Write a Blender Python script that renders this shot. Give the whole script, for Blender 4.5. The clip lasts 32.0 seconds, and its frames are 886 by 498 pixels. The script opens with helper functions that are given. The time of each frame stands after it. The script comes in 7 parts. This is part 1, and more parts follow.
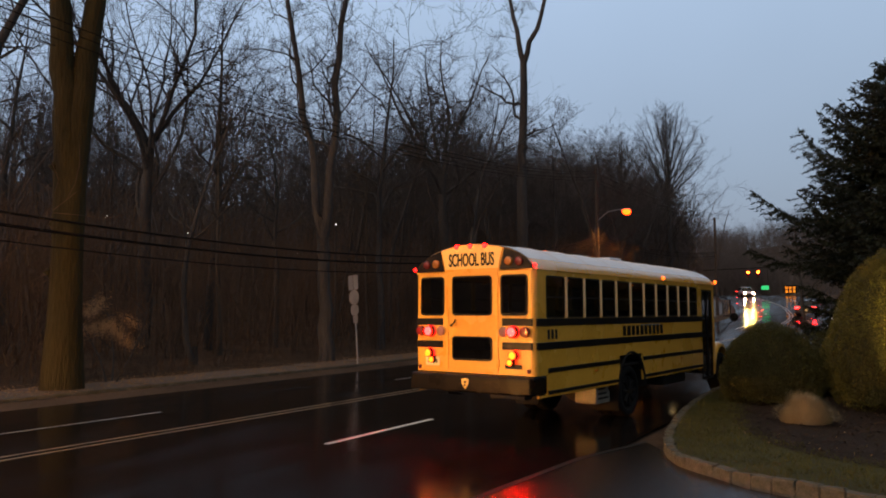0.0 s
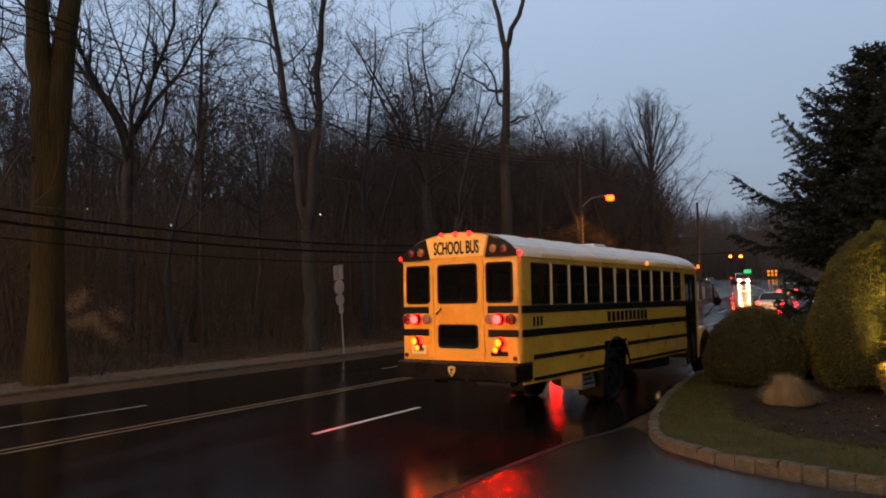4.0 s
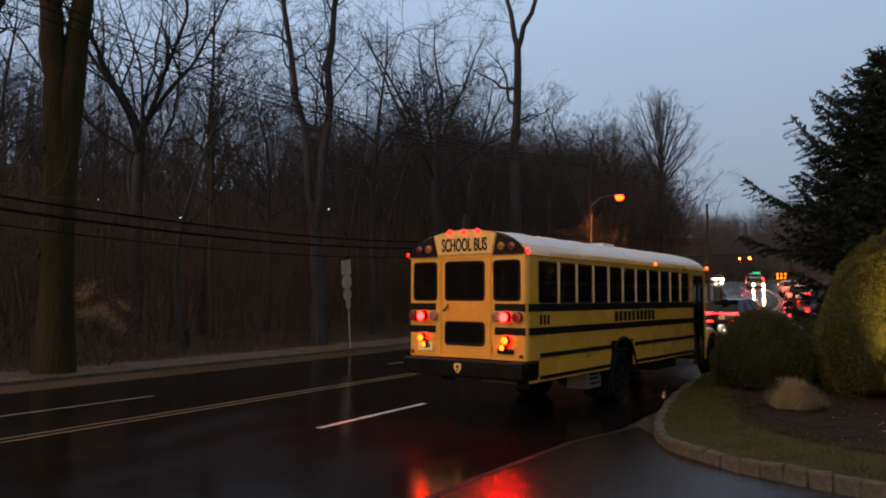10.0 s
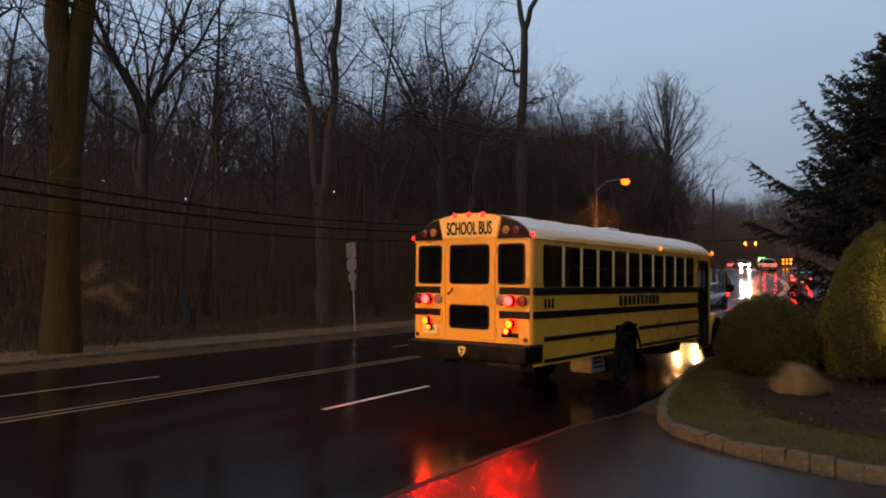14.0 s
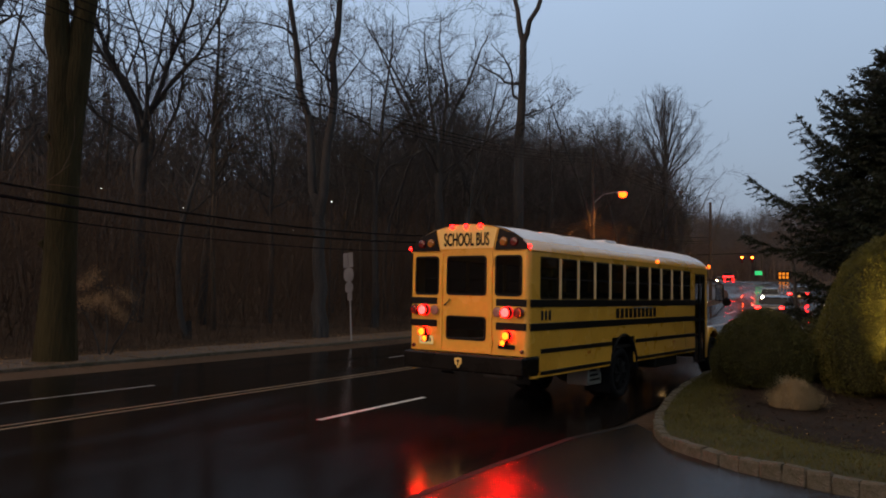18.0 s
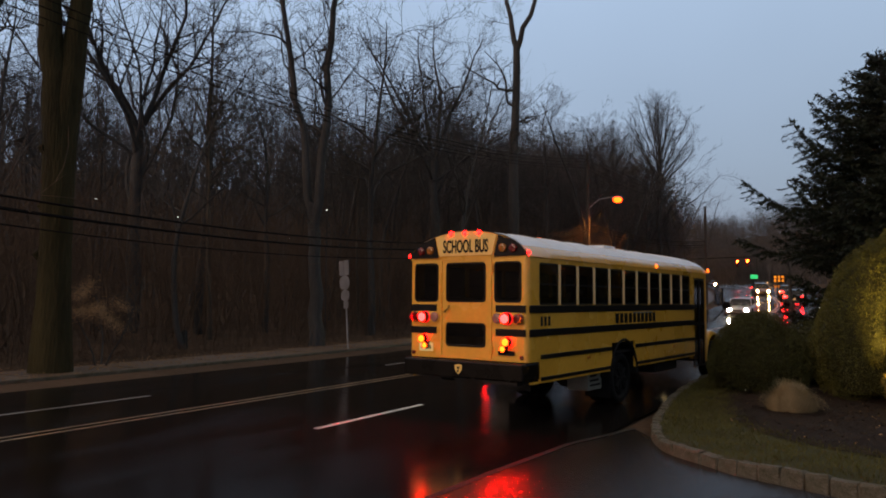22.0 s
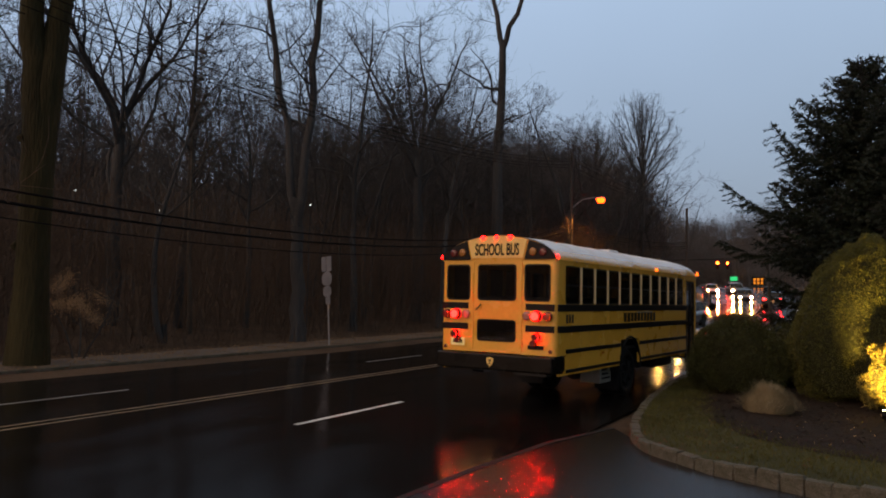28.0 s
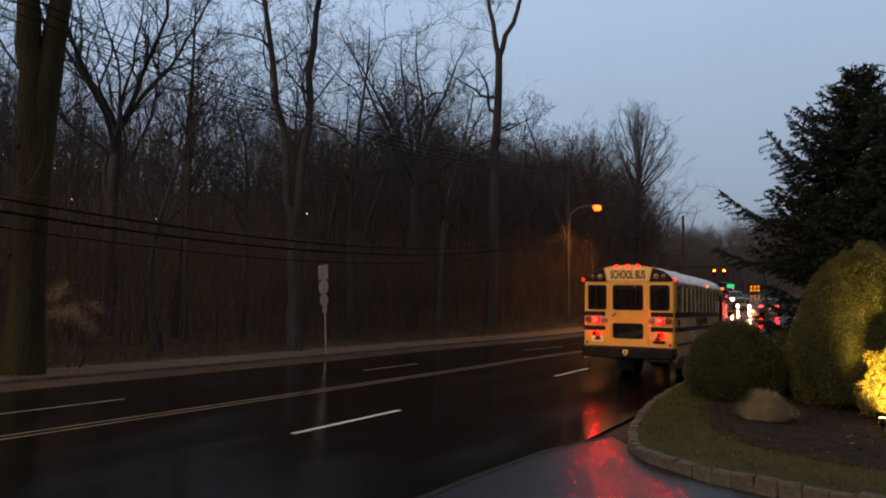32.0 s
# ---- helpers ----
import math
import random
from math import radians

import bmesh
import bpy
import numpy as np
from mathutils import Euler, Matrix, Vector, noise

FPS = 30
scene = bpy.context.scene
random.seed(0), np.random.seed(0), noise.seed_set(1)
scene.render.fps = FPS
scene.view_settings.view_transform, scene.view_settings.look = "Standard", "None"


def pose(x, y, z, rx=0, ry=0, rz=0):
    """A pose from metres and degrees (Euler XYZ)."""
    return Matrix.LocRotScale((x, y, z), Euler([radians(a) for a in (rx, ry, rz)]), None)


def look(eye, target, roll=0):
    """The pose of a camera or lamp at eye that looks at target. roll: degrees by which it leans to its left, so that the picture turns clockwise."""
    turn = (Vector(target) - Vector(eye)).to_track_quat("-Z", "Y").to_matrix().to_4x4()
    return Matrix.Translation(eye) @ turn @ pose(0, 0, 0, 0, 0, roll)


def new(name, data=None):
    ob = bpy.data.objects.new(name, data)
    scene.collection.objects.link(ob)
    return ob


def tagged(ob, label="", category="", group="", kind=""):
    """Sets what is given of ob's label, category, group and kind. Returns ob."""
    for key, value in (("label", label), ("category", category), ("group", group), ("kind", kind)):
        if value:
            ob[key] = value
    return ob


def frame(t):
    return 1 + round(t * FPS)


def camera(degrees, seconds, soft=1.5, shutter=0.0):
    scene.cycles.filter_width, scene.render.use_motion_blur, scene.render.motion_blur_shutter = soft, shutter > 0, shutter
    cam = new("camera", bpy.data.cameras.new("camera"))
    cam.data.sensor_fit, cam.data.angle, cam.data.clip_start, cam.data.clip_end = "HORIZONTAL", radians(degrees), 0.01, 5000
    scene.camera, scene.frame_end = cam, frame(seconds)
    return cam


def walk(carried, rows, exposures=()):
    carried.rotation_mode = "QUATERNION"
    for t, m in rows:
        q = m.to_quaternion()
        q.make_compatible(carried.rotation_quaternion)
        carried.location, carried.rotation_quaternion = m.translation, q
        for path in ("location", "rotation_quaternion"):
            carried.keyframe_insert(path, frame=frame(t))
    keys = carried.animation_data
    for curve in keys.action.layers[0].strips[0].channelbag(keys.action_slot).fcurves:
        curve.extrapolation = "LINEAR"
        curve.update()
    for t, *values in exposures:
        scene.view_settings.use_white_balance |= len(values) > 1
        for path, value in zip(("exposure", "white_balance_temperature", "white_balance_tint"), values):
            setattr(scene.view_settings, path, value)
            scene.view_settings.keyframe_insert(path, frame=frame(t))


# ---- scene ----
# ---- camera ----
EYE = (0.0, 0.0, 2.08)
cam = camera(61.22, 32.0, soft=1.85, shutter=0.5)


def aim(yaw, pitch, roll):
    y, p = radians(yaw), radians(pitch)
    d = Vector((-math.sin(y) * math.cos(p), math.cos(y) * math.cos(p), math.sin(p)))
    return look(EYE, Vector(EYE) + d, roll)


# seconds, turn to the left of the road, tilt up, lean
TURNS = [
    (0, 30.50, 4.87, -0.10), (0.5, 30.37, 4.84, -0.16), (1, 30.28, 4.85, -0.22), (1.5, 30.07, 4.99, -0.67),
    (2, 29.99, 4.79, -0.86), (2.5, 29.92, 4.36, -0.84), (3, 29.67, 4.02, -0.75), (3.5, 29.40, 4.02, -1.03),
    (5.5, 28.81, 3.85, -0.40), (6, 28.84, 3.95, -0.05), (6.5, 28.96, 3.86, -0.07), (7, 29.09, 3.60, -0.12),
    (7.5, 29.20, 3.16, -0.25), (8, 29.28, 2.73, -0.32), (8.5, 29.17, 2.88, -0.39), (9, 29.15, 3.30, -0.45),
    (9.5, 29.36, 3.82, -0.07), (10, 29.96, 3.73, 0.10), (10.5, 30.69, 3.04, 0.14), (11, 30.66, 2.84, 0.21),
    (11.5, 30.49, 2.68, 0.40), (12, 30.42, 2.51, 0.53), (12.5, 30.42, 2.49, 0.60), (13, 30.39, 2.48, 0.63),
    (13.5, 30.29, 2.44, 0.55), (14, 30.33, 2.45, 0.49), (14.5, 30.28, 2.41, 0.59), (16.5, 30.01, 2.79, 0.84),
    (17, 29.99, 2.87, 0.96), (17.5, 30.02, 3.13, 1.17), (18, 30.13, 3.29, 1.00), (18.5, 30.45, 3.64, 0.55),
    (19, 30.55, 3.95, 0.40), (19.5, 30.55, 4.06, 0.33), (20, 30.71, 4.02, 0.11), (20.5, 30.76, 3.88, 0.01),
    (21, 30.55, 3.79, 0.04), (21.5, 30.05, 3.78, 0.28), (22, 29.81, 3.82, 0.38), (22.5, 29.79, 3.83, 0.44),
    (23, 29.73, 3.96, 0.33), (23.5, 29.64, 4.01, 0.34), (24, 29.52, 3.95, 0.43), (24.5, 29.62, 4.01, 0.53),
    (25, 29.47, 4.17, 0.58), (25.5, 29.26, 4.31, 0.54), (27.5, 28.81, 3.51, 1.08), (28, 28.51, 3.65, 1.20),
    (28.5, 28.29, 3.63, 1.26), (29, 28.09, 3.61, 1.24), (29.5, 28.03, 3.70, 1.14), (30, 28.06, 3.70, 1.17),
    (30.5, 28.06, 3.83, 1.17), (31, 28.02, 3.98, 1.07), (31.5, 28.13, 4.10, 1.07), (32, 28.28, 4.27, 1.05),
]
walk(cam, [(t, aim(a, b, c)) for t, a, b, c in TURNS])

# ---- world and sun: overcast dusk, the brighter sky behind the camera ----
SUN_TURN = 203.0
world = bpy.data.worlds.new("dusk")
scene.world = world
world.use_nodes = True
wn, wl = world.node_tree.nodes, world.node_tree.links
wn.clear()
w_out = wn.new("ShaderNodeOutputWorld")
w_bg = wn.new("ShaderNodeBackground")
w_sky = wn.new("ShaderNodeTexSky")
w_sky.sky_type = "NISHITA"
w_sky.sun_disc = False
w_sky.sun_elevation = radians(2.0)
w_sky.sun_rotation = radians(SUN_TURN)
w_sky.dust_density = 3.0
w_gain = wn.new("ShaderNodeVectorMath")
w_gain.operation = "SCALE"
w_gain.inputs["Scale"].default_value = 0.35
# the cloud layer: a slow gradient from the horizon to the zenith
w_co = wn.new("ShaderNodeTexCoord")
w_sep = wn.new("ShaderNodeSeparateXYZ")
w_ramp = wn.new("ShaderNodeValToRGB")
w_ramp.color_ramp.elements[0].position, w_ramp.color_ramp.elements[0].color = 0.0, (0.222, 0.275, 0.382, 1)
w_ramp.color_ramp.elements[1].position, w_ramp.color_ramp.elements[1].color = 0.42, (0.412, 0.54, 0.742, 1)
w_top = w_ramp.color_ramp.elements.new(0.8)
w_top.color = (0.46, 0.385, 0.32, 1)
w_no = wn.new("ShaderNodeTexNoise")
w_no.inputs["Scale"].default_value = 2.2
w_no.inputs["Detail"].default_value = 3
w_vary = wn.new("ShaderNodeMapRange")
w_vary.inputs["To Min"].default_value, w_vary.inputs["To Max"].default_value = 0.88, 1.12
w_mul = wn.new("ShaderNodeVectorMath")
w_mul.operation = "SCALE"
w_mix = wn.new("ShaderNodeMix")
w_mix.data_type = "RGBA"
w_mix.inputs["Factor"].default_value = 0.88
wl.new(w_co.outputs["Generated"], w_sep.inputs[0])
wl.new(w_co.outputs["Generated"], w_no.inputs["Vector"])
wl.new(w_sep.outputs["Z"], w_ramp.inputs[0])
wl.new(w_no.outputs["Fac"], w_vary.inputs["Value"])
wl.new(w_ramp.outputs["Color"], w_mul.inputs[0])
# at dusk the west, to the left and behind, is brighter, and the east darker
w_side = wn.new("ShaderNodeMapRange")
w_side.inputs["From Min"].default_value, w_side.inputs["From Max"].default_value = -1.0, 1.0
w_west = wn.new("ShaderNodeValToRGB")
w_west.color_ramp.elements[0].position, w_west.color_ramp.elements[0].color = 0.02, (1.3, 1.3, 1.3, 1)
w_west.color_ramp.elements[1].position, w_west.color_ramp.elements[1].color = 0.97, (0.5, 0.5, 0.5, 1)
for at, tone in ((0.375, 1.0), (0.54, 1.0)):
    w_west.color_ramp.elements.new(at).color = (tone, tone, tone, 1)
w_both = wn.new("ShaderNodeMath")
w_both.operation = "MULTIPLY"
wl.new(w_sep.outputs["X"], w_side.inputs["Value"])
wl.new(w_side.outputs["Result"], w_west.inputs[0])
wl.new(w_west.outputs["Color"], w_both.inputs[0])
wl.new(w_vary.outputs["Result"], w_both.inputs[1])
wl.new(w_both.outputs[0], w_mul.inputs["Scale"])
wl.new(w_sky.outputs["Color"], w_gain.inputs[0])
wl.new(w_gain.outputs["Vector"], w_mix.inputs["A"])
wl.new(w_mul.outputs["Vector"], w_mix.inputs["B"])
wl.new(w_mix.outputs["Result"], w_bg.inputs["Color"])
w_bg.inputs["Strength"].default_value = 1.06
wl.new(w_bg.outputs[0], w_out.inputs[0])

sun = new("sun", bpy.data.lights.new("sun", "SUN"))
sun.data.energy, sun.data.angle, sun.data.color = 1.05, radians(40), (1.0, 0.58, 0.34)
_sd = Vector((math.sin(radians(SUN_TURN)), math.cos(radians(SUN_TURN)), 0.45))
sun.matrix_world = look(_sd * 50, (0, 0, 0))


def lamp(name, at, power, colour, radius, spot=None, target=None):
    d = bpy.data.lights.new(name, "SPOT" if spot else "POINT")
    d.energy, d.color, d.shadow_soft_size = power, colour, radius
    ob = new(name, d)
    if spot:
        d.spot_size, d.spot_blend = radians(spot), 0.6
        ob.matrix_world = look(at, target)
    else:
        ob.matrix_world = pose(*at)
    return ob


SODIUM = (1.0, 0.33, 0.05)
lamp("street_lamp_light", (-15.8, 52.95, 8.75), 2200, SODIUM, 0.15, 168, (-15.8, 52.9, 0))
lamp("far_street_lamp_light", (-27.1, 85.8, 9.6), 500, SODIUM, 0.12, 150, (-27.1, 85.75, 0))
lamp("garden_spot_light", (0.50, 14.68, 0.36), 2300, (1.0, 0.62, 0.12), 0.05, 78, (1.35, 16.8, 1.55))



# ---- materials ----
def material(name, colour, rough=0.6, metal=0.0, vary=0.25, scale=4.0, fine=60.0, bump=0.15, coat=0.0, stain=None, bump_far=0.02, spread=0.1, rand=0.0, stretch=1.0, spec=0.5):
    """Colour with a coarse stain and a fine grain, in metres."""
    m = bpy.data.materials.new(name)
    m.use_nodes = True
    n, k = m.node_tree.nodes, m.node_tree.links
    b = n["Principled BSDF"]
    co = n.new("ShaderNodeTexCoord")
    big, small = n.new("ShaderNodeTexNoise"), n.new("ShaderNodeTexNoise")
    big.inputs["Scale"].default_value, big.inputs["Detail"].default_value = scale, 5
    small.inputs["Scale"].default_value, small.inputs["Detail"].default_value = fine, 3
    at = co.outputs["Object"]
    if stretch != 1.0:
        mp = n.new("ShaderNodeMapping")
        mp.inputs["Scale"].default_value = (1.0, 1.0, stretch)
        k.new(at, mp.inputs["Vector"])
        at = mp.outputs["Vector"]
    k.new(at, big.inputs["Vector"])
    k.new(at, small.inputs["Vector"])
    mix = n.new("ShaderNodeMix")
    mix.data_type = "RGBA"
    dark = stain or tuple(c * (1 - vary) for c in colour)
    mix.inputs["A"].default_value = (*dark, 1)
    mix.inputs["B"].default_value = (*(min(1, c * (1 + vary * 0.5)) for c in colour), 1)
    add = n.new("ShaderNodeMath")
    add.operation = "MULTIPLY_ADD"
    add.inputs[1].default_value = 0.45
    ramp = n.new("ShaderNodeMapRange")
    ramp.inputs["From Min"].default_value, ramp.inputs["From Max"].default_value = 0.45, 0.95
    k.new(small.outputs["Fac"], add.inputs[0])
    k.new(big.outputs["Fac"], add.inputs[2])
    k.new(add.outputs[0], ramp.inputs["Value"])
    fac = ramp.outputs["Result"]
    if rand:
        oi = n.new("ShaderNodeObjectInfo")
        ra = n.new("ShaderNodeMath")
        ra.operation = "MULTIPLY_ADD"
        ra.inputs[1].default_value = rand
        k.new(oi.outputs["Random"], ra.inputs[0])
        k.new(fac, ra.inputs[2])
        fac = ra.outputs[0]
    k.new(fac, mix.inputs["Factor"])
    k.new(mix.outputs["Result"], b.inputs["Base Color"])
    rr = n.new("ShaderNodeMapRange")
    rr.inputs["To Min"].default_value, rr.inputs["To Max"].default_value = max(0.02, rough - spread), min(1, rough + spread)
    k.new(big.outputs["Fac"], rr.inputs["Value"])
    k.new(rr.outputs["Result"], b.inputs["Roughness"])
    b.inputs["Metallic"].default_value = metal
    b.inputs["Specular IOR Level"].default_value = spec
    b.inputs["Coat Weight"].default_value = coat
    b.inputs["Coat Roughness"].default_value = 0.06
    if bump:
        bp = n.new("ShaderNodeBump")
        bp.inputs["Strength"].default_value, bp.inputs["Distance"].default_value = bump, bump_far
        k.new(small.outputs["Fac"], bp.inputs["Height"])
        k.new(bp.outputs["Normal"], b.inputs["Normal"])
    return m


def glow(name, colour, strength, shell=None):
    m = bpy.data.materials.new(name)
    m.use_nodes = True
    b = m.node_tree.nodes["Principled BSDF"]
    b.inputs["Base Color"].default_value = (*(shell or colour), 1)
    b.inputs["Roughness"].default_value = 0.25
    b.inputs["Emission Color"].default_value = (*colour, 1)
    b.inputs["Emission Strength"].default_value = strength
    return m


def glassy(name, tint=(0.25, 0.28, 0.3), rough=0.03):
    m = bpy.data.materials.new(name)
    m.use_nodes = True
    b = m.node_tree.nodes["Principled BSDF"]
    b.inputs["Base Color"].default_value = (*tint, 1)
    b.inputs["Roughness"].default_value = rough
    b.inputs["IOR"].default_value = 1.45
    b.inputs["Transmission Weight"].default_value = 1.0
    return m


def wet_asphalt(name, tone, dry, puddle, edge, bump, spec):
    """Wet tar: smooth water films between rougher patches, with aggregate grain, worn wheel tracks and tar seams."""
    m = bpy.data.materials.new(name)
    m.use_nodes = True
    n, k = m.node_tree.nodes, m.node_tree.links
    b = n["Principled BSDF"]
    co = n.new("ShaderNodeTexCoord")
    mp = n.new("ShaderNodeMapping")
    mp.inputs["Scale"].default_value = (1.0, 0.25, 1.0)
    pool, grain, worn = (n.new("ShaderNodeTexNoise") for _ in range(3))
    pool.inputs["Scale"].default_value, pool.inputs["Detail"].default_value = 0.9, 4
    grain.inputs["Scale"].default_value, grain.inputs["Detail"].default_value = 70, 4
    worn.inputs["Scale"].default_value, worn.inputs["Detail"].default_value = 2.5, 5
    k.new(co.outputs["Object"], mp.inputs["Vector"])
    k.new(mp.outputs["Vector"], pool.inputs["Vector"])
    k.new(co.outputs["Object"], grain.inputs["Vector"])
    k.new(mp.outputs["Vector"], worn.inputs["Vector"])
    rr = n.new("ShaderNodeMapRange")
    rr.inputs["From Min"].default_value, rr.inputs["From Max"].default_value = 0.4, 0.4 + edge
    rr.inputs["To Min"].default_value, rr.inputs["To Max"].default_value = puddle, dry
    k.new(pool.outputs["Fac"], rr.inputs["Value"])
    k.new(rr.outputs["Result"], b.inputs["Roughness"])
    mix = n.new("ShaderNodeMix")
    mix.data_type = "RGBA"
    mix.inputs["A"].default_value = (*(c * 0.65 for c in tone), 1)
    mix.inputs["B"].default_value = (*(c * 1.3 for c in tone), 1)
    av = n.new("ShaderNodeMath")
    av.operation = "MULTIPLY_ADD"
    av.inputs[1].default_value = 0.5
    k.new(grain.outputs["Fac"], av.inputs[0])
    hv = n.new("ShaderNodeMath")
    hv.operation = "MULTIPLY"
    hv.inputs[1].default_value = 0.5
    k.new(worn.outputs["Fac"], hv.inputs[0])
    k.new(hv.outputs[0], av.inputs[2])
    k.new(av.outputs[0], mix.inputs["Factor"])
    k.new(mix.outputs["Result"], b.inputs["Base Color"])
    bp = n.new("ShaderNodeBump")
    hs = n.new("ShaderNodeMath")
    hs.operation = "MULTIPLY"
    k.new(grain.outputs["Fac"], hs.inputs[0])
    k.new(rr.outputs["Result"], hs.inputs[1])
    bp.inputs["Strength"].default_value, bp.inputs["Distance"].default_value = bump, 0.01
    k.new(hs.outputs[0], bp.inputs["Height"])
    k.new(bp.outputs["Normal"], b.inputs["Normal"])
    b.inputs["Specular IOR Level"].default_value = spec
    return m


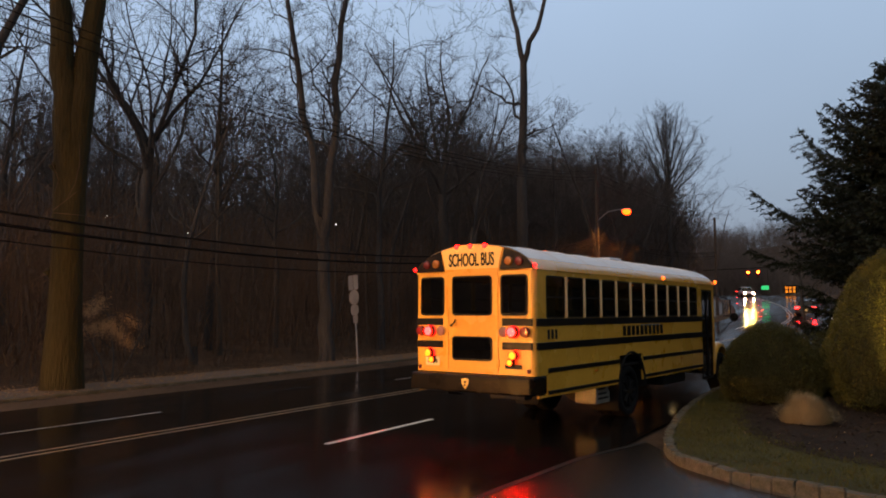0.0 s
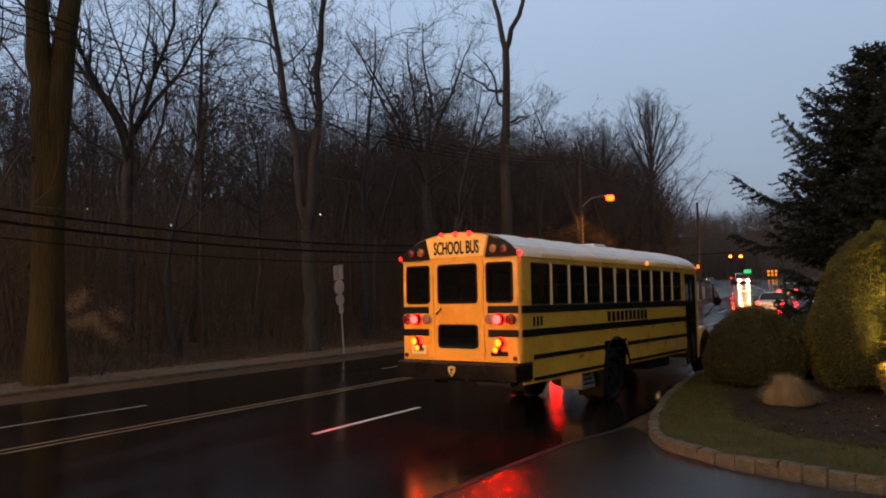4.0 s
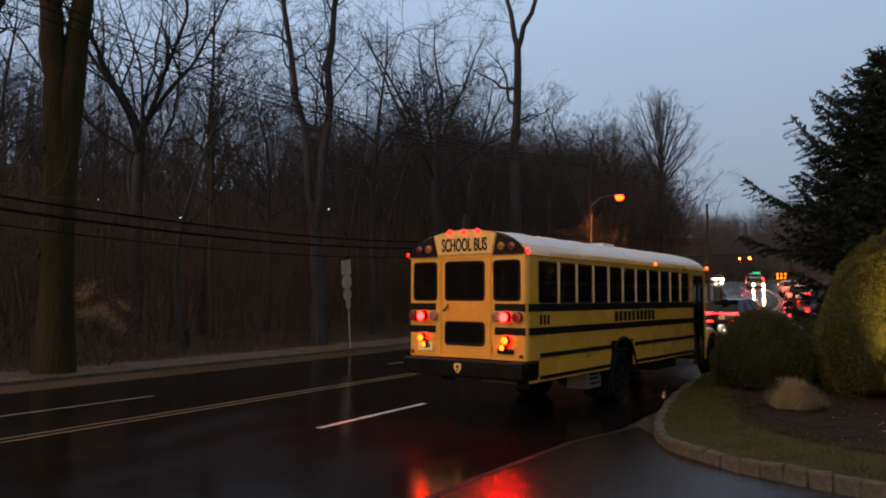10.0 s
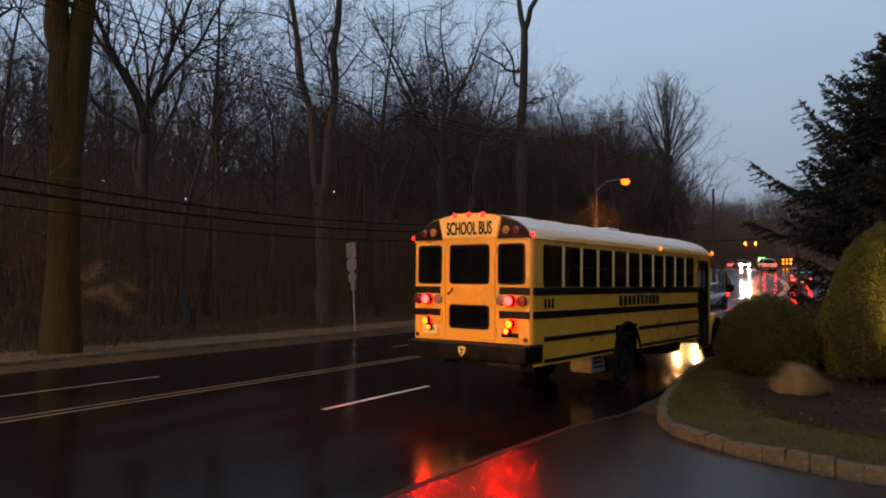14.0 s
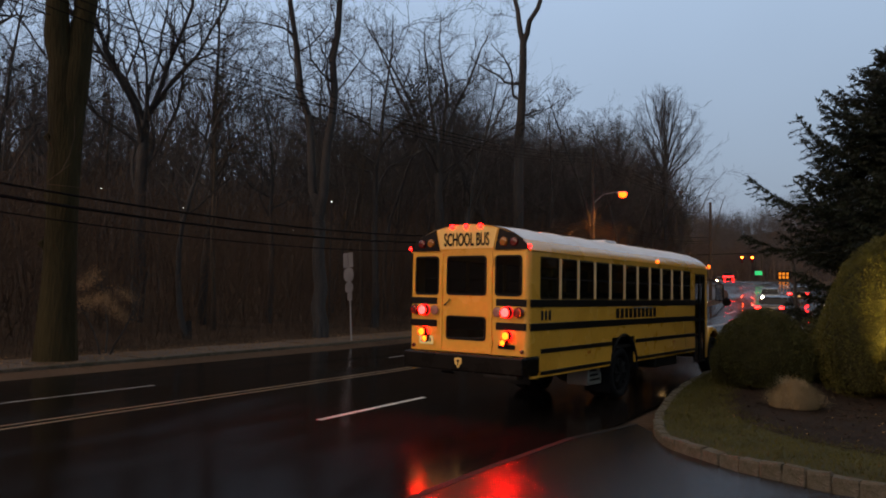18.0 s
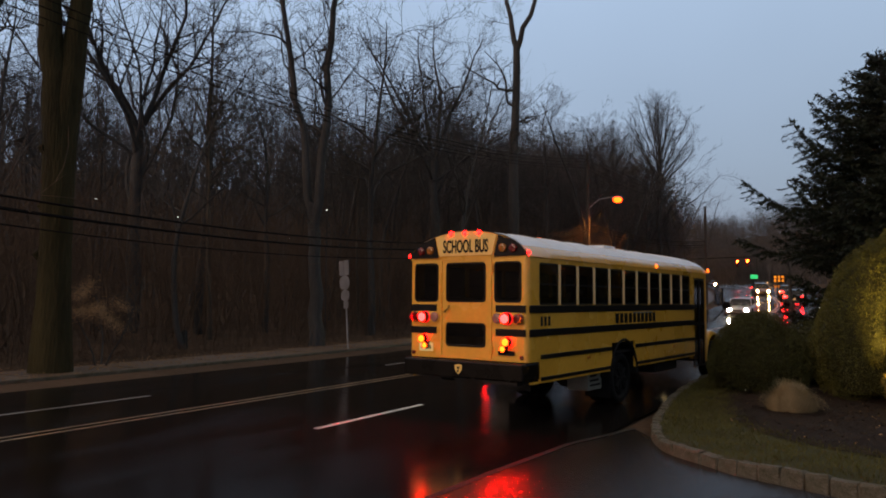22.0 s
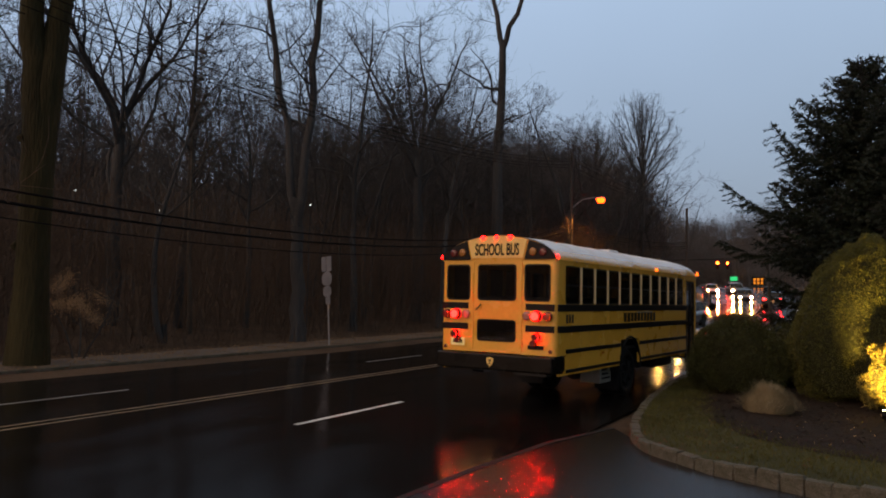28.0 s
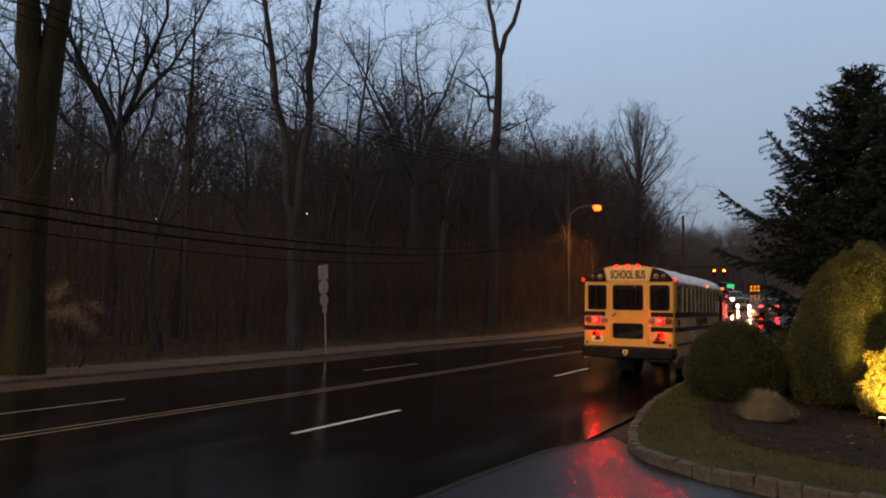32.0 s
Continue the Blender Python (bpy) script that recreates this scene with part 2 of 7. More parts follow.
M = dict(
    road=wet_asphalt("wet_road_asphalt", (0.0086, 0.0074, 0.0066), 0.23, 0.09, 0.35, 0.6, 0.085),
    drive=wet_asphalt("wet_drive_asphalt", (0.0125, 0.0120, 0.0122), 0.30, 0.18, 0.6, 1.7, 0.15),
    white_line=material("worn_white_line", (0.75, 0.75, 0.72), 0.35, vary=0.5, scale=3, fine=40, bump=0.2),
    yellow_line=material("worn_yellow_line", (0.24, 0.165, 0.08), 0.35, vary=0.7, scale=3, fine=40, bump=0.2),
    dim_line=material("faded_white_line", (0.28, 0.27, 0.25), 0.35, vary=0.6, scale=3, fine=40, bump=0.2),
    walk=material("wet_concrete", (0.072, 0.050, 0.033), 0.55, vary=0.4, scale=0.8, fine=25, rand=0.2),
    kerb=material("granite_kerb", (0.094, 0.084, 0.064), 0.65, vary=0.6, scale=5, fine=45, bump=0.8, rand=0.12, stain=(0.032, 0.032, 0.013), spec=0.25),
    ground=material("leaf_litter", (0.078, 0.052, 0.034), 0.85, vary=0.6, scale=0.5, fine=9, bump=0.9, bump_far=0.08, spec=0.1),
    grass_soil=material("wet_turf", (0.044, 0.043, 0.011), 0.8, vary=0.45, scale=1.5, fine=40, bump=0.6, spec=0.2),
    blade=material("grass_blade", (0.078, 0.076, 0.018), 0.6, vary=0.4, scale=2, fine=20, bump=0, spec=0.2),
    mulch=material("dark_mulch", (0.024, 0.017, 0.0125), 0.85, vary=0.6, scale=3, fine=28, bump=1.0, bump_far=0.04, spec=0.15),
    chip=material("bark_chip", (0.036, 0.020, 0.011), 0.8, vary=0.6, scale=2, fine=30, bump=0.3, spec=0.2),
    bark=material("wet_bark", (0.060, 0.059, 0.057), 0.75, vary=0.5, scale=1.2, fine=14, bump=0.9, bump_far=0.05, stretch=0.2, spec=0.12),
    bark_near=material("mossy_bark", (0.036, 0.031, 0.0135), 0.8, vary=0.6, scale=1.3, fine=16, bump=1.0, bump_far=0.05, stretch=0.16, spec=0.1),
    bark_pale=material("pale_smooth_bark", (0.075, 0.064, 0.050), 0.75, vary=0.4, scale=1.5, fine=14, bump=0.5, stretch=0.3, spec=0.15),
    # paler than the near bark: aerial haze put into the colour
    bark_hazed=material("hazed_distant_bark", (0.106, 0.099, 0.095), 0.85, vary=0.4, scale=0.6, fine=8, bump=0, spec=0.1),
    brush=material("brush_stems", (0.096, 0.069, 0.050), 0.85, vary=0.4, scale=0.5, fine=8, bump=0, spec=0.1),
    spruce=material("spruce_needles", (0.012, 0.018, 0.009), 0.6, vary=0.5, scale=1.5, fine=15, bump=0, spec=0.2),
    yew=material("yew_leaves", (0.050, 0.055, 0.015), 0.5, vary=0.5, scale=2.2, fine=25, bump=0, spec=0.2),
    arbor=material("arborvitae_leaves", (0.078, 0.080, 0.017), 0.5, vary=0.5, scale=1.6, fine=20, bump=0, spec=0.2),
    golden=material("golden_leaves", (0.16, 0.13, 0.028), 0.5, vary=0.5, scale=3, fine=25, bump=0, spec=0.2),
    # dark colour that stands for the shade between a shrub's leaves
    inner_shade=material("shrub_inner_shade", (0.022, 0.024, 0.009), 0.9, vary=0.4, scale=4, fine=20, bump=0, spec=0.2),
    straw=material("dry_grass", (0.32, 0.26, 0.15), 0.7, vary=0.4, scale=3, fine=30, bump=0, spec=0.2),
    tan_leaf=material("dry_beech_leaf", (0.34, 0.225, 0.12), 0.7, vary=0.4, scale=3, fine=30, bump=0, spec=0.2),
    pole=material("weathered_pole", (0.055, 0.043, 0.034), 0.8, vary=0.4, scale=1.5, fine=20, bump=0.5),
    alu=material("dull_aluminium", (0.20, 0.205, 0.22), 0.5, 0.4, vary=0.25, scale=3, fine=40, bump=0.05),
    alloy=material("pale_alloy", (0.52, 0.51, 0.50), 0.4, 0.2, vary=0.2, scale=8, fine=50, bump=0.05),
    steel=material("galvanised_steel", (0.30, 0.31, 0.32), 0.45, 0.7, vary=0.3, scale=5, fine=50, bump=0.1),
    cable=material("black_cable", (0.009, 0.008, 0.008), 0.85, vary=0.3, scale=2, fine=20, bump=0, spec=0.1),
    bus=material("school_bus_yellow", (0.82, 0.425, 0.048), 0.28, vary=0.10, scale=0.9, fine=12, bump=0.02, coat=0.9, stain=(0.68, 0.34, 0.035)),
    sign_yellow=material("reflective_sign_yellow", (0.84, 0.56, 0.15), 0.4, vary=0.08, scale=2, fine=40, bump=0.0),
    # paler than the bus paint, to paint in the glossy pillars' highlights
    pillar=material("highlight_window_pillar", (0.86, 0.56, 0.22), 0.2, vary=0.1, scale=2, fine=20, bump=0.0, coat=1.0),
    bus_roof=material("white_roof_paint", (0.72, 0.74, 0.76), 0.35, vary=0.15, scale=0.8, fine=15, bump=0.03),
    black=material("black_paint", (0.009, 0.008, 0.008), 0.35, vary=0.4, scale=2, fine=30, bump=0.05, spec=0.12),
    bumper=material("black_bumper", (0.007, 0.006, 0.005), 0.28, 0.0, vary=0.5, scale=2, fine=30, bump=0.08, spec=0.13),
    rubber=material("tyre_rubber", (0.006, 0.006, 0.006), 0.75, vary=0.4, scale=6, fine=50, bump=0.3, spec=0.2),
    chassis=material("dirty_chassis", (0.014, 0.012, 0.010), 0.7, vary=0.5, scale=3, fine=30, bump=0.3, spec=0.2),
    box=material("pale_storage_box", (0.22, 0.21, 0.17), 0.45, vary=0.4, scale=3, fine=30, bump=0.1),
    seat=material("seat_vinyl", (0.03, 0.035, 0.04), 0.55, vary=0.3, scale=4, fine=40, bump=0.1),
    inside=material("cabin_panel", (0.22, 0.23, 0.22), 0.6, vary=0.2, scale=3, fine=30, bump=0.05),
    chrome=material("chrome", (0.6, 0.6, 0.6), 0.15, 1.0, vary=0.15, scale=4, fine=40, bump=0),
    glass=glassy("tinted_glass"),
    car_glass=material("dark_car_glass", (0.010, 0.010, 0.012), 0.12, vary=0.2, scale=2, fine=20, bump=0, coat=0.15, spec=0.3),
    reflector=material("amber_reflector", (0.5, 0.16, 0.02), 0.2, vary=0.2, scale=20, fine=90, bump=0.05),
    red_lens=material("unlit_red_lens", (0.11, 0.012, 0.010), 0.15, vary=0.2, scale=20, fine=90, bump=0.05),
    amber_lens=material("unlit_amber_lens", (0.30, 0.12, 0.02), 0.15, vary=0.2, scale=20, fine=90, bump=0.05),
    clear_lens=material("clear_lens", (0.34, 0.15, 0.12), 0.12, vary=0.2, scale=20, fine=90, bump=0.05),
    brake=glow("lit_brake_lamp", (1.0, 0.00019, 0.00017), 1700),
    low_lamp=glow("lit_tail_lamp", (1.0, 0.040, 0.0015), 20),
    halo=glow("lit_red_lens", (1.0, 0.0003, 0.0002), 520, (0.3, 0.01, 0.01)),
    red_ring=glow("glowing_red_lens", (1.0, 0.012, 0.010), 0.9, (0.3, 0.02, 0.02)),
    clear_red=glow("lit_clearance_lamp", (1.0, 0.0028, 0.0022), 24, (0.3, 0.02, 0.02)),
    clear_amber=glow("lit_amber_marker", (1.0, 0.15, 0.01), 3.2),
    sodium=glow("sodium_lamp", (1.0, 0.026, 0.0012), 24),
    head=glow("lit_headlamp", (1.0, 0.95, 0.58), 9000),
    head_near=glow("lit_yellow_headlamp", (1.0, 0.50, 0.14), 1100),
    head_mid=glow("lit_amber_headlamp", (1.0, 0.55, 0.2), 6000),
    car_brake=glow("lit_car_brake_lamp", (1.0, 0.0012, 0.0014), 420),
    head_warm=glow("lit_warm_headlamp", (1.0, 0.40, 0.08), 11000),
    low_beam=glow("dipped_headlamp", (1.0, 0.72, 0.35), 10),
    side_amber=glow("lit_side_marker", (1.0, 0.42, 0.05), 16),
    car_tail=glow("lit_car_tail_lamp", (1.0, 0.0030, 0.0026), 90),
    # number plates glow of themselves, in place of lamplight falling on them
    plate=glow("glowing_number_plate", (1.0, 0.70, 0.22), 0.3, (0.6, 0.5, 0.25)),
    lit_sign=glow("lit_street_sign", (0.04, 0.70, 0.22), 0.8),
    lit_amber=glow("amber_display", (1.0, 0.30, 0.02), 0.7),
    garden=glow("garden_spot", (1.0, 0.72, 0.2), 30),
    porch=glow("distant_lamp", (0.9, 0.95, 0.85), 2.5),
    flash=glow("lit_amber_flasher", (1.0, 0.15, 0.003), 90),
    signal_amber=glow("signal_amber", (1.0, 0.02, 0.0010), 450),
)


# ---- geometry helpers ----
def finish(bm, name, mat, smooth=False):
    bmesh.ops.recalc_face_normals(bm, faces=bm.faces)
    me = bpy.data.meshes.new(name)
    bm.to_mesh(me)
    bm.free()
    me.materials.append(mat)
    if smooth:
        me.shade_smooth()
    return me


def part(name, bm, mat, parent, label="", smooth=False):
    me = bm if isinstance(bm, bpy.types.Mesh) else finish(bm, name, mat, smooth)
    ob = new(name, me)
    ob.parent = parent
    if label:
        ob["label"] = label
    return ob


def raw(name, verts, faces, mat, smooth=False):
    me = bpy.data.meshes.new(name)
    me.from_pydata(verts, [], faces)
    me.materials.append(mat)
    if smooth:
        me.shade_smooth()
    return me


def thing(name, label, category, group="", at=None):
    ob = new(name)
    ob.empty_display_size = 0.2
    if at is not None:
        ob.matrix_world = at
    return tagged(ob, label, category, group)


def join(bm, other):
    me = bpy.data.meshes.new("tmp")
    other.to_mesh(me)
    other.free()
    bm.from_mesh(me)
    bpy.data.meshes.remove(me)
    return bm


def box(x0, x1, y0, y1, z0, z1, bevel=0.0, bm=None, seg=2):
    b = bmesh.new()
    bmesh.ops.create_cube(b, size=1)
    for v in b.verts:
        v.co = (x0 + (v.co.x + 0.5) * (x1 - x0), y0 + (v.co.y + 0.5) * (y1 - y0), z0 + (v.co.z + 0.5) * (z1 - z0))
    if bevel:
        bmesh.ops.bevel(b, geom=list(b.edges), offset=bevel, segments=seg, profile=0.5, affect="EDGES")
    return join(bm, b) if bm is not None else b


def rod(a, c, r, n=10, r2=None, bm=None):
    b = bmesh.new()
    a, c = Vector(a), Vector(c)
    d = c - a
    bmesh.ops.create_cone(b, cap_ends=True, segments=n, radius1=r, radius2=r if r2 is None else r2, depth=d.length)
    bmesh.ops.transform(b, verts=b.verts, matrix=Matrix.Translation((a + c) / 2) @ d.to_track_quat("Z", "Y").to_matrix().to_4x4())
    return join(bm, b) if bm is not None else b


def disc(at, axis, r, depth, n=20, dome=0.0, bm=None):
    """A round lens: a short cylinder along axis, with a bulge."""
    b = bmesh.new()
    rings = [(r, -depth / 2), (r, depth / 2 - dome), (r * 0.8, depth / 2 - dome * 0.3), (r * 0.4, depth / 2 - dome * 0.05)]
    vs = [[b.verts.new((rr * math.cos(2 * math.pi * i / n), rr * math.sin(2 * math.pi * i / n), z)) for i in range(n)] for rr, z in rings]
    for p, q in zip(vs, vs[1:]):
        for i in range(n):
            b.faces.new((p[i], p[(i + 1) % n], q[(i + 1) % n], q[i]))
    b.faces.new(vs[0][::-1])
    b.faces.new(vs[-1])
    bmesh.ops.transform(b, verts=b.verts, matrix=Matrix.Translation(at) @ Vector(axis).to_track_quat("Z", "Y").to_matrix().to_4x4())
    return join(bm, b) if bm is not None else b


def outline(w, h, r, seg=5):
    pts = []
    for cx, cz, a0 in ((w / 2 - r, h / 2 - r, 0), (-w / 2 + r, h / 2 - r, 90), (-w / 2 + r, -h / 2 + r, 180), (w / 2 - r, -h / 2 + r, 270)):
        for i in range(seg + 1):
            a = radians(a0 + 90 * i / seg)
            pts.append((cx + r * math.cos(a), cz + r * math.sin(a)))
    return pts


def plate(w, h, r, depth, seg=5, hole=0.0):
    """A rounded plate in x and z, its depth along y; with hole, a frame of that width."""
    b = bmesh.new()
    out = outline(w, h, r, seg)
    ring = lambda pts, y: [b.verts.new((x, y, z)) for x, z in pts]
    f0, f1 = ring(out, 0), ring(out, depth)
    n = len(out)
    if hole:
        inn = outline(w - 2 * hole, h - 2 * hole, max(r - hole, 0.01), seg)
        i0, i1 = ring(inn, 0), ring(inn, depth)
        for i in range(n):
            j = (i + 1) % n
            for q in ((f0[i], f0[j], i0[j], i0[i]), (f1[i], i1[i], i1[j], f1[j]), (f0[i], f1[i], f1[j], f0[j]), (i0[i], i0[j], i1[j], i1[i])):
                b.faces.new(q)
    else:
        b.faces.new(f0)
        b.faces.new(f1[::-1])
        for i in range(n):
            j = (i + 1) % n
            b.faces.new((f0[i], f1[i], f1[j], f0[j]))
    return b


def moved(b, m):
    bmesh.ops.transform(b, verts=b.verts, matrix=m)
    return b


def pierced(us, vs, holes, depth):
    """A wall in x and z with rectangular holes, its depth along y."""
    b = bmesh.new()
    us = sorted(set(us) | {h[0] for h in holes} | {h[1] for h in holes})
    vs = sorted(set(vs) | {h[2] for h in holes} | {h[3] for h in holes})
    cache = {}

    def vert(i, j, k):
        if (i, j, k) not in cache:
            cache[i, j, k] = b.verts.new((us[i], k * depth, vs[j]))
        return cache[i, j, k]

    full = lambda i, j: 0 <= i < len(us) - 1 and 0 <= j < len(vs) - 1 and not any(
        h[0] <= (us[i] + us[i + 1]) / 2 <= h[1] and h[2] <= (vs[j] + vs[j + 1]) / 2 <= h[3] for h in holes)
    for i in range(len(us) - 1):
        for j in range(len(vs) - 1):
            if not full(i, j):
                continue
            for k in (0, 1):
                q = [vert(i, j, k), vert(i + 1, j, k), vert(i + 1, j + 1, k), vert(i, j + 1, k)]
                b.faces.new(q if k == 0 else q[::-1])
            if not full(i - 1, j):
                b.faces.new((vert(i, j, 0), vert(i, j + 1, 0), vert(i, j + 1, 1), vert(i, j, 1)))
            if not full(i + 1, j):
                b.faces.new((vert(i + 1, j, 0), vert(i + 1, j, 1), vert(i + 1, j + 1, 1), vert(i + 1, j + 1, 0)))
            if not full(i, j - 1):
                b.faces.new((vert(i, j, 0), vert(i, j, 1), vert(i + 1, j, 1), vert(i + 1, j, 0)))
            if not full(i, j + 1):
                b.faces.new((vert(i, j + 1, 0), vert(i + 1, j + 1, 0), vert(i + 1, j + 1, 1), vert(i, j + 1, 1)))
    return b


def lettering(text, height, mat, name, depth=0.004, stretch=1.0):
    cu = bpy.data.curves.new(name, "FONT")
    cu.body, cu.size, cu.extrude, cu.align_x, cu.align_y = text, height, depth, "CENTER", "CENTER"
    cu.offset = height * 0.018
    ob = bpy.data.objects.new(name, cu)
    scene.collection.objects.link(ob)
    bpy.context.view_layer.update()
    me = bpy.data.meshes.new_from_object(ob.evaluated_get(bpy.context.evaluated_depsgraph_get()))
    bpy.data.objects.remove(ob)
    bpy.data.curves.remove(cu)
    for v in me.vertices:
        v.co = (v.co.x * stretch, -v.co.z, v.co.y)
    me.materials.clear()
    me.materials.append(mat)
    return me




# ---- the lie of the land: the road runs along +y, swings right past the bus, climbs to a crest and turns left there ----
def rise(y):
    s = y - 20.0
    if s <= 0:
        return 0.0
    if s < 20:
        return 0.0007 * s * s
    return 0.28 + 0.038 * (min(s, 110) - 20) + 0.03 * min(max(y - 85.0, 0.0), 35.0)


def bend(y):
    k = min(1.0, max(0.0, (y - 26.0) / 28.0))
    shift = 4.1 * k * k * (3 - 2 * k)
    turn = min(max(y - 62.0, 0.0), 68.0)
    past = max(0.0, y - 130.0)
    far = min(max(y - 160.0, 0.0), 110.0)
    return shift - 0.0031 * turn * turn - 6.0 * (1 - math.exp(-past / 15.0)) - 0.06 * max(0.0, y - 150.0) - 0.004 * far * far - 0.88 * max(0.0, y - 270.0)


FAR_KERB, NEAR_KERB, YELLOW, DASH, FAR_DASH = -17.35, -3.85, -11.02, -7.76, -13.28


def land(x, y):
    u = x - bend(y)
    z = rise(y)
    if u < -20:
        d = -20 - u
        z += 0.10 + 0.0042 * min(d, 45) ** 2 + max(0.0, d - 45) * 0.14 + max(0.0, d - 55) * 0.16 + 0.25 * noise.noise((x * 0.13, y * 0.13, 0.0)) * min(1, d / 6)
        z += 5.0 * noise.noise((x * 0.025, y * 0.025, 5.0)) * min(1.0, max(0.0, d - 42) / 30)
        z += 0.3 * min(d, 34) * min(1.0, max(0.0, (y - 95) / 60))
        z = min(z, 20 + rise(y) + 2.5 * noise.noise((x * 0.02, y * 0.02, 9.0)))
    elif u < FAR_KERB + 0.3:
        z += 0.05
    elif u > 2.5:
        z += (0.05 + 0.012 * min(u - 2.5, 60) + (0.0016 + 0.0024 * min(1.0, max(0.0, (y - 170) / 50))) * max(0.0, min(y - 90, 120)) * max(0, min(u - 8, 40)) if y > 8 else -0.03)
    else:
        z -= 0.06
    return z


def spaced(edges):
    out = []
    for a, b, n in edges:
        out += [a + (b - a) * i / n for i in range(n)]
    return out + [edges[-1][1]]


gx = spaced([(-1500, -300, 8), (-300, -100, 20), (-100, -20.2, 50), (-20.2, -17.2, 6), (-17.2, 2.3, 10), (2.3, 60, 24), (60, 1500, 10)])
gy = spaced([(-1500, -150, 8), (-150, -20, 14), (-20, 120, 90), (120, 300, 40), (300, 1500, 10)])
gv = [(x + (bend(y) if abs(x) < 200 else 0), y, land(x + (bend(y) if abs(x) < 200 else 0), y)) for y in gy for x in gx]
gf = [(j * len(gx) + i, j * len(gx) + i + 1, (j + 1) * len(gx) + i + 1, (j + 1) * len(gx) + i) for j in range(len(gy) - 1) for i in range(len(gx) - 1)]
ground = new("ground", raw("ground", gv, gf, M["ground"], True))
tagged(ground, "dark forest floor of wet brown leaf litter rising into woods", "ground", kind="structure")


def strip(name, u0, u1, y0, y1, lift, mat, thick=0.0, step=2.0, cols=1):
    """A band that follows the road."""
    n = max(1, int((y1 - y0) / step))
    vs, fs = [], []
    for i in range(n + 1):
        y = y0 + (y1 - y0) * i / n
        for c in range(cols + 1):
            u = u0 + (u1 - u0) * c / cols
            vs.append((u + bend(y), y, rise(y) + lift))
    w = cols + 1
    for i in range(n):
        for c in range(cols):
            fs.append((i * w + c, i * w + c + 1, (i + 1) * w + c + 1, (i + 1) * w + c))
    if thick:
        m = len(vs)
        vs += [(x, y, z - thick) for x, y, z in vs]
        for i in range(n):
            a, b = i * w, i * w + cols
            fs += [(a, a + w, a + w + m, a + m), (b + w, b, b + m, b + w + m)]
        for a in (0, n * w):
            fs += [(a + c, a + c + 1, a + c + 1 + m, a + c + m) for c in range(cols)]
    return raw(name, vs, fs, mat)


road = new("road", strip("road", FAR_KERB, NEAR_KERB + 0.2, -300, 420, 0.0, M["road"], step=2.5))
tagged(road, "wet black asphalt road with four lanes, mirroring lights", "road", kind="structure")
drive = bmesh.new()
dv = [(-3.95, -60), (60, -60), (60, 9.6), (0.6, 9.0), (-0.4, 9.1), (-1.5, 9.6), (-2.5, 10.5), (-3.0, 11.6), (-3.4, 12.2), (-3.85, 10.4), (-4.02, 8.2), (-4.1, 6.0)]
drive.faces.new([drive.verts.new((x, y, 0.008)) for x, y in dv])
drive_ob = new("driveway", finish(drive, "driveway", M["drive"]))
tagged(drive_ob, "damp grey asphalt driveway joining the road", "driveway", kind="structure")

# tar seam where the driveway meets the road
seam = bmesh.new()
sp = [(-4.1, 4.0), (-4.1, 6.0), (-4.02, 8.2), (-3.85, 10.4), (-3.4, 12.2)]
sv = [[seam.verts.new((x + s, y, 0.012)) for s in (-0.05, 0.05)] for x, y in sp]
for p, q in zip(sv, sv[1:]):
    seam.faces.new((p[0], p[1], q[1], q[0]))
part("tar_seam", seam, M["chassis"], road)

# lane lines: a double yellow, white dashes on both sides
for off in (-0.13, 0.13):
    part("yellow_line", strip("yellow_line", YELLOW + off - 0.045, YELLOW + off + 0.045, -60, 220, 0.005, M["yellow_line"]), None, road)
for k in range(-4, 14):
    y = 9.5 + 12.2 * k
    part("lane_dash", strip("lane_dash", DASH - 0.06, DASH + 0.06, y, y + 3.25, 0.005, M["white_line"], step=1.5), None, road)
for k in range(-4, 14):
    y = 7.4 + 12.2 * k
    part("lane_dash", strip("lane_dash", FAR_DASH - 0.05, FAR_DASH + 0.05, y, y + 3.4, 0.005, M["dim_line"], step=1.5), None, road)

# far pavement: worn concrete slabs between the kerb and the trees
pavement = new("pavement", strip("pavement", FAR_KERB - 2.3, FAR_KERB - 0.18, -60, 160, 0.075, M["walk"], step=4))
tagged(pavement, "narrow strip of damp concrete pavement beside the woods", "pavement", kind="structure")
slab = raw("slab", [(x, y, z) for z in (0.0, 0.035) for x, y in ((-1.04, 0.01), (1.04, 0.01), (1.04, 1.49), (-1.04, 1.49))],
           [(4, 5, 6, 7), (0, 1, 5, 4), (1, 2, 6, 5), (2, 3, 7, 6), (3, 0, 4, 7)], M["walk"])
for k in range(44):
    y = -4 + 1.5 * k
    ob = part("slab", slab, None, pavement)
    ob.matrix_basis = pose(FAR_KERB - 1.24 + bend(y), y, rise(y) + 0.075 + 0.008 * math.sin(k * 2.7), math.degrees(math.atan(rise(y + 1.5) - rise(y))) / 1.5, 0.4 * math.sin(k * 1.9), 0)
far_kerb = new("kerb_far", strip("kerb_far", FAR_KERB - 0.18, FAR_KERB, -60, 200, 0.13, M["kerb"], thick=0.2))
tagged(far_kerb, "low weathered concrete kerb along the road", "kerb", kind="structure")
near_kerb = new("kerb_near", strip("kerb_near", NEAR_KERB, NEAR_KERB + 0.18, 23.5, 200, 0.14, M["kerb"], thick=0.22))
tagged(near_kerb, "low granite kerb on the near side of the road", "kerb", kind="structure")

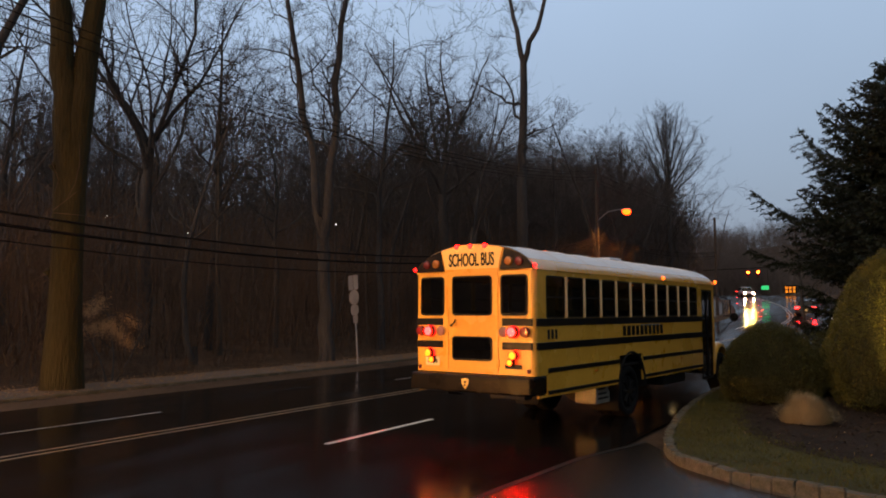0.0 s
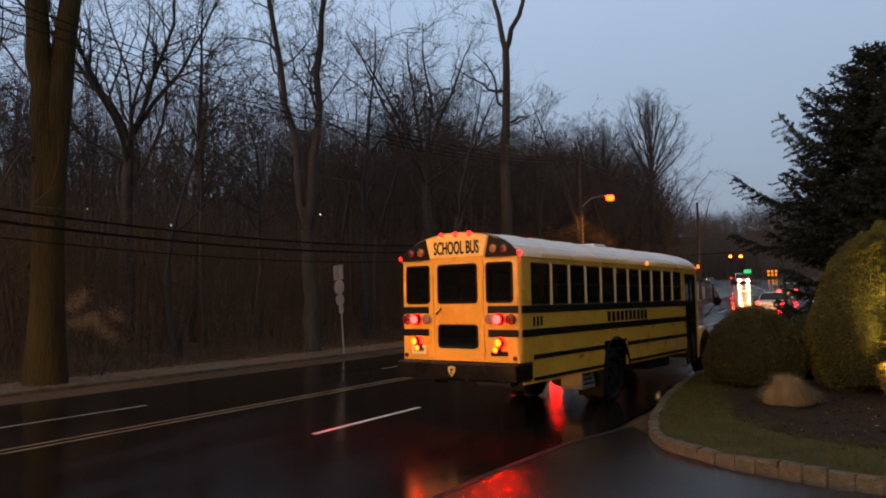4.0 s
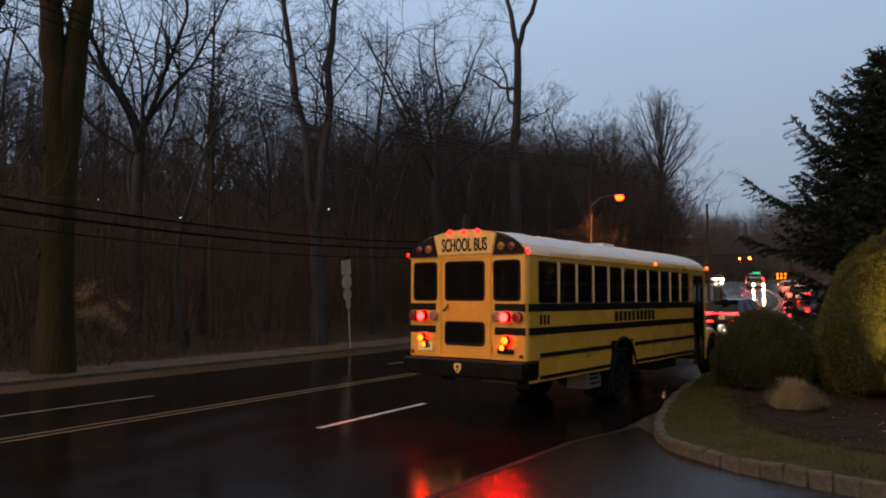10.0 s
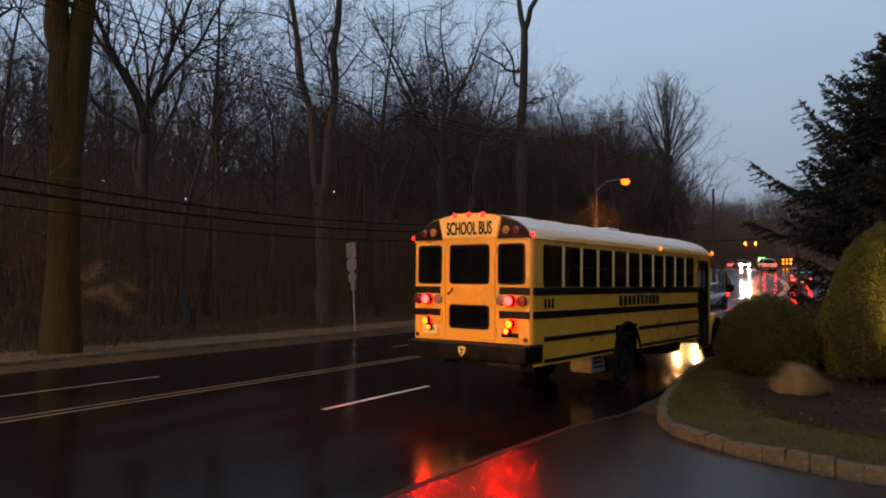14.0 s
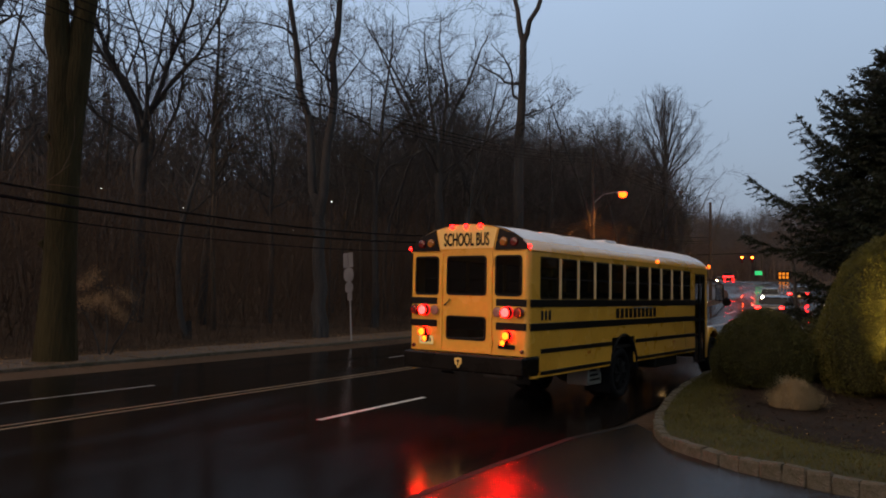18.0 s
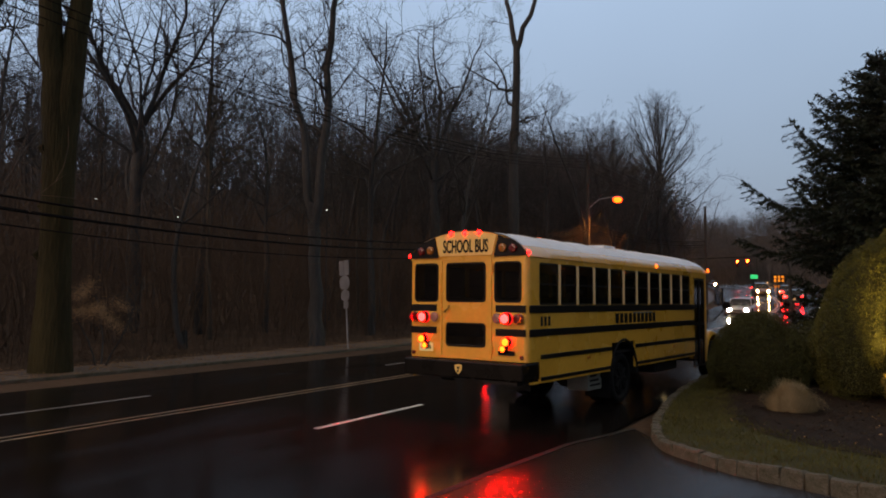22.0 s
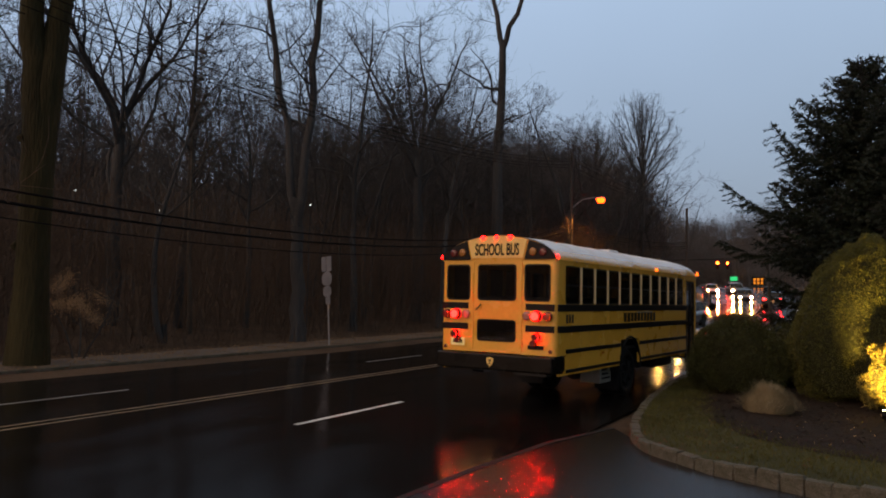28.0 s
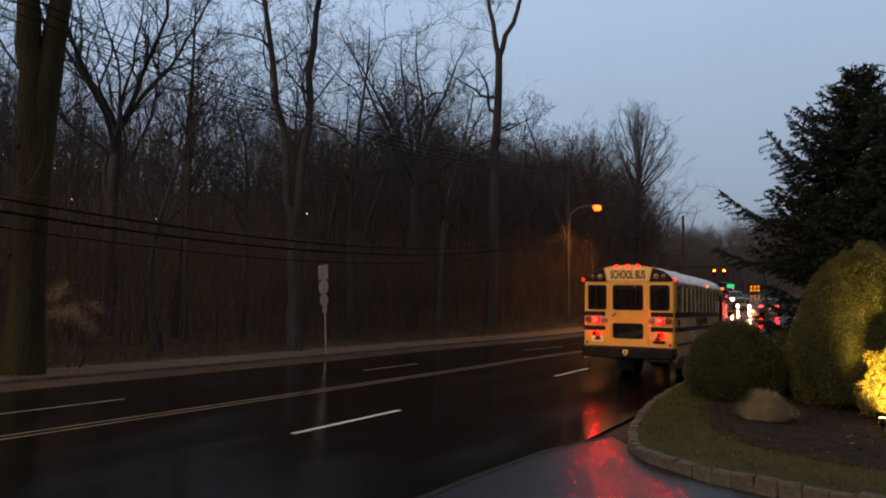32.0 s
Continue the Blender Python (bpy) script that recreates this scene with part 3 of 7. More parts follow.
# ---- the planted island beside the driveway ----
KERB_LINE = [(6.0, 8.95), (3.5, 9.0), (1.5, 9.12), (0.3, 9.3), (-0.5, 9.48), (-1.2, 9.72), (-1.9, 10.08), (-2.4, 10.5), (-2.75, 11.15), (-3.0, 12.0), (-3.2, 13.0), (-3.4, 14.3), (-3.58, 15.8), (-3.72, 17.5), (-3.8, 19.5), (-3.84, 21.5), (-3.85, 23.5)]
BED_LINE = [(6.0, 10.9), (3.5, 10.8), (1.8, 10.8), (0.6, 10.95), (-0.1, 11.1), (-0.7, 11.4), (-1.2, 11.8), (-1.65, 12.4), (-2.0, 13.1), (-2.3, 14.0), (-2.55, 15.2), (-2.75, 16.6), (-2.9, 18.2), (-3.0, 20.0), (-3.05, 21.5), (-3.1, 23.5)]


def smooth_line(pts, step):
    """Evenly spaced points on a smooth curve through pts, with headings."""
    out = []
    for i in range(len(pts) - 1):
        p0, p1, p2, p3 = (Vector(pts[max(0, min(len(pts) - 1, j))]) for j in (i - 1, i, i + 1, i + 2))
        for s in range(12):
            t = s / 12
            out.append(0.5 * ((2 * p1) + (p2 - p0) * t + (2 * p0 - 5 * p1 + 4 * p2 - p3) * t * t + (3 * p1 - p0 - 3 * p2 + p3) * t ** 3))
    out.append(Vector(pts[-1]))
    even, need = [out[0]], step
    for a, b in zip(out, out[1:]):
        d = (b - a).length
        while d >= need:
            a = a + (b - a).normalized() * need
            d, need = (b - a).length, step
            even.append(a.copy())
        need -= d
    return even


def sheet(name, line, back, z, mat):
    b = bmesh.new()
    f = b.faces.new([b.verts.new((x, y, z)) for x, y in line] + [b.verts.new((x, y, z)) for x, y in back])
    bmesh.ops.triangulate(b, faces=[f])
    return finish(b, name, mat)


island = new("island_lawn", sheet("island_lawn", [tuple(p) for p in smooth_line(KERB_LINE, 0.4)], [(-3.85, 40), (30, 40), (30, 8.7)], 0.125, M["grass_soil"]))
tagged(island, "strip of wet dull-green lawn inside the kerb", "lawn", kind="structure")
bed_pts = [tuple(p) for p in smooth_line(BED_LINE, 0.4)]
bed = new("mulch_bed", sheet("mulch_bed", bed_pts, [(-3.1, 38), (28, 38), (28, 10.9)], 0.134, M["mulch"]))
tagged(bed, "dark brown bark-mulch planting bed", "planting bed", kind="structure")

kerb_stones = thing("kerb_island", "curved kerb of rough granite setts round the lawn", "kerb")
tagged(kerb_stones, kind="structure")


def sett_mesh(seed):
    r = random.Random(seed)
    b = box(-0.075, 0.075, -0.1365, 0.1365, -0.1, 0.15, 0.03, seg=2)
    for v in b.verts:
        v.co += Vector((r.uniform(-1, 1), r.uniform(-1, 1), r.uniform(-1, 1))) * 0.010
        v.co.x *= 1 + 0.12 * noise.noise((v.co.y * 9, v.co.z * 9, seed))
    return finish(b, "sett", M["kerb"])


setts = [sett_mesh(i) for i in range(11)]
ks = smooth_line(KERB_LINE, 0.27)
for i, (p, q) in enumerate(zip(ks, ks[1:])):
    ob = part("sett", setts[i * 7 % 11], None, kerb_stones)
    h = math.degrees(math.atan2(q.y - p.y, q.x - p.x)) - 90
    ob.matrix_basis = pose((p.x + q.x) / 2, (p.y + q.y) / 2, 0.016 * math.sin(i * 5.1), 2.4 * math.sin(i * 3.3), 4.0 * math.sin(i * 2.1), h + 2.5 * math.sin(i * 4.7))



# ---- the school bus; rear at y = 0, nose towards +y ----
HW, LEN = 1.22, 9.35
ARCH = [(1.22, 2.78), (1.19, 2.87), (1.10, 2.97), (0.95, 3.07), (0.76, 3.15), (0.52, 3.21), (0.26, 3.25), (0.0, 3.262)]
ARCH_FULL = ARCH + [(-x, z) for x, z in ARCH[-2::-1]]


def arch_z(x):
    x = abs(x)
    for (xa, za), (xb, zb) in zip(ARCH, ARCH[1:]):
        if xb <= x <= xa:
            return za + (zb - za) * (x - xa) / (xb - xa)
    return 2.78


def wheel(name, parent, at, r, w, rim_r, side, dual=False, spokes=8, rim_mat=None):
    """tyre > rim with bolts; side is +1 or -1 along x. The wheel itself is the tyre's mesh at the axle."""
    prof = [(-0.5, 0.72), (-0.5, 0.93), (-0.42, 0.985), (-0.25, 1.0), (0.25, 1.0), (0.42, 0.985), (0.5, 0.93), (0.5, 0.72)]
    b = bmesh.new()
    n = 36
    sets = [0.0] if not dual else [0.0, -1.12 * w * side]
    for off in sets:
        rings = [[b.verts.new((off + x * w, r * rr * math.cos(2 * math.pi * i / n), r * rr * math.sin(2 * math.pi * i / n))) for i in range(n)] for x, rr in prof]
        for p, q in zip(rings, rings[1:] + rings[:1]):
            for i in range(n):
                b.faces.new((p[i], p[(i + 1) % n], q[(i + 1) % n], q[i]))
    ob = part(name, b, M["rubber"], parent, smooth=True)
    ob.location = at
    rim = bmesh.new()
    disc((side * w * 0.18, 0, 0), (side, 0, 0), rim_r, w * 0.5, 24, 0.02, rim)
    disc((side * w * 0.40, 0, 0), (side, 0, 0), rim_r * 0.34, w * 0.2, 14, 0.02, rim)
    for i in range(spokes):
        a = 2 * math.pi * i / spokes
        c, s = math.cos(a), math.sin(a)
        rod((side * w * 0.42, rim_r * 0.2 * c, rim_r * 0.2 * s), (side * w * 0.44, rim_r * 0.93 * c, rim_r * 0.93 * s), rim_r * 0.11, 6, bm=rim)
    part("rim", rim, rim_mat or M["steel"], ob)
    return ob


def brake_insert(bus, bulbs, at, r, bright, dim):
    """A lamp insert in a short added light guard: bright on one face, dim on the other."""
    bulb = part("brake_bulb", finish(disc((0, 0, 0), (0, -1, 0), r, 0.02, 18, 0.01), "brake_bulb", dim), None, bus, "brake lamp insert, one face bright")
    bulb.data.materials.append(bright)
    for face in bulb.data.polygons:
        face.material_index = 1 if face.normal.y < -0.5 else 0
    bulb.location = at
    bulbs.append(bulb)
    lamp_hood(bus, at, r)


def lamp_hood(bus, at, r):
    """A short ring round a lamp insert, added to stop light leaking sideways."""
    x0, y0, z0 = at
    hood = bmesh.new()
    rings = [[hood.verts.new((x0 + q * math.cos(i * math.pi / 12), y, z0 + q * math.sin(i * math.pi / 12))) for i in range(24)]
             for q, y in ((r + 0.02, -0.045), (r + 0.012, y0 + 0.006), (r + 0.004, y0 + 0.006), (r + 0.004, -0.045))]
    for a, b in zip(rings, rings[1:]):
        for i in range(24):
            hood.faces.new((a[i], a[(i + 1) % 24], b[(i + 1) % 24], b[i]))
    part("lamp_hood", hood, M["red_lens"], bus)


def build_bus():
    flashers, bulbs = [], []
    bus = thing("school_bus", "yellow school bus with black stripes and lit red tail lamps", "school bus")
    # rear wall with three windows and the low door window
    holes = [(-1.08, -0.60, 2.05, 2.69), (-0.39, 0.39, 2.05, 2.69), (0.60, 1.08, 2.05, 2.69), (-0.39, 0.39, 1.29, 1.66)]
    rear = moved(pierced([-1.14, 1.14], [1.06, 2.80], holes, 0.05), pose(0, 0, 0))
    cap = bmesh.new()
    for y in (0.0,):
        top = [(x * 0.985, z - 0.012) for x, z in ARCH_FULL]
        f0 = [cap.verts.new((x, 0.0, z)) for x, z in top]
        f1 = [cap.verts.new((x, 0.06, z)) for x, z in top]
        cap.faces.new(f0)
        cap.faces.new(f1[::-1])
        for i in range(len(top)):
            j = (i + 1) % len(top)
            cap.faces.new((f0[i], f0[j], f1[j], f1[i]))
    join(rear, cap)
    part("rear_wall", rear, M["bus"], bus)
    # rounded rear corners
    for s in (-1, 1):
        b = bmesh.new()
        prof = [(1.14 + 0.08 * math.sin(a), 0.11 - 0.11 * math.cos(a)) for a in [radians(90 * i / 6) for i in range(7)]]
        lo = [b.verts.new((s * x, y, 1.06)) for x, y in prof]
        hi = [b.verts.new((s * x, y, 2.80)) for x, y in prof]
        for i in range(6):
            b.faces.new((lo[i], lo[i + 1], hi[i + 1], hi[i]))
        part("corner_post", b, M["bus"], bus, smooth=True)
    # side walls with a row of windows
    pitch, first = 0.703, 0.39
    wins = [(first + pitch * k + 0.055, first + pitch * (k + 1) - 0.055) for k in range(11)]
    wins[0] = (first, wins[0][1])
    for s in (-1, 1):
        arches = [(3.32, 4.50, 0.70, 1.24)]
        hs = [(a, b, 2.0, 2.69) for a, b in wins] + arches
        end = 8.42 if s > 0 else LEN
        wall = pierced([0.11, end], [0.74, 1.0, 2.80], hs + [(0.11, 0.40, 0.74, 1.06)], 0.04)
        wall = moved(wall, Matrix(((0, -s, 0, s * HW), (1, 0, 0, 0), (0, 0, 1, 0), (0, 0, 0, 1))))
        part("side_wall", wall, M["bus"], bus)
        if s > 0:
            part("front_pillar", box(1.18, 1.22, 9.32, 9.42, 0.5, 2.80), M["bus"], bus)
            part("door_header", box(1.18, 1.22, 8.42, 9.32, 2.66, 2.80), M["bus"], bus)
        for a, b in wins:
            fr = part("window", moved(plate(b - a + 0.02, 0.71, 0.05, 0.02, hole=0.03), pose(0, 0, 0)), M["black"], bus)
            fr.matrix_basis = pose(s * (HW + 0.004), (a + b) / 2, 2.345, 0, 0, 90 * s)
            part("pane", box(-(b - a) / 2, (b - a) / 2, 0.012, 0.018, -0.345, 0.345), M["glass"], fr)
            part("sash", box(-(b - a) / 2, (b - a) / 2, 0.0, 0.02, -0.02, 0.012), M["black"], fr)
        # mullions whose pale colour stands for highlights along the pillars
        for (_, a), (b, _) in zip(wins, wins[1:]):
            part("mullion", rod((s * (HW + 0.002), (a + b) / 2, 2.0), (s * (HW + 0.002), (a + b) / 2, 2.69), 0.03, 8), M["pillar"], bus)
        # black rub rails, wrapped to the rear
        for z0, z1, ya in ((1.86, 1.985, 0.05), (1.475, 1.595, 0.05), (1.095, 1.17, 0.42), (0.74, 0.80, 0.42)):
            for y0, y1 in (((ya, 3.30), (4.52, end)) if z1 < 1.25 else ((ya, end),)):
                part("rub_rail", box(*sorted((s * (HW - 0.005), s * (HW + 0.022))), y0, y1, z0, z1, 0.008), M["black"], bus)
        for z0, z1 in ((1.86, 1.985), (1.475, 1.595)):
            part("rub_rail", box(*sorted((s * 0.61, s * 1.18)), -0.018, 0.01, z0, z1, 0.008), M["black"], bus)
        # drip rail and snow rail
        part("drip_rail", box(*sorted((s * 1.215, s * 1.24)), 0.05, LEN, 2.775, 2.795, 0.005), M["bus"], bus)
        # wheel arch: a black lip round the opening
        lip = bmesh.new()
        pts = [(3.91 + 0.66 * math.cos(radians(a)), 0.62 + 0.66 * math.sin(radians(a))) for a in range(-5, 186, 10)]
        for (ya, za), (yb, zb) in zip(pts, pts[1:]):
            rod((s * 1.222, ya, za), (s * 1.222, yb, zb), 0.03, 6, bm=lip)
        part("wheel_arch", lip, M["rubber"], bus)
        well = bmesh.new()
        for (ya, za), (yb, zb) in zip(pts, pts[1:]):
            well.faces.new([well.verts.new(v) for v in ((s * 1.2, ya, za), (s * 1.2, yb, zb), (s * 0.5, yb, zb), (s * 0.5, ya, za))])
        part("wheel_well", well, M["chassis"], bus)
    # roof: shell with ribs, yellow eaves and a white top
    def shell(pts, y0, y1, name, mat, nose=0.0):
        b = bmesh.new()
        n = 8
        rows = []
        for i in range(n + 1):
            y = y0 + (y1 - y0) * i / n
            k = 1.0
            rows.append([b.verts.new((x, y, z)) for x, z in pts])
        if nose:
            for d, k in ((0.22, 0.985), (0.42, 0.94), (0.55, 0.86)):
                rows.append([b.verts.new((x * (k * 0.3 + 0.7), y1 + d * nose, 2.66 + (z - 2.66) * k)) for x, z in pts])
        for p, q in zip(rows, rows[1:]):
            for i in range(len(pts) - 1):
                b.faces.new((p[i], p[i + 1], q[i + 1], q[i]))
        part(name, b, mat, bus, smooth=True)
    for s in (-1, 1):
        shell([(s * x, z) for x, z in ARCH[:3]], 0.0, LEN, "eave", M["bus"], 0.6)
    shell([(x, z + 0.002) for x, z in ARCH_FULL[2:-2]], 0.02, LEN, "roof", M["bus_roof"], 0.6)
    for k in range(1, 9):
        b = bmesh.new()
        y = k * 1.1
        lo = [b.verts.new((x, y - 0.02, z + 0.004)) for x, z in ARCH_FULL[2:-2]]
        mi = [b.verts.new((x, y, z + 0.016)) for x, z in ARCH_FULL[2:-2]]
        hi = [b.verts.new((x, y + 0.02, z + 0.004)) for x, z in ARCH_FULL[2:-2]]
        for p, q in ((lo, mi), (mi, hi)):
            for i in range(len(lo) - 1):
                b.faces.new((p[i], p[i + 1], q[i + 1], q[i]))
        part("roof_rib", b, M["bus_roof"], bus)
    part("roof_hatch", box(-0.32, 0.32, 5.0, 5.64, 3.24, 3.31, 0.03), M["bus_roof"], bus)
    # rear windows
    for x, w, z, h in ((-0.84, 0.52, 2.37, 0.68), (0.0, 0.82, 2.37, 0.68), (0.84, 0.52, 2.37, 0.68), (0.0, 0.82, 1.475, 0.41)):
        fr = part("rear_window", plate(w, h, 0.07, 0.02, hole=0.03), M["black"], bus)
        fr.location = (x, -0.012, z)
        part("pane", moved(plate(w - 0.04, h - 0.04, 0.06, 0.006), pose(0, 0.018, 0)), M["glass"], fr)
    # emergency door: raised outline, hinges and handle
    door = part("emergency_door", plate(1.06, 1.72, 0.05, 0.012, hole=0.035), M["bus"], bus, "raised yellow emergency door frame")
    door.location = (0, -0.014, 1.93)
    hd = rod((-0.42, -0.05, 1.86), (-0.33, -0.05, 1.92), 0.012, 8)
    rod((-0.33, -0.05, 1.92), (-0.32, -0.045, 1.97), 0.012, 8, bm=hd)
    rod((-0.42, -0.05, 1.86), (-0.42, 0.0, 1.86), 0.012, 8, bm=hd)
    part("handle", hd, M["black"], bus)
    for z in (1.25, 1.75, 2.6):
        part("hinge", rod((0.545, -0.02, z - 0.06), (0.545, -0.02, z + 0.06), 0.014, 8), M["bus"], bus)
    # header: sign panel between black corners with warning lamps
    sign = bmesh.new()
    sp = [(-0.545, 2.83), (0.545, 2.83), (0.63, arch_z(0.63) - 0.025), (0.3, arch_z(0.3) - 0.02), (0, arch_z(0) - 0.02), (-0.3, arch_z(0.3) - 0.02), (-0.63, arch_z(0.63) - 0.025)]
    f0 = [sign.verts.new((x, -0.02, z)) for x, z in sp]
    f1 = [sign.verts.new((x, 0.01, z)) for x, z in sp]
    sign.faces.new(f0)
    for i in range(len(sp)):
        j = (i + 1) % len(sp)
        sign.faces.new((f0[i], f0[j], f1[j], f1[i]))
    part("sign_panel", sign, M["sign_yellow"], bus, "pale reflective sign panel")
    txt = part("lettering", lettering("SCHOOL BUS", 0.31, M["black"], "lettering", stretch=0.50), None, bus, "black SCHOOL BUS lettering")
    txt.location = (0, -0.025, 2.975)
    for s in (-1, 1):
        b = bmesh.new()
        cp = [(0.57, 2.80), (1.20, 2.80), (1.175, 2.872), (1.085, 2.965), (0.94, arch_z(0.95) - 0.008), (0.66, arch_z(0.66) - 0.014)]
        f0 = [b.verts.new((s * x, -0.014, z)) for x, z in cp]
        f1 = [b.verts.new((s * x, 0.02, z)) for x, z in cp]
        b.faces.new(f0)
        for i in range(len(cp)):
            j = (i + 1) % len(cp)
            b.faces.new((f0[i], f0[j], f1[j], f1[i]))
        part("black_corner", b, M["black"], bus)
        part("warning_lamp", disc((s * 0.75, -0.03, 2.935), (0, -1, 0), 0.075, 0.05, 20, 0.02), M["amber_lens"], bus, "unlit amber warning lamp")
        part("warning_lamp", disc((s * 0.95, -0.03, 2.925), (0, -1, 0), 0.075, 0.05, 20, 0.02), M["red_lens"], bus, "unlit red warning lamp")
        part("corner_marker", disc((s * 1.235, 0.0, 2.85), (s, -0.6, 0), 0.03, 0.04, 12, 0.012), M["clear_red"], bus)
        # lamp clusters: outer turn lamp, brake lamp, reversing lamp
        part("lamp_bezel", moved(plate(0.62, 0.2, 0.098, 0.02), pose(s * 0.855, -0.022, 1.765)), M["bus"], bus)
        part("turn_lamp", disc((s * 1.065, -0.022, 1.765), (0, -1, 0), 0.092, 0.04, 20, 0.005), M["red_lens"], bus)
        flasher = disc((0, 0, 0), (0, -1, 0), 0.066, 0.02, 20, 0.008)
        fl = part("flasher", finish(flasher, "flasher", M["red_lens"]), None, bus, "turn lamp flasher, amber on its lit face")
        fl.data.materials.append(M["flash"])
        for face in fl.data.polygons:
            face.material_index = 1 if face.normal.y > 0.5 else 0
        fl.location = (s * 1.065, -0.098, 1.765)
        flashers.append(fl)
        lamp_hood(bus, (s * 1.065, -0.098, 1.765), 0.066)
        part("brake_lamp", disc((s * 0.85, -0.035, 1.765), (0, -1, 0), 0.108, 0.05, 24, 0.02), M["red_ring"], bus)
        brake_insert(bus, bulbs, (s * 0.85, -0.132, 1.765), 0.074, M["brake"], M["halo"])
        part("reversing_lamp", disc((s * 0.645, -0.03, 1.765), (0, -1, 0), 0.085, 0.05, 20, 0.02), M["clear_lens"], bus)
        part("tail_lamp", disc((s * 0.86, -0.03, 1.385), (0, -1, 0), 0.075, 0.05, 18, 0.02), M["clear_red"], bus)
        part("lower_lamp", disc((s * 0.80, -0.03, 1.30), (0, -1, 0), 0.05, 0.05, 18, 0.02), M["red_lens"], bus)
        brake_insert(bus, bulbs, (s * 0.86, -0.125, 1.385), 0.062, M["low_lamp"], M["red_lens"])
        brake_insert(bus, bulbs, (s * 0.80, -0.11, 1.27), 0.047, M["low_lamp"], M["red_lens"])
        part("reflector", disc((s * 1.11, -0.015, 1.135), (0, -1, 0), 0.035, 0.03, 14, 0.01), M["red_lens"], bus)
    pl = part("number_plate", moved(plate(0.3, 0.15, 0.02, 0.01), pose(-0.82, -0.03, 1.24)), M["plate"], bus, "pale glowing number plate under the lamp")
    for i in range(5):
        part("bar", box(-0.92 + i * 0.045, -0.895 + i * 0.045, -0.034, -0.03, 1.21, 1.27), M["black"], pl)
    part("plate_holder", moved(plate(0.31, 0.07, 0.015, 0.02), pose(0.825, -0.03, 1.20)), M["black"], bus)
    for x in (-0.3, -0.01, 0.28):
        part("clearance_lamp", moved(disc((0, 0, 0), (0, -1, 0.35), 0.042, 0.06, 14, 0.02), pose(x, -0.02, 3.215)), M["clear_red"], bus)
    # bumper with a shield, tow hooks, mud flaps
    part("bumper", box(-1.215, 1.215, -0.16, 0.06, 0.75, 1.045, 0.03), M["bumper"], bus, "black steel rear bumper")
    part("bumper_step", box(0.45, 1.1, -0.14, 0.1, 0.69, 0.75, 0.012), M["chassis"], bus)
    for s in (-1, 1):
        part("bumper_end", box(*sorted((s * 1.10, s * 1.21)), -0.08, 0.42, 0.76, 1.05, 0.03), M["bumper"], bus)
    sh = bmesh.new()
    shp = [(-0.075, 0.97), (0, 0.99), (0.075, 0.97), (0.07, 0.895), (0.0, 0.81), (-0.07, 0.895)]
    f0 = [sh.verts.new((x - 0.03, -0.172, z)) for x, z in shp]
    f1 = [sh.verts.new((x - 0.03, -0.155, z)) for x, z in shp]
    sh.faces.new(f0)
    for i in range(6):
        sh.faces.new((f0[i], f0[(i + 1) % 6], f1[(i + 1) % 6], f1[i]))
    badge = part("shield", sh, M["sign_yellow"], bus, "pale yellow shield badge")
    part("bar", box(-0.055, -0.005, -0.176, -0.172, 0.905, 0.945), M["chassis"], badge)
    part("bar", box(-0.05, -0.02, -0.176, -0.172, 0.855, 0.89), M["chassis"], badge)
    part("exhaust", rod((-0.9, -0.1, 0.90), (-0.9, 0.5, 0.90), 0.055, 14), M["chassis"], bus)
    for x in (-0.45, 0.45):
        part("tow_hook", rod((x, -0.1, 0.72), (x, 0.3, 0.66), 0.02, 8), M["chassis"], bus)
    # cabin: floor, ceiling lining, seats, bulkhead
    part("cabin_floor", box(-1.17, 1.17, 0.06, LEN, 1.02, 1.07), M["chassis"], bus)
    for k in range(11):
        y = 0.8 + k * pitch
        for s in (-1, 1):
            st = box(*sorted((s * 0.25, s * 1.13)), y, y + 0.1, 1.45, 2.12, 0.04)
            box(*sorted((s * 0.25, s * 1.13)), y, y + 0.42, 1.40, 1.52, 0.03, bm=st)
            part("seat", st, M["seat"], bus)
    # frame rails, axles, tank and storage box under the floor
    for s in (-1, 1):
        part("frame_rail", box(*sorted((s * 0.40, s * 0.48)), 0.1, 10.9, 0.72, 0.98), M["chassis"], bus)
    part("axle", rod((-0.95, 3.91, 0.5), (0.95, 3.91, 0.5), 0.09, 12), M["chassis"], bus)
    part("differential", disc((0, 3.91, 0.5), (0, 1, 0), 0.24, 0.4, 16, 0.08), M["chassis"], bus)
    part("front_axle", rod((-0.95, 10.09, 0.5), (0.95, 10.09, 0.5), 0.07, 12), M["chassis"], bus)
    part("drive_shaft", rod((0, 4.0, 0.55), (0, 9.4, 0.75), 0.05, 10), M["chassis"], bus)
    part("fuel_tank", box(0.5, 1.12, 6.0, 7.4, 0.45, 0.95, 0.05), M["chassis"], bus)
    sb = part("storage_box", box(0.55, 1.0, 2.70, 3.32, 0.34, 0.74, 0.02), M["box"], bus, "pale steel box under the floor")
    for i in range(3):
        part("bar", box(1.0, 1.004, 2.77, 3.24 - 0.08 * i, 0.42 + 0.09 * i, 0.46 + 0.09 * i), M["chassis"], sb)
    for s in (-1, 1):
        part("mud_flap", box(*sorted((s * 0.62, s * 1.16)), 3.345, 3.36, 0.16, 0.72), M["rubber"], bus)
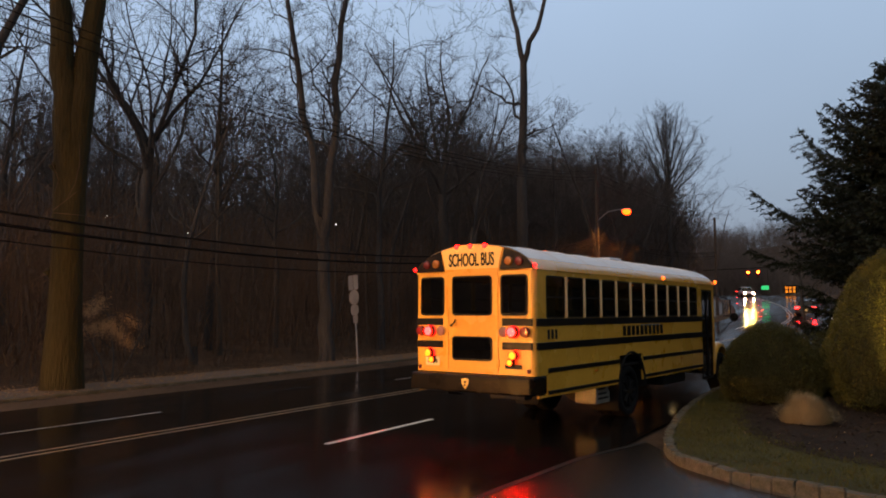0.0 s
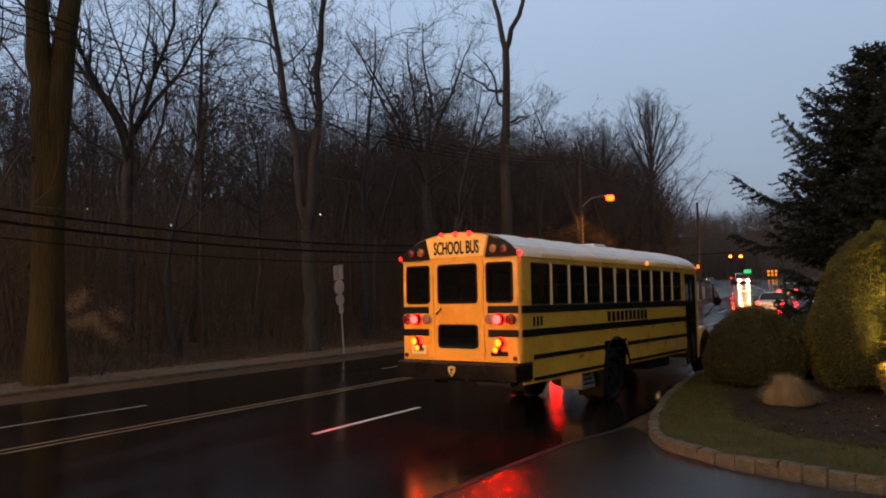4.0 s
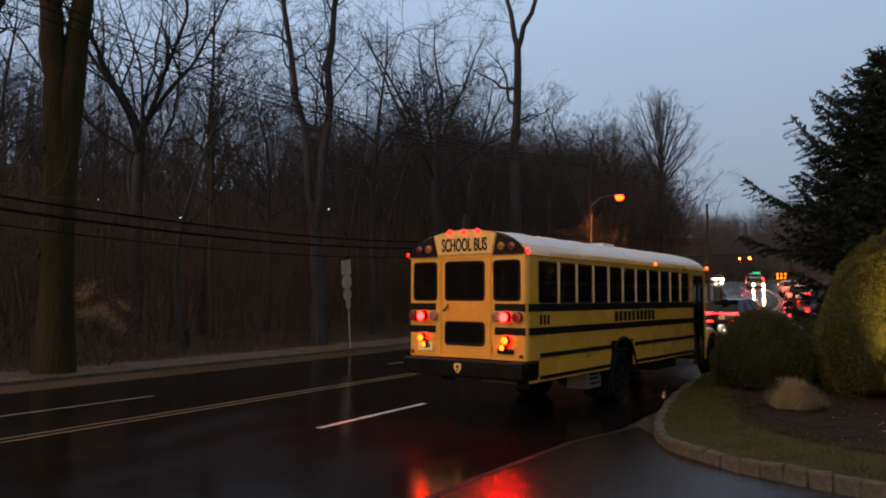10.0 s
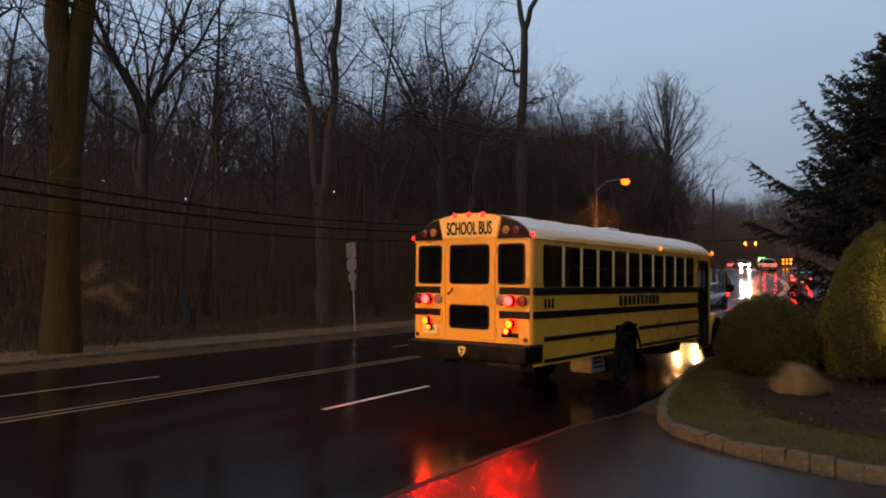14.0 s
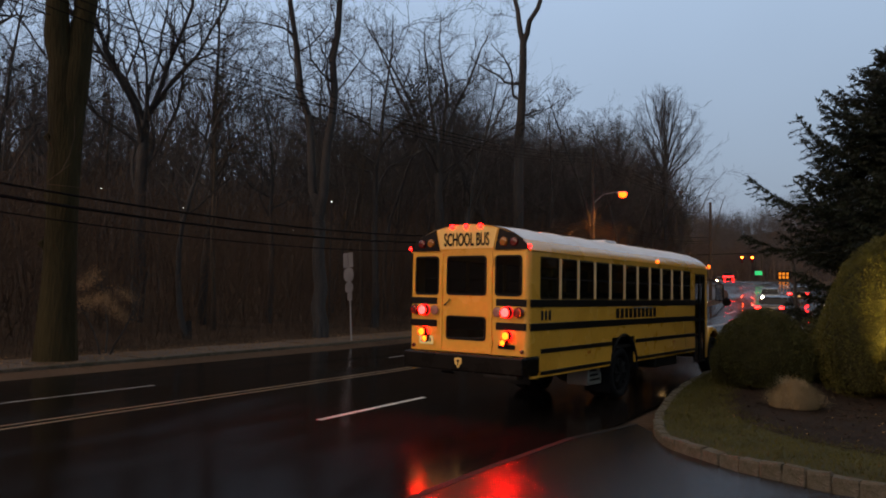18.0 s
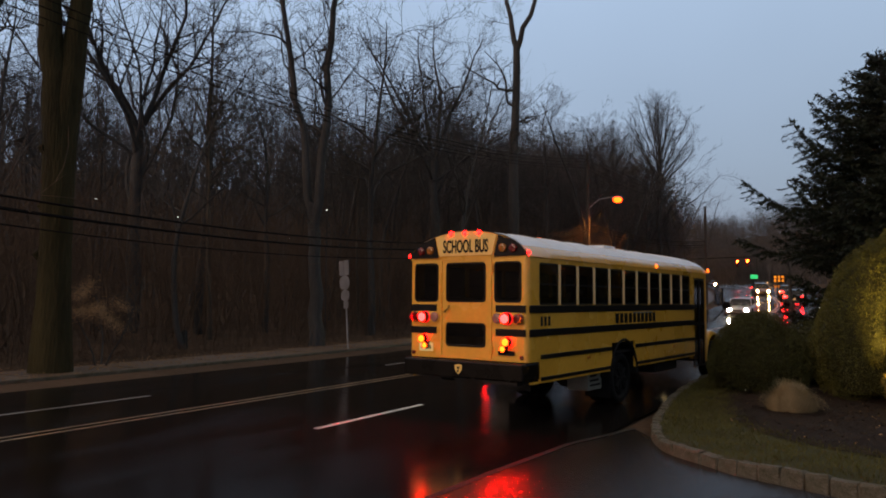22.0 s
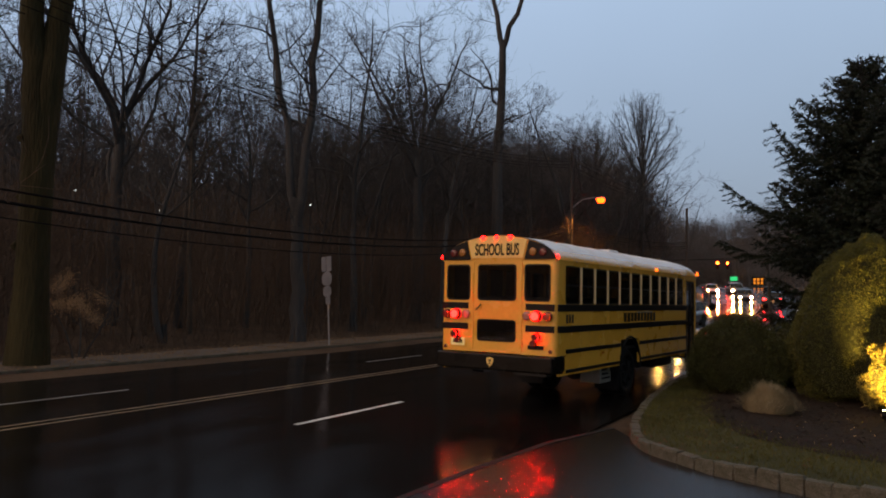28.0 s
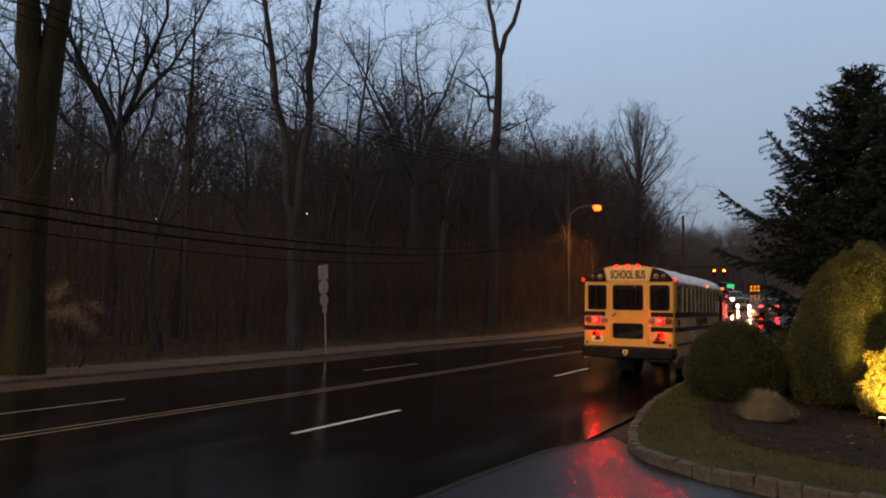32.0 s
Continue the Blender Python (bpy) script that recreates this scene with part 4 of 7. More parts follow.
    # entrance door with two glazed leaves, standing slightly in
    for y0, y1 in ((8.44, 8.87), (8.89, 9.31)):
        leaf = part("door_leaf", moved(plate(y1 - y0, 2.24, 0.03, 0.03, hole=0.05), pose(1.205, (y0 + y1) / 2, 1.53, 0, 0, 90)), M["black"], bus, "black-framed folding entrance door")
        part("pane", box(1.18, 1.186, y0 + 0.04, y1 - 0.04, 0.46, 2.62), M["glass"], leaf)
        part("rail", box(1.18, 1.205, y0 + 0.03, y1 - 0.03, 1.45, 1.53), M["black"], leaf)
    # cowl, bonnet and nose
    ws = part("front_wall", moved(pierced([-1.2, 1.2], [1.0, 2.76], [(-1.1, -0.03, 1.9, 2.66), (0.03, 1.1, 1.9, 2.66)], 0.06), pose(0, LEN + 0.03, 0)), M["bus"], bus)
    for s in (-1, 1):
        part("windscreen", box(*sorted((s * 0.02, s * 1.11)), LEN + 0.05, LEN + 0.058, 1.88, 2.68), M["glass"], bus)
    hood = bmesh.new()
    st = [(9.40, 0.98, 1.72), (10.0, 0.93, 1.66), (10.6, 0.85, 1.56), (11.0, 0.76, 1.40), (11.12, 0.70, 1.15)]
    rows = [[hood.verts.new((x * w, y, z)) for x, z in ((-1, 0.95), (-1, t - 0.22), (-0.88, t - 0.06), (-0.5, t), (0, t + 0.02), (0.5, t), (0.88, t - 0.06), (1, t - 0.22), (1, 0.95))] for y, w, t in st]
    for p, q in zip(rows, rows[1:]):
        for i in range(8):
            hood.faces.new((p[i], p[i + 1], q[i + 1], q[i]))
    hood.faces.new(rows[-1])
    hood.faces.new(rows[0][::-1])
    part("bonnet", hood, M["bus"], bus, smooth=True)
    for s in (-1, 1):
        fd = bmesh.new()
        pts = [(10.09 + 0.68 * math.cos(radians(a)), 0.55 + 0.72 * math.sin(radians(a))) for a in range(0, 181, 12)]
        rows = [[fd.verts.new((s * x, 10.09 + (y - 10.09) * k, 0.55 + (z - 0.55) * k)) for y, z in pts] for x, k in ((0.78, 1.05), (1.12, 1.03), (1.2, 0.96), (1.2, 0.86))]
        for p, q in zip(rows, rows[1:]):
            for i in range(len(pts) - 1):
                fd.faces.new((p[i], p[i + 1], q[i + 1], q[i]))
        part("front_wing", fd, M["bus"], bus, smooth=True)
        arm = rod((s * 1.0, 10.7, 1.5), (s * 1.30, 10.95, 1.9), 0.015, 8)
        part("mirror_arm", arm, M["black"], bus)
        part("convex_mirror", disc((s * 1.31, 10.93, 1.95), (0, -1, 0), 0.12, 0.08, 18, 0.03), M["black"], bus)
        arm2 = rod((s * 1.18, 9.5, 2.55), (s * 1.46, 9.72, 2.45), 0.018, 8)
        rod((s * 1.46, 9.72, 2.45), (s * 1.46, 9.72, 1.95), 0.018, 8, bm=arm2)
        part("mirror_arm", arm2, M["black"], bus)
        mr = part("mirror", box(s * 1.46 - 0.11, s * 1.46 + 0.11, 9.68, 9.76, 1.98, 2.42, 0.03), M["black"], bus)
        part("mirror_glass", box(s * 1.46 - 0.09, s * 1.46 + 0.09, 9.67, 9.678, 2.0, 2.4), M["chrome"], mr)
        part("headlamp", disc((s * 0.6, 11.12, 1.05), (0, 1, 0), 0.1, 0.06, 18, 0.02), M["low_beam"], bus)
    part("front_bumper", box(-1.2, 1.2, 11.12, 11.3, 0.5, 0.78, 0.04), M["bumper"], bus)
    part("grille", box(-0.45, 0.45, 11.1, 11.15, 0.85, 1.3, 0.02), M["black"], bus)
    # side markers, company name (bars), fleet number (bars)
    part("roof_marker", disc((0.0, 2.6, 3.28), (0, 0, 1), 0.05, 0.06, 12, 0.02), M["clear_amber"], bus)
    for s in (-1, 1):
        part("side_marker", disc((s * 1.21, 5.85, 2.85), (s, 0, 0.3), 0.04, 0.05, 12, 0.02), M["clear_amber"], bus)
        part("front_marker", disc((s * 1.18, 9.75, 2.88), (s, 0.3, 0.3), 0.05, 0.06, 12, 0.02), M["clear_amber"], bus)
        part("small_sign", box(*sorted((s * 1.22, s * 1.226)), 4.4, 5.5, 1.815, 1.835), M["inside"], bus)
        for i in range(10):
            y = 3.50 + i * 0.225
            part("name_bar", box(*sorted((s * 1.22, s * 1.224)), y, y + 0.165, 1.62, 1.815, 0.0), M["black"], bus)
        for i in range(3):
            part("number_bar", box(*sorted((s * 1.22, s * 1.224)), 0.42 + i * 0.13, 0.50 + i * 0.13, 1.64, 1.80), M["chassis"], bus)
        for y in (2.2, 6.8):
            part("side_reflector", box(*sorted((s * 1.222, s * 1.235)), y, y + 0.12, 1.0, 1.04), M["reflector"], bus)
    wheels = []
    for s in (-1, 1):
        wheels.append(wheel("wheel", bus, (s * 1.02, 3.91, 0.51), 0.51, 0.27, 0.30, s, True, rim_mat=M["rubber"]))
        wheels.append(wheel("wheel", bus, (s * 1.05, 10.09, 0.51), 0.51, 0.28, 0.30, s, rim_mat=M["rubber"]))
    return bus, wheels, flashers, bulbs


bus, bus_wheels, bus_flashers, bus_bulbs = build_bus()



# ---- bare trees ----
class Wood:
    """Gathers tapered branches as tubes."""

    def __init__(self, seed):
        self.r = random.Random(seed)
        self.v, self.f = [], []

    def tube(self, pts, radii, sides):
        base = len(self.v)
        ref = Vector((0.31, 0.83, 0.46))
        n = len(pts)
        for i, p in enumerate(pts):
            d = (pts[min(i + 1, n - 1)] - pts[max(i - 1, 0)]).normalized()
            a = d.cross(ref).normalized()
            b = d.cross(a)
            for k in range(sides):
                t = 2 * math.pi * k / sides
                q = p + (a * math.cos(t) + b * math.sin(t)) * radii[i]
                self.v.append((q.x, q.y, q.z))
        for i in range(n - 1):
            for k in range(sides):
                j = (k + 1) % sides
                self.f.append((base + i * sides + k, base + i * sides + j, base + (i + 1) * sides + j, base + (i + 1) * sides + k))

    def limb(self, start, way, length, radius, level, plan, lift=0.12):
        """plan: for each level (children, reach, angle, wander, sides, steps)."""
        r = self.r
        kids, reach, angle, wander, sides, steps = plan[level]
        pts, radii, p, d = [start.copy()], [radius], start.copy(), way.normalized()
        for i in range(steps):
            d = (d + Vector((r.gauss(0, wander), r.gauss(0, wander), r.gauss(0, wander) + lift * (0.6 if level else 0.2)))).normalized()
            p = p + d * (length / steps)
            pts.append(p.copy())
            radii.append(max(radius * (1 - 0.82 * (i + 1) / steps), 0.006))
        self.tube(pts, radii, sides)
        if level + 1 >= len(plan):
            return
        for c in range(kids):
            t = 0.22 + 0.76 * (c + r.random()) / kids
            if level == 0:
                t = 0.45 + 0.54 * (c + r.random()) / kids
            i = min(int(t * steps), steps - 1)
            q = pts[i].lerp(pts[i + 1], t * steps - i)
            along = (pts[i + 1] - pts[i]).normalized()
            side = along.cross(Vector((r.gauss(0, 1), r.gauss(0, 1), r.gauss(0, 1)))).normalized()
            a = radians(angle * r.uniform(0.7, 1.3))
            rr = radius * (1 - 0.82 * t)
            self.limb(q, along * math.cos(a) + side * math.sin(a), length * reach * r.uniform(0.65, 1.2) * (1.15 - 0.5 * t), max(rr * r.uniform(0.45, 0.7), 0.007), level + 1, plan, lift)

    def flare(self, radius, sides=14):
        """Root flare at the foot."""
        for k in range(6):
            a = k * 1.05 + self.r.uniform(-0.2, 0.2)
            out = Vector((math.cos(a), math.sin(a), 0))
            self.tube([out * radius * 0.55 + Vector((0, 0, 0.9)), out * radius * 0.72 + Vector((0, 0, 0.35)), out * radius * 1.05 + Vector((0, 0, -0.1))], [radius * 0.28, radius * 0.33, radius * 0.2], 7)

    def mesh(self, name, mat):
        return raw(name, self.v, self.f, mat, True)


SLIM = [(17, 0.34, 52, 0.05, 7, 9), (9, 0.42, 46, 0.24, 5, 6), (8, 0.46, 44, 0.3, 3, 4), (5, 0.5, 42, 0.3, 3, 3)]
WIDE = [(12, 0.58, 55, 0.06, 8, 8), (9, 0.48, 50, 0.28, 5, 7), (8, 0.45, 46, 0.32, 4, 5), (5, 0.5, 44, 0.3, 3, 3)]


def tree_at(me, at, turn, size, label, mat, name="bare_tree", group="bare trees of the wood"):
    t = thing(name, label, "tree", group, pose(at[0], at[1], at[2], 0, 0, turn))
    t.scale = (size, size, size)
    part("trunk", me[0], None, t)
    part("crown", me[1], None, t)
    return t


def tree_pair(seed, height, radius, plan, mat, low=0.45, lean=0.03, bow=0.04):
    """Trunk and crown meshes of a tree of its own."""
    w = Wood(seed)
    r = w.r
    trunk, crown = Wood(seed + 1), w
    pts, radii, p, d = [Vector((0, 0, -0.3))], [radius * 1.25], Vector((0, 0, -0.3)), Vector((r.gauss(0, lean), r.gauss(0, lean), 1)).normalized()
    n = 10
    for i in range(n):
        d = (d + Vector((r.gauss(0, bow), r.gauss(0, bow), 0.06))).normalized()
        p = p + d * (height * 0.93 / n)
        pts.append(p.copy())
        radii.append(radius * (1 - 0.88 * ((i + 1) / n) ** 1.1))
    trunk.tube(pts, radii, 9)
    trunk.flare(radius)
    kids, reach, angle = plan[0][:3]
    for c in range(kids):
        t = low + (0.99 - low) * (c + r.random()) / kids
        i = min(int(t * n), n - 1)
        q = pts[i].lerp(pts[i + 1], t * n - i)
        a, turn = radians(angle * r.uniform(0.6, 1.25)), r.uniform(0, 2 * math.pi)
        way = Vector((math.cos(turn) * math.sin(a), math.sin(turn) * math.sin(a), math.cos(a)))
        crown.limb(q, way, height * reach * r.uniform(0.6, 1.15) * (1.25 - 0.75 * t), radius * (1 - 0.88 * t) * r.uniform(0.4, 0.65), 1, plan)
    return trunk.mesh("trunk", mat), crown.mesh("crown", mat)


pairs = [tree_pair(100 + i, 16.5, 0.14 + 0.02 * (i % 4), SLIM if i % 2 else WIDE, M["bark"], 0.3 + 0.05 * (i % 4), 0.05, 0.05 + 0.03 * (i % 3)) for i in range(8)]
rng = random.Random(7)
spots = []


def clear(x, y, gap):
    return all((x - a) ** 2 + (y - b) ** 2 > gap * gap for a, b in spots)


HERO = [(-18.65, 12.0), (-19.9, 24.3), (-20.8, 45.5), (-28.5, 22.0), (-24.4, 41.3), (-21.3, 87.5)]
spots += HERO
count = 0
for _ in range(6000):
    y = rng.uniform(-6, 125)
    u = -21.5 - 50 * rng.random() ** 1.25
    x = u + bend(y)
    if count >= 230 or not clear(x, y, 2.6 if u < -26 else 4.5):
        continue
    if math.atan2(-x, y) > radians(70) or (math.atan2(-x, y) > radians(40) and rng.random() < 0.82):
        continue
    spots.append((x, y))
    count += 1
    k = rng.random()
    tree_at(pairs[rng.randrange(8)], (x, y, land(x, y)), rng.uniform(0, 360), (0.66 + 0.48 * k) * (0.85 if u < -45 else 1.0),
            "tall bare tree with thin grey-brown branches in the wood" if k > 0.45 else "slender bare young tree in the dim wood", None)


pale = tree_pair(140, 13.0, 0.12, SLIM, M["bark_pale"], 0.5, 0.03, 0.03)
for x, y, s in ((-24.9, 23.2, 1.0), (-23.8, 32.5, 0.85)):
    tree_at(pale, (x, y, land(x, y)), 40 * y, s, "slender tree with pale smooth bark at the wood's edge", None)


def hero(name, label, at, build):
    t = thing(name, label, "tree", "", pose(at[0], at[1], land(*at)))
    trunk, crown, mat = build()
    part("trunk", trunk.mesh("trunk", mat), None, t)
    part("crown", crown.mesh("crown", mat), None, t)
    return t


V = Vector


def bezier(a, b, c, n):
    return [a.lerp(b, i / n).lerp(b.lerp(c, i / n), i / n) for i in range(n + 1)]


def stem(wood, pts, r0, r1, sides=10):
    for i, q in enumerate(pts[1:], 1):
        q += V((wood.r.gauss(0, 1), wood.r.gauss(0, 1), 0)) * min(0.07, 0.018 / r0)
    wood.tube(pts, [r0 + (r1 - r0) * i / (len(pts) - 1) for i in range(len(pts))], sides)


def sprout(wood, pts, r0, plan, count, length, t0=0.2, angle=48, level=1, lift=0.12, thin=0.45):
    n = len(pts) - 1
    for c in range(count):
        t = t0 + (1 - t0) * (c + wood.r.random()) / count
        i = min(int(t * n), n - 1)
        q = pts[i].lerp(pts[i + 1], t * n - i)
        a, turn = radians(angle * wood.r.uniform(0.6, 1.3)), wood.r.uniform(0, 6.28)
        along = (pts[i + 1] - pts[i]).normalized()
        s = along.orthogonal().normalized()
        s = (Matrix.Rotation(turn, 3, along) @ s)
        wood.limb(q, along * math.cos(a) + s * math.sin(a), length * wood.r.uniform(0.6, 1.2) * (1.15 - 0.5 * t), r0 * wood.r.uniform(0.3, 1) * thin * (1.1 - 0.7 * t), level, plan, lift)


def twin_oak():
    tr, cr = Wood(11), Wood(12)
    # two stems that share one bole and part at about eight metres
    rows = [(-0.3, 0.03, 0.56), (0.6, 0.03, 0.50), (2.0, 0.04, 0.40), (3.6, 0.05, 0.365), (5.3, 0.07, 0.36), (6.4, 0.14, 0.365), (7.2, 0.23, 0.36), (7.9, 0.34, 0.345), (8.6, 0.50, 0.32), (9.5, 0.72, 0.285), (10.6, 0.95, 0.265), (12, 1.12, 0.24), (15, 1.8, 0.17), (19.5, 2.6, 0.09)]
    left = [V((-0.27 * s, -0.42 * s, z)) for z, s, _ in rows]
    right = [V((0.27 * s + 0.02, 0.42 * s, z)) for z, s, _ in rows]
    for pts in (left, right):
        for i, q in enumerate(pts[4:]):
            q += V((tr.r.gauss(0, 0.03), tr.r.gauss(0, 0.03), 0))
        tr.tube(pts, [r for _, _, r in rows], 16)
    tr.flare(0.46)
    for k, (z, turn) in enumerate(((4.4, 3.6), (5.9, 4.4), (3.1, 4.1))):
        o = V((math.cos(turn), math.sin(turn), 0))
        tr.tube([o * 0.28 + V((0, 0, z - 0.2)), o * 0.42 + V((0, 0, z)), o * 0.28 + V((0, 0, z + 0.22))], [0.06, 0.12, 0.05], 8)
    sprout(cr, left, 0.26, WIDE, 8, 6.0, 0.8)
    sprout(cr, right, 0.26, WIDE, 8, 6.0, 0.8)
    return tr, cr, M["bark_near"]


def forked():
    tr, cr = Wood(21), Wood(22)
    foot = bezier(V((0, 0, -0.3)), V((-0.1, 0, 3)), V((-0.2, -0.1, 6.0)), 8)
    stem(tr, foot, 0.33, 0.20, 12)
    tr.flare(0.33)
    a = bezier(V((-0.2, -0.1, 4.6)), V((-0.75, -0.5, 10)), V((-2.1, -1.7, 21)), 14)
    b = bezier(V((-0.2, -0.1, 4.4)), V((0.35, 0.2, 10)), V((0.9, 0.5, 22)), 14)
    stem(tr, a, 0.20, 0.05, 10)
    stem(tr, b, 0.23, 0.06, 10)
    sprout(cr, a, 0.17, SLIM, 22, 3.8, 0.28, 62)
    sprout(cr, b, 0.19, SLIM, 24, 3.9, 0.28, 62)
    sprout(cr, foot, 0.15, SLIM, 3, 3.0, 0.7, 60)
    return tr, cr, M["bark"]


def broken():
    tr, cr = Wood(31), Wood(32)
    foot = bezier(V((0, 0, -0.3)), V((0.1, 0.0, 8)), V((0.35, 0.1, 18.6)), 12)
    stem(tr, foot, 0.44, 0.24, 12)
    tr.flare(0.42)
    a = bezier(V((0.33, 0.1, 18.4)), V((-0.3, -0.2, 21)), V((-0.9, -0.6, 26)), 8)
    b = bezier(V((0.35, 0.1, 18.4)), V((1.1, 0.6, 21)), V((2.6, 1.4, 26.5)), 8)
    stem(tr, a, 0.2, 0.08)
    stem(tr, b, 0.2, 0.08)
    for z, d in ((15.6, (-1, -0.5, 0.12)), (14.4, (-1, -0.6, 0.22)), (13.4, (0.6, 0.4, 0.2)), (10.2, (-0.7, -0.3, 0.3))):
        q = V((0.25, 0.05, z))
        cr.limb(q, V(d), 4.6 if z > 14 else 1.6, 0.11, 1, WIDE, 0.1)
    sprout(cr, a, 0.13, SLIM, 9, 2.6, 0.2, 60)
    sprout(cr, b, 0.12, SLIM, 4, 2.0, 0.5, 45)
    for z in (7.5, 11.6, 12.6):
        tr.tube([V((0.15, 0, z - 0.3)), V((0.38, 0.1, z)), V((0.2, 0, z + 0.3))], [0.15, 0.24, 0.15], 8)
    return tr, cr, M["bark"]


def rounded(seed, height, trunk_h, radius, spread, lean=0.0, limbs=11):
    def build():
        tr, cr = Wood(seed), Wood(seed + 1)
        foot = bezier(V((0, 0, -0.3)), V((lean, 0, trunk_h * 0.5)), V((lean * 1.3, 0, trunk_h)), 8)
        stem(tr, foot, radius * 1.2, radius * 0.75, 10)
        tr.flare(radius)
        for k in range(limbs):
            t = 6.283 * k / limbs + tr.r.uniform(-0.3, 0.3)
            a = radians(tr.r.uniform(8, spread))
            way = V((math.cos(t) * math.sin(a), math.sin(t) * math.sin(a), math.cos(a)))
            cr.limb(foot[-1] - V((0, 0, tr.r.uniform(0, trunk_h * 0.12))), way, (height - trunk_h) * tr.r.uniform(0.86, 1.02) * (1.0 - 0.28 * (a / radians(spread)) ** 2), radius * tr.r.uniform(0.3, 0.5), 1, WIDE2, 0.08)
        return tr, cr, M["bark"]
    return build


FAN = [(12, 0.6, 50, 0.06, 8, 8), (15, 0.27, 30, 0.09, 6, 9), (9, 0.44, 36, 0.20, 4, 5), (6, 0.5, 38, 0.24, 3, 3)]
WIDE2 = [(12, 0.62, 50, 0.06, 8, 8), (15, 0.42, 42, 0.15, 6, 9), (10, 0.45, 42, 0.26, 4, 5), (6, 0.5, 40, 0.26, 3, 3)]
GNARL = [(0, 0, 0, 0, 0, 0), (17, 0.38, 44, 0.15, 8, 11), (10, 0.46, 44, 0.28, 4, 5), (6, 0.5, 42, 0.3, 3, 3)]


def gnarled(seed, height, trunk_h, radius, limbs):
    """A short bole that divides at several heights into a few long crooked limbs."""
    def build():
        tr, cr = Wood(seed), Wood(seed + 1)
        foot = bezier(V((0, 0, -0.3)), V((0.25, -0.1, trunk_h * 0.5)), V((-0.1, 0.15, trunk_h)), 8)
        stem(tr, foot, radius * 1.2, radius * 0.7, 10)
        tr.flare(radius)
        for k, (turn, tilt, low, size) in enumerate(limbs):
            a, t = radians(tilt), radians(turn)
            way = V((math.cos(t) * math.sin(a), math.sin(t) * math.sin(a), math.cos(a)))
            i = 8 - low
            cr.limb(foot[i] - V((0, 0, 0.1)), way, (height - foot[i].z) * size, radius * (0.40 if size > 0.9 else 0.28), 1, GNARL, 0.07)
        return tr, cr, M["bark"]
    return build


hero("old_tree", "massive twin-stemmed tree with mossy bark beside the pavement", HERO[0], twin_oak)
def leaning():
    tr, cr = Wood(25), Wood(26)
    pts = bezier(V((0, 0, -0.3)), V((0.2, 0.7, 8)), V((1.9, 4.6, 15.5)), 12)
    stem(tr, pts, 0.30, 0.06, 10)
    tr.flare(0.3)
    sprout(cr, pts, 0.2, WIDE, 9, 4.2, 0.45, 50)
    return tr, cr, M["bark"]


hero("leaning_tree", "bare tree leaning out over its neighbours", (-24.2, 10.2), leaning)
hero("forked_tree", "tall bare forked tree at the edge of the wood", HERO[1], forked)
hero("broken_tree", "tall bare tree with a stripped trunk and few limbs", HERO[2], broken)
hero("spreading_tree", "bare tree with gnarled spreading limbs in the wood", HERO[3], gnarled(41, 19.5, 9.0, 0.30, ((235, 27, 0, 1.0), (55, 22, 0, 1.1), (140, 10, 0, 0.95), (250, 38, 1, 0.8), (62, 36, 2, 0.75), (330, 26, 1, 0.8), (15, 14, 0, 1.0), (285, 20, 1, 0.95), (100, 30, 2, 0.8), (190, 34, 3, 0.6))))
hero("spreading_tree", "bare crooked tree with twisting limbs above the wood", HERO[4], gnarled(51, 20.5, 10.5, 0.34, ((225, 42, 0, 1.05), (40, 28, 0, 1.0), (60, 42, 1, 0.9), (150, 12, 0, 1.0), (240, 44, 2, 0.75), (300, 30, 1, 0.85), (10, 18, 0, 1.05), (215, 22, 0, 1.0), (80, 30, 2, 0.7))))
def fan_tree(seed, height, fork, radius, half_width, limbs):
    """A leader with limbs that curve up to the outline of a dome."""
    def build():
        tr, cr = Wood(seed), Wood(seed + 1)
        top = fork + (height - fork) * 0.45
        lead = bezier(V((0, 0, -0.3)), V((0.2, 0, fork)), V((0.1, 0.1, top)), 12)
        stem(tr, lead, radius * 1.15, radius * 0.3, 10)
        tr.flare(radius)
        for k in range(limbs):
            f = (k + 0.5) / limbs
            turn = 2.4 * k + tr.r.uniform(-0.3, 0.3)
            e = radians(-4 + 94 * f)
            reach = tr.r.uniform(0.86, 1.04)
            mid = fork + (height - fork) * 0.42
            tip = V((math.cos(turn) * math.cos(e) * half_width * reach, math.sin(turn) * math.cos(e) * half_width * reach, mid + math.sin(e) * (height - mid) * reach))
            start = V((0.1, 0.05, fork + (top - fork) * 0.9 * f ** 1.2))
            way = bezier(start, V((tip.x * 0.58, tip.y * 0.58, start.z + (tip.z - start.z) * 0.56)), tip, 9)
            stem(cr, way, radius * (0.34 - 0.16 * f), 0.02, 6)
            sprout(cr, way, radius * 0.26, FAN, 15, half_width * 0.5, 0.28, 36, 2, 0.10, 0.45)
        return tr, cr, M["bark"]
    return build


hero("round_tree", "large bare tree with a round fan-shaped crown", HERO[5], fan_tree(61, 23.6, 12.6, 0.36, 4.9, 30))
hero("round_tree", "bare tree with a smaller rounded crown", (-23.2, 76.0), fan_tree(67, 18.4, 10.5, 0.24, 3.4, 20))
hero("leafless_tree", "small bare tree behind the conifer", (1.6, 47.0), rounded(71, 11.5, 4.0, 0.2, 45))
hero("leafless_tree", "small bare tree behind the conifer", (4.5, 44.0), rounded(75, 13, 4.5, 0.2, 45))

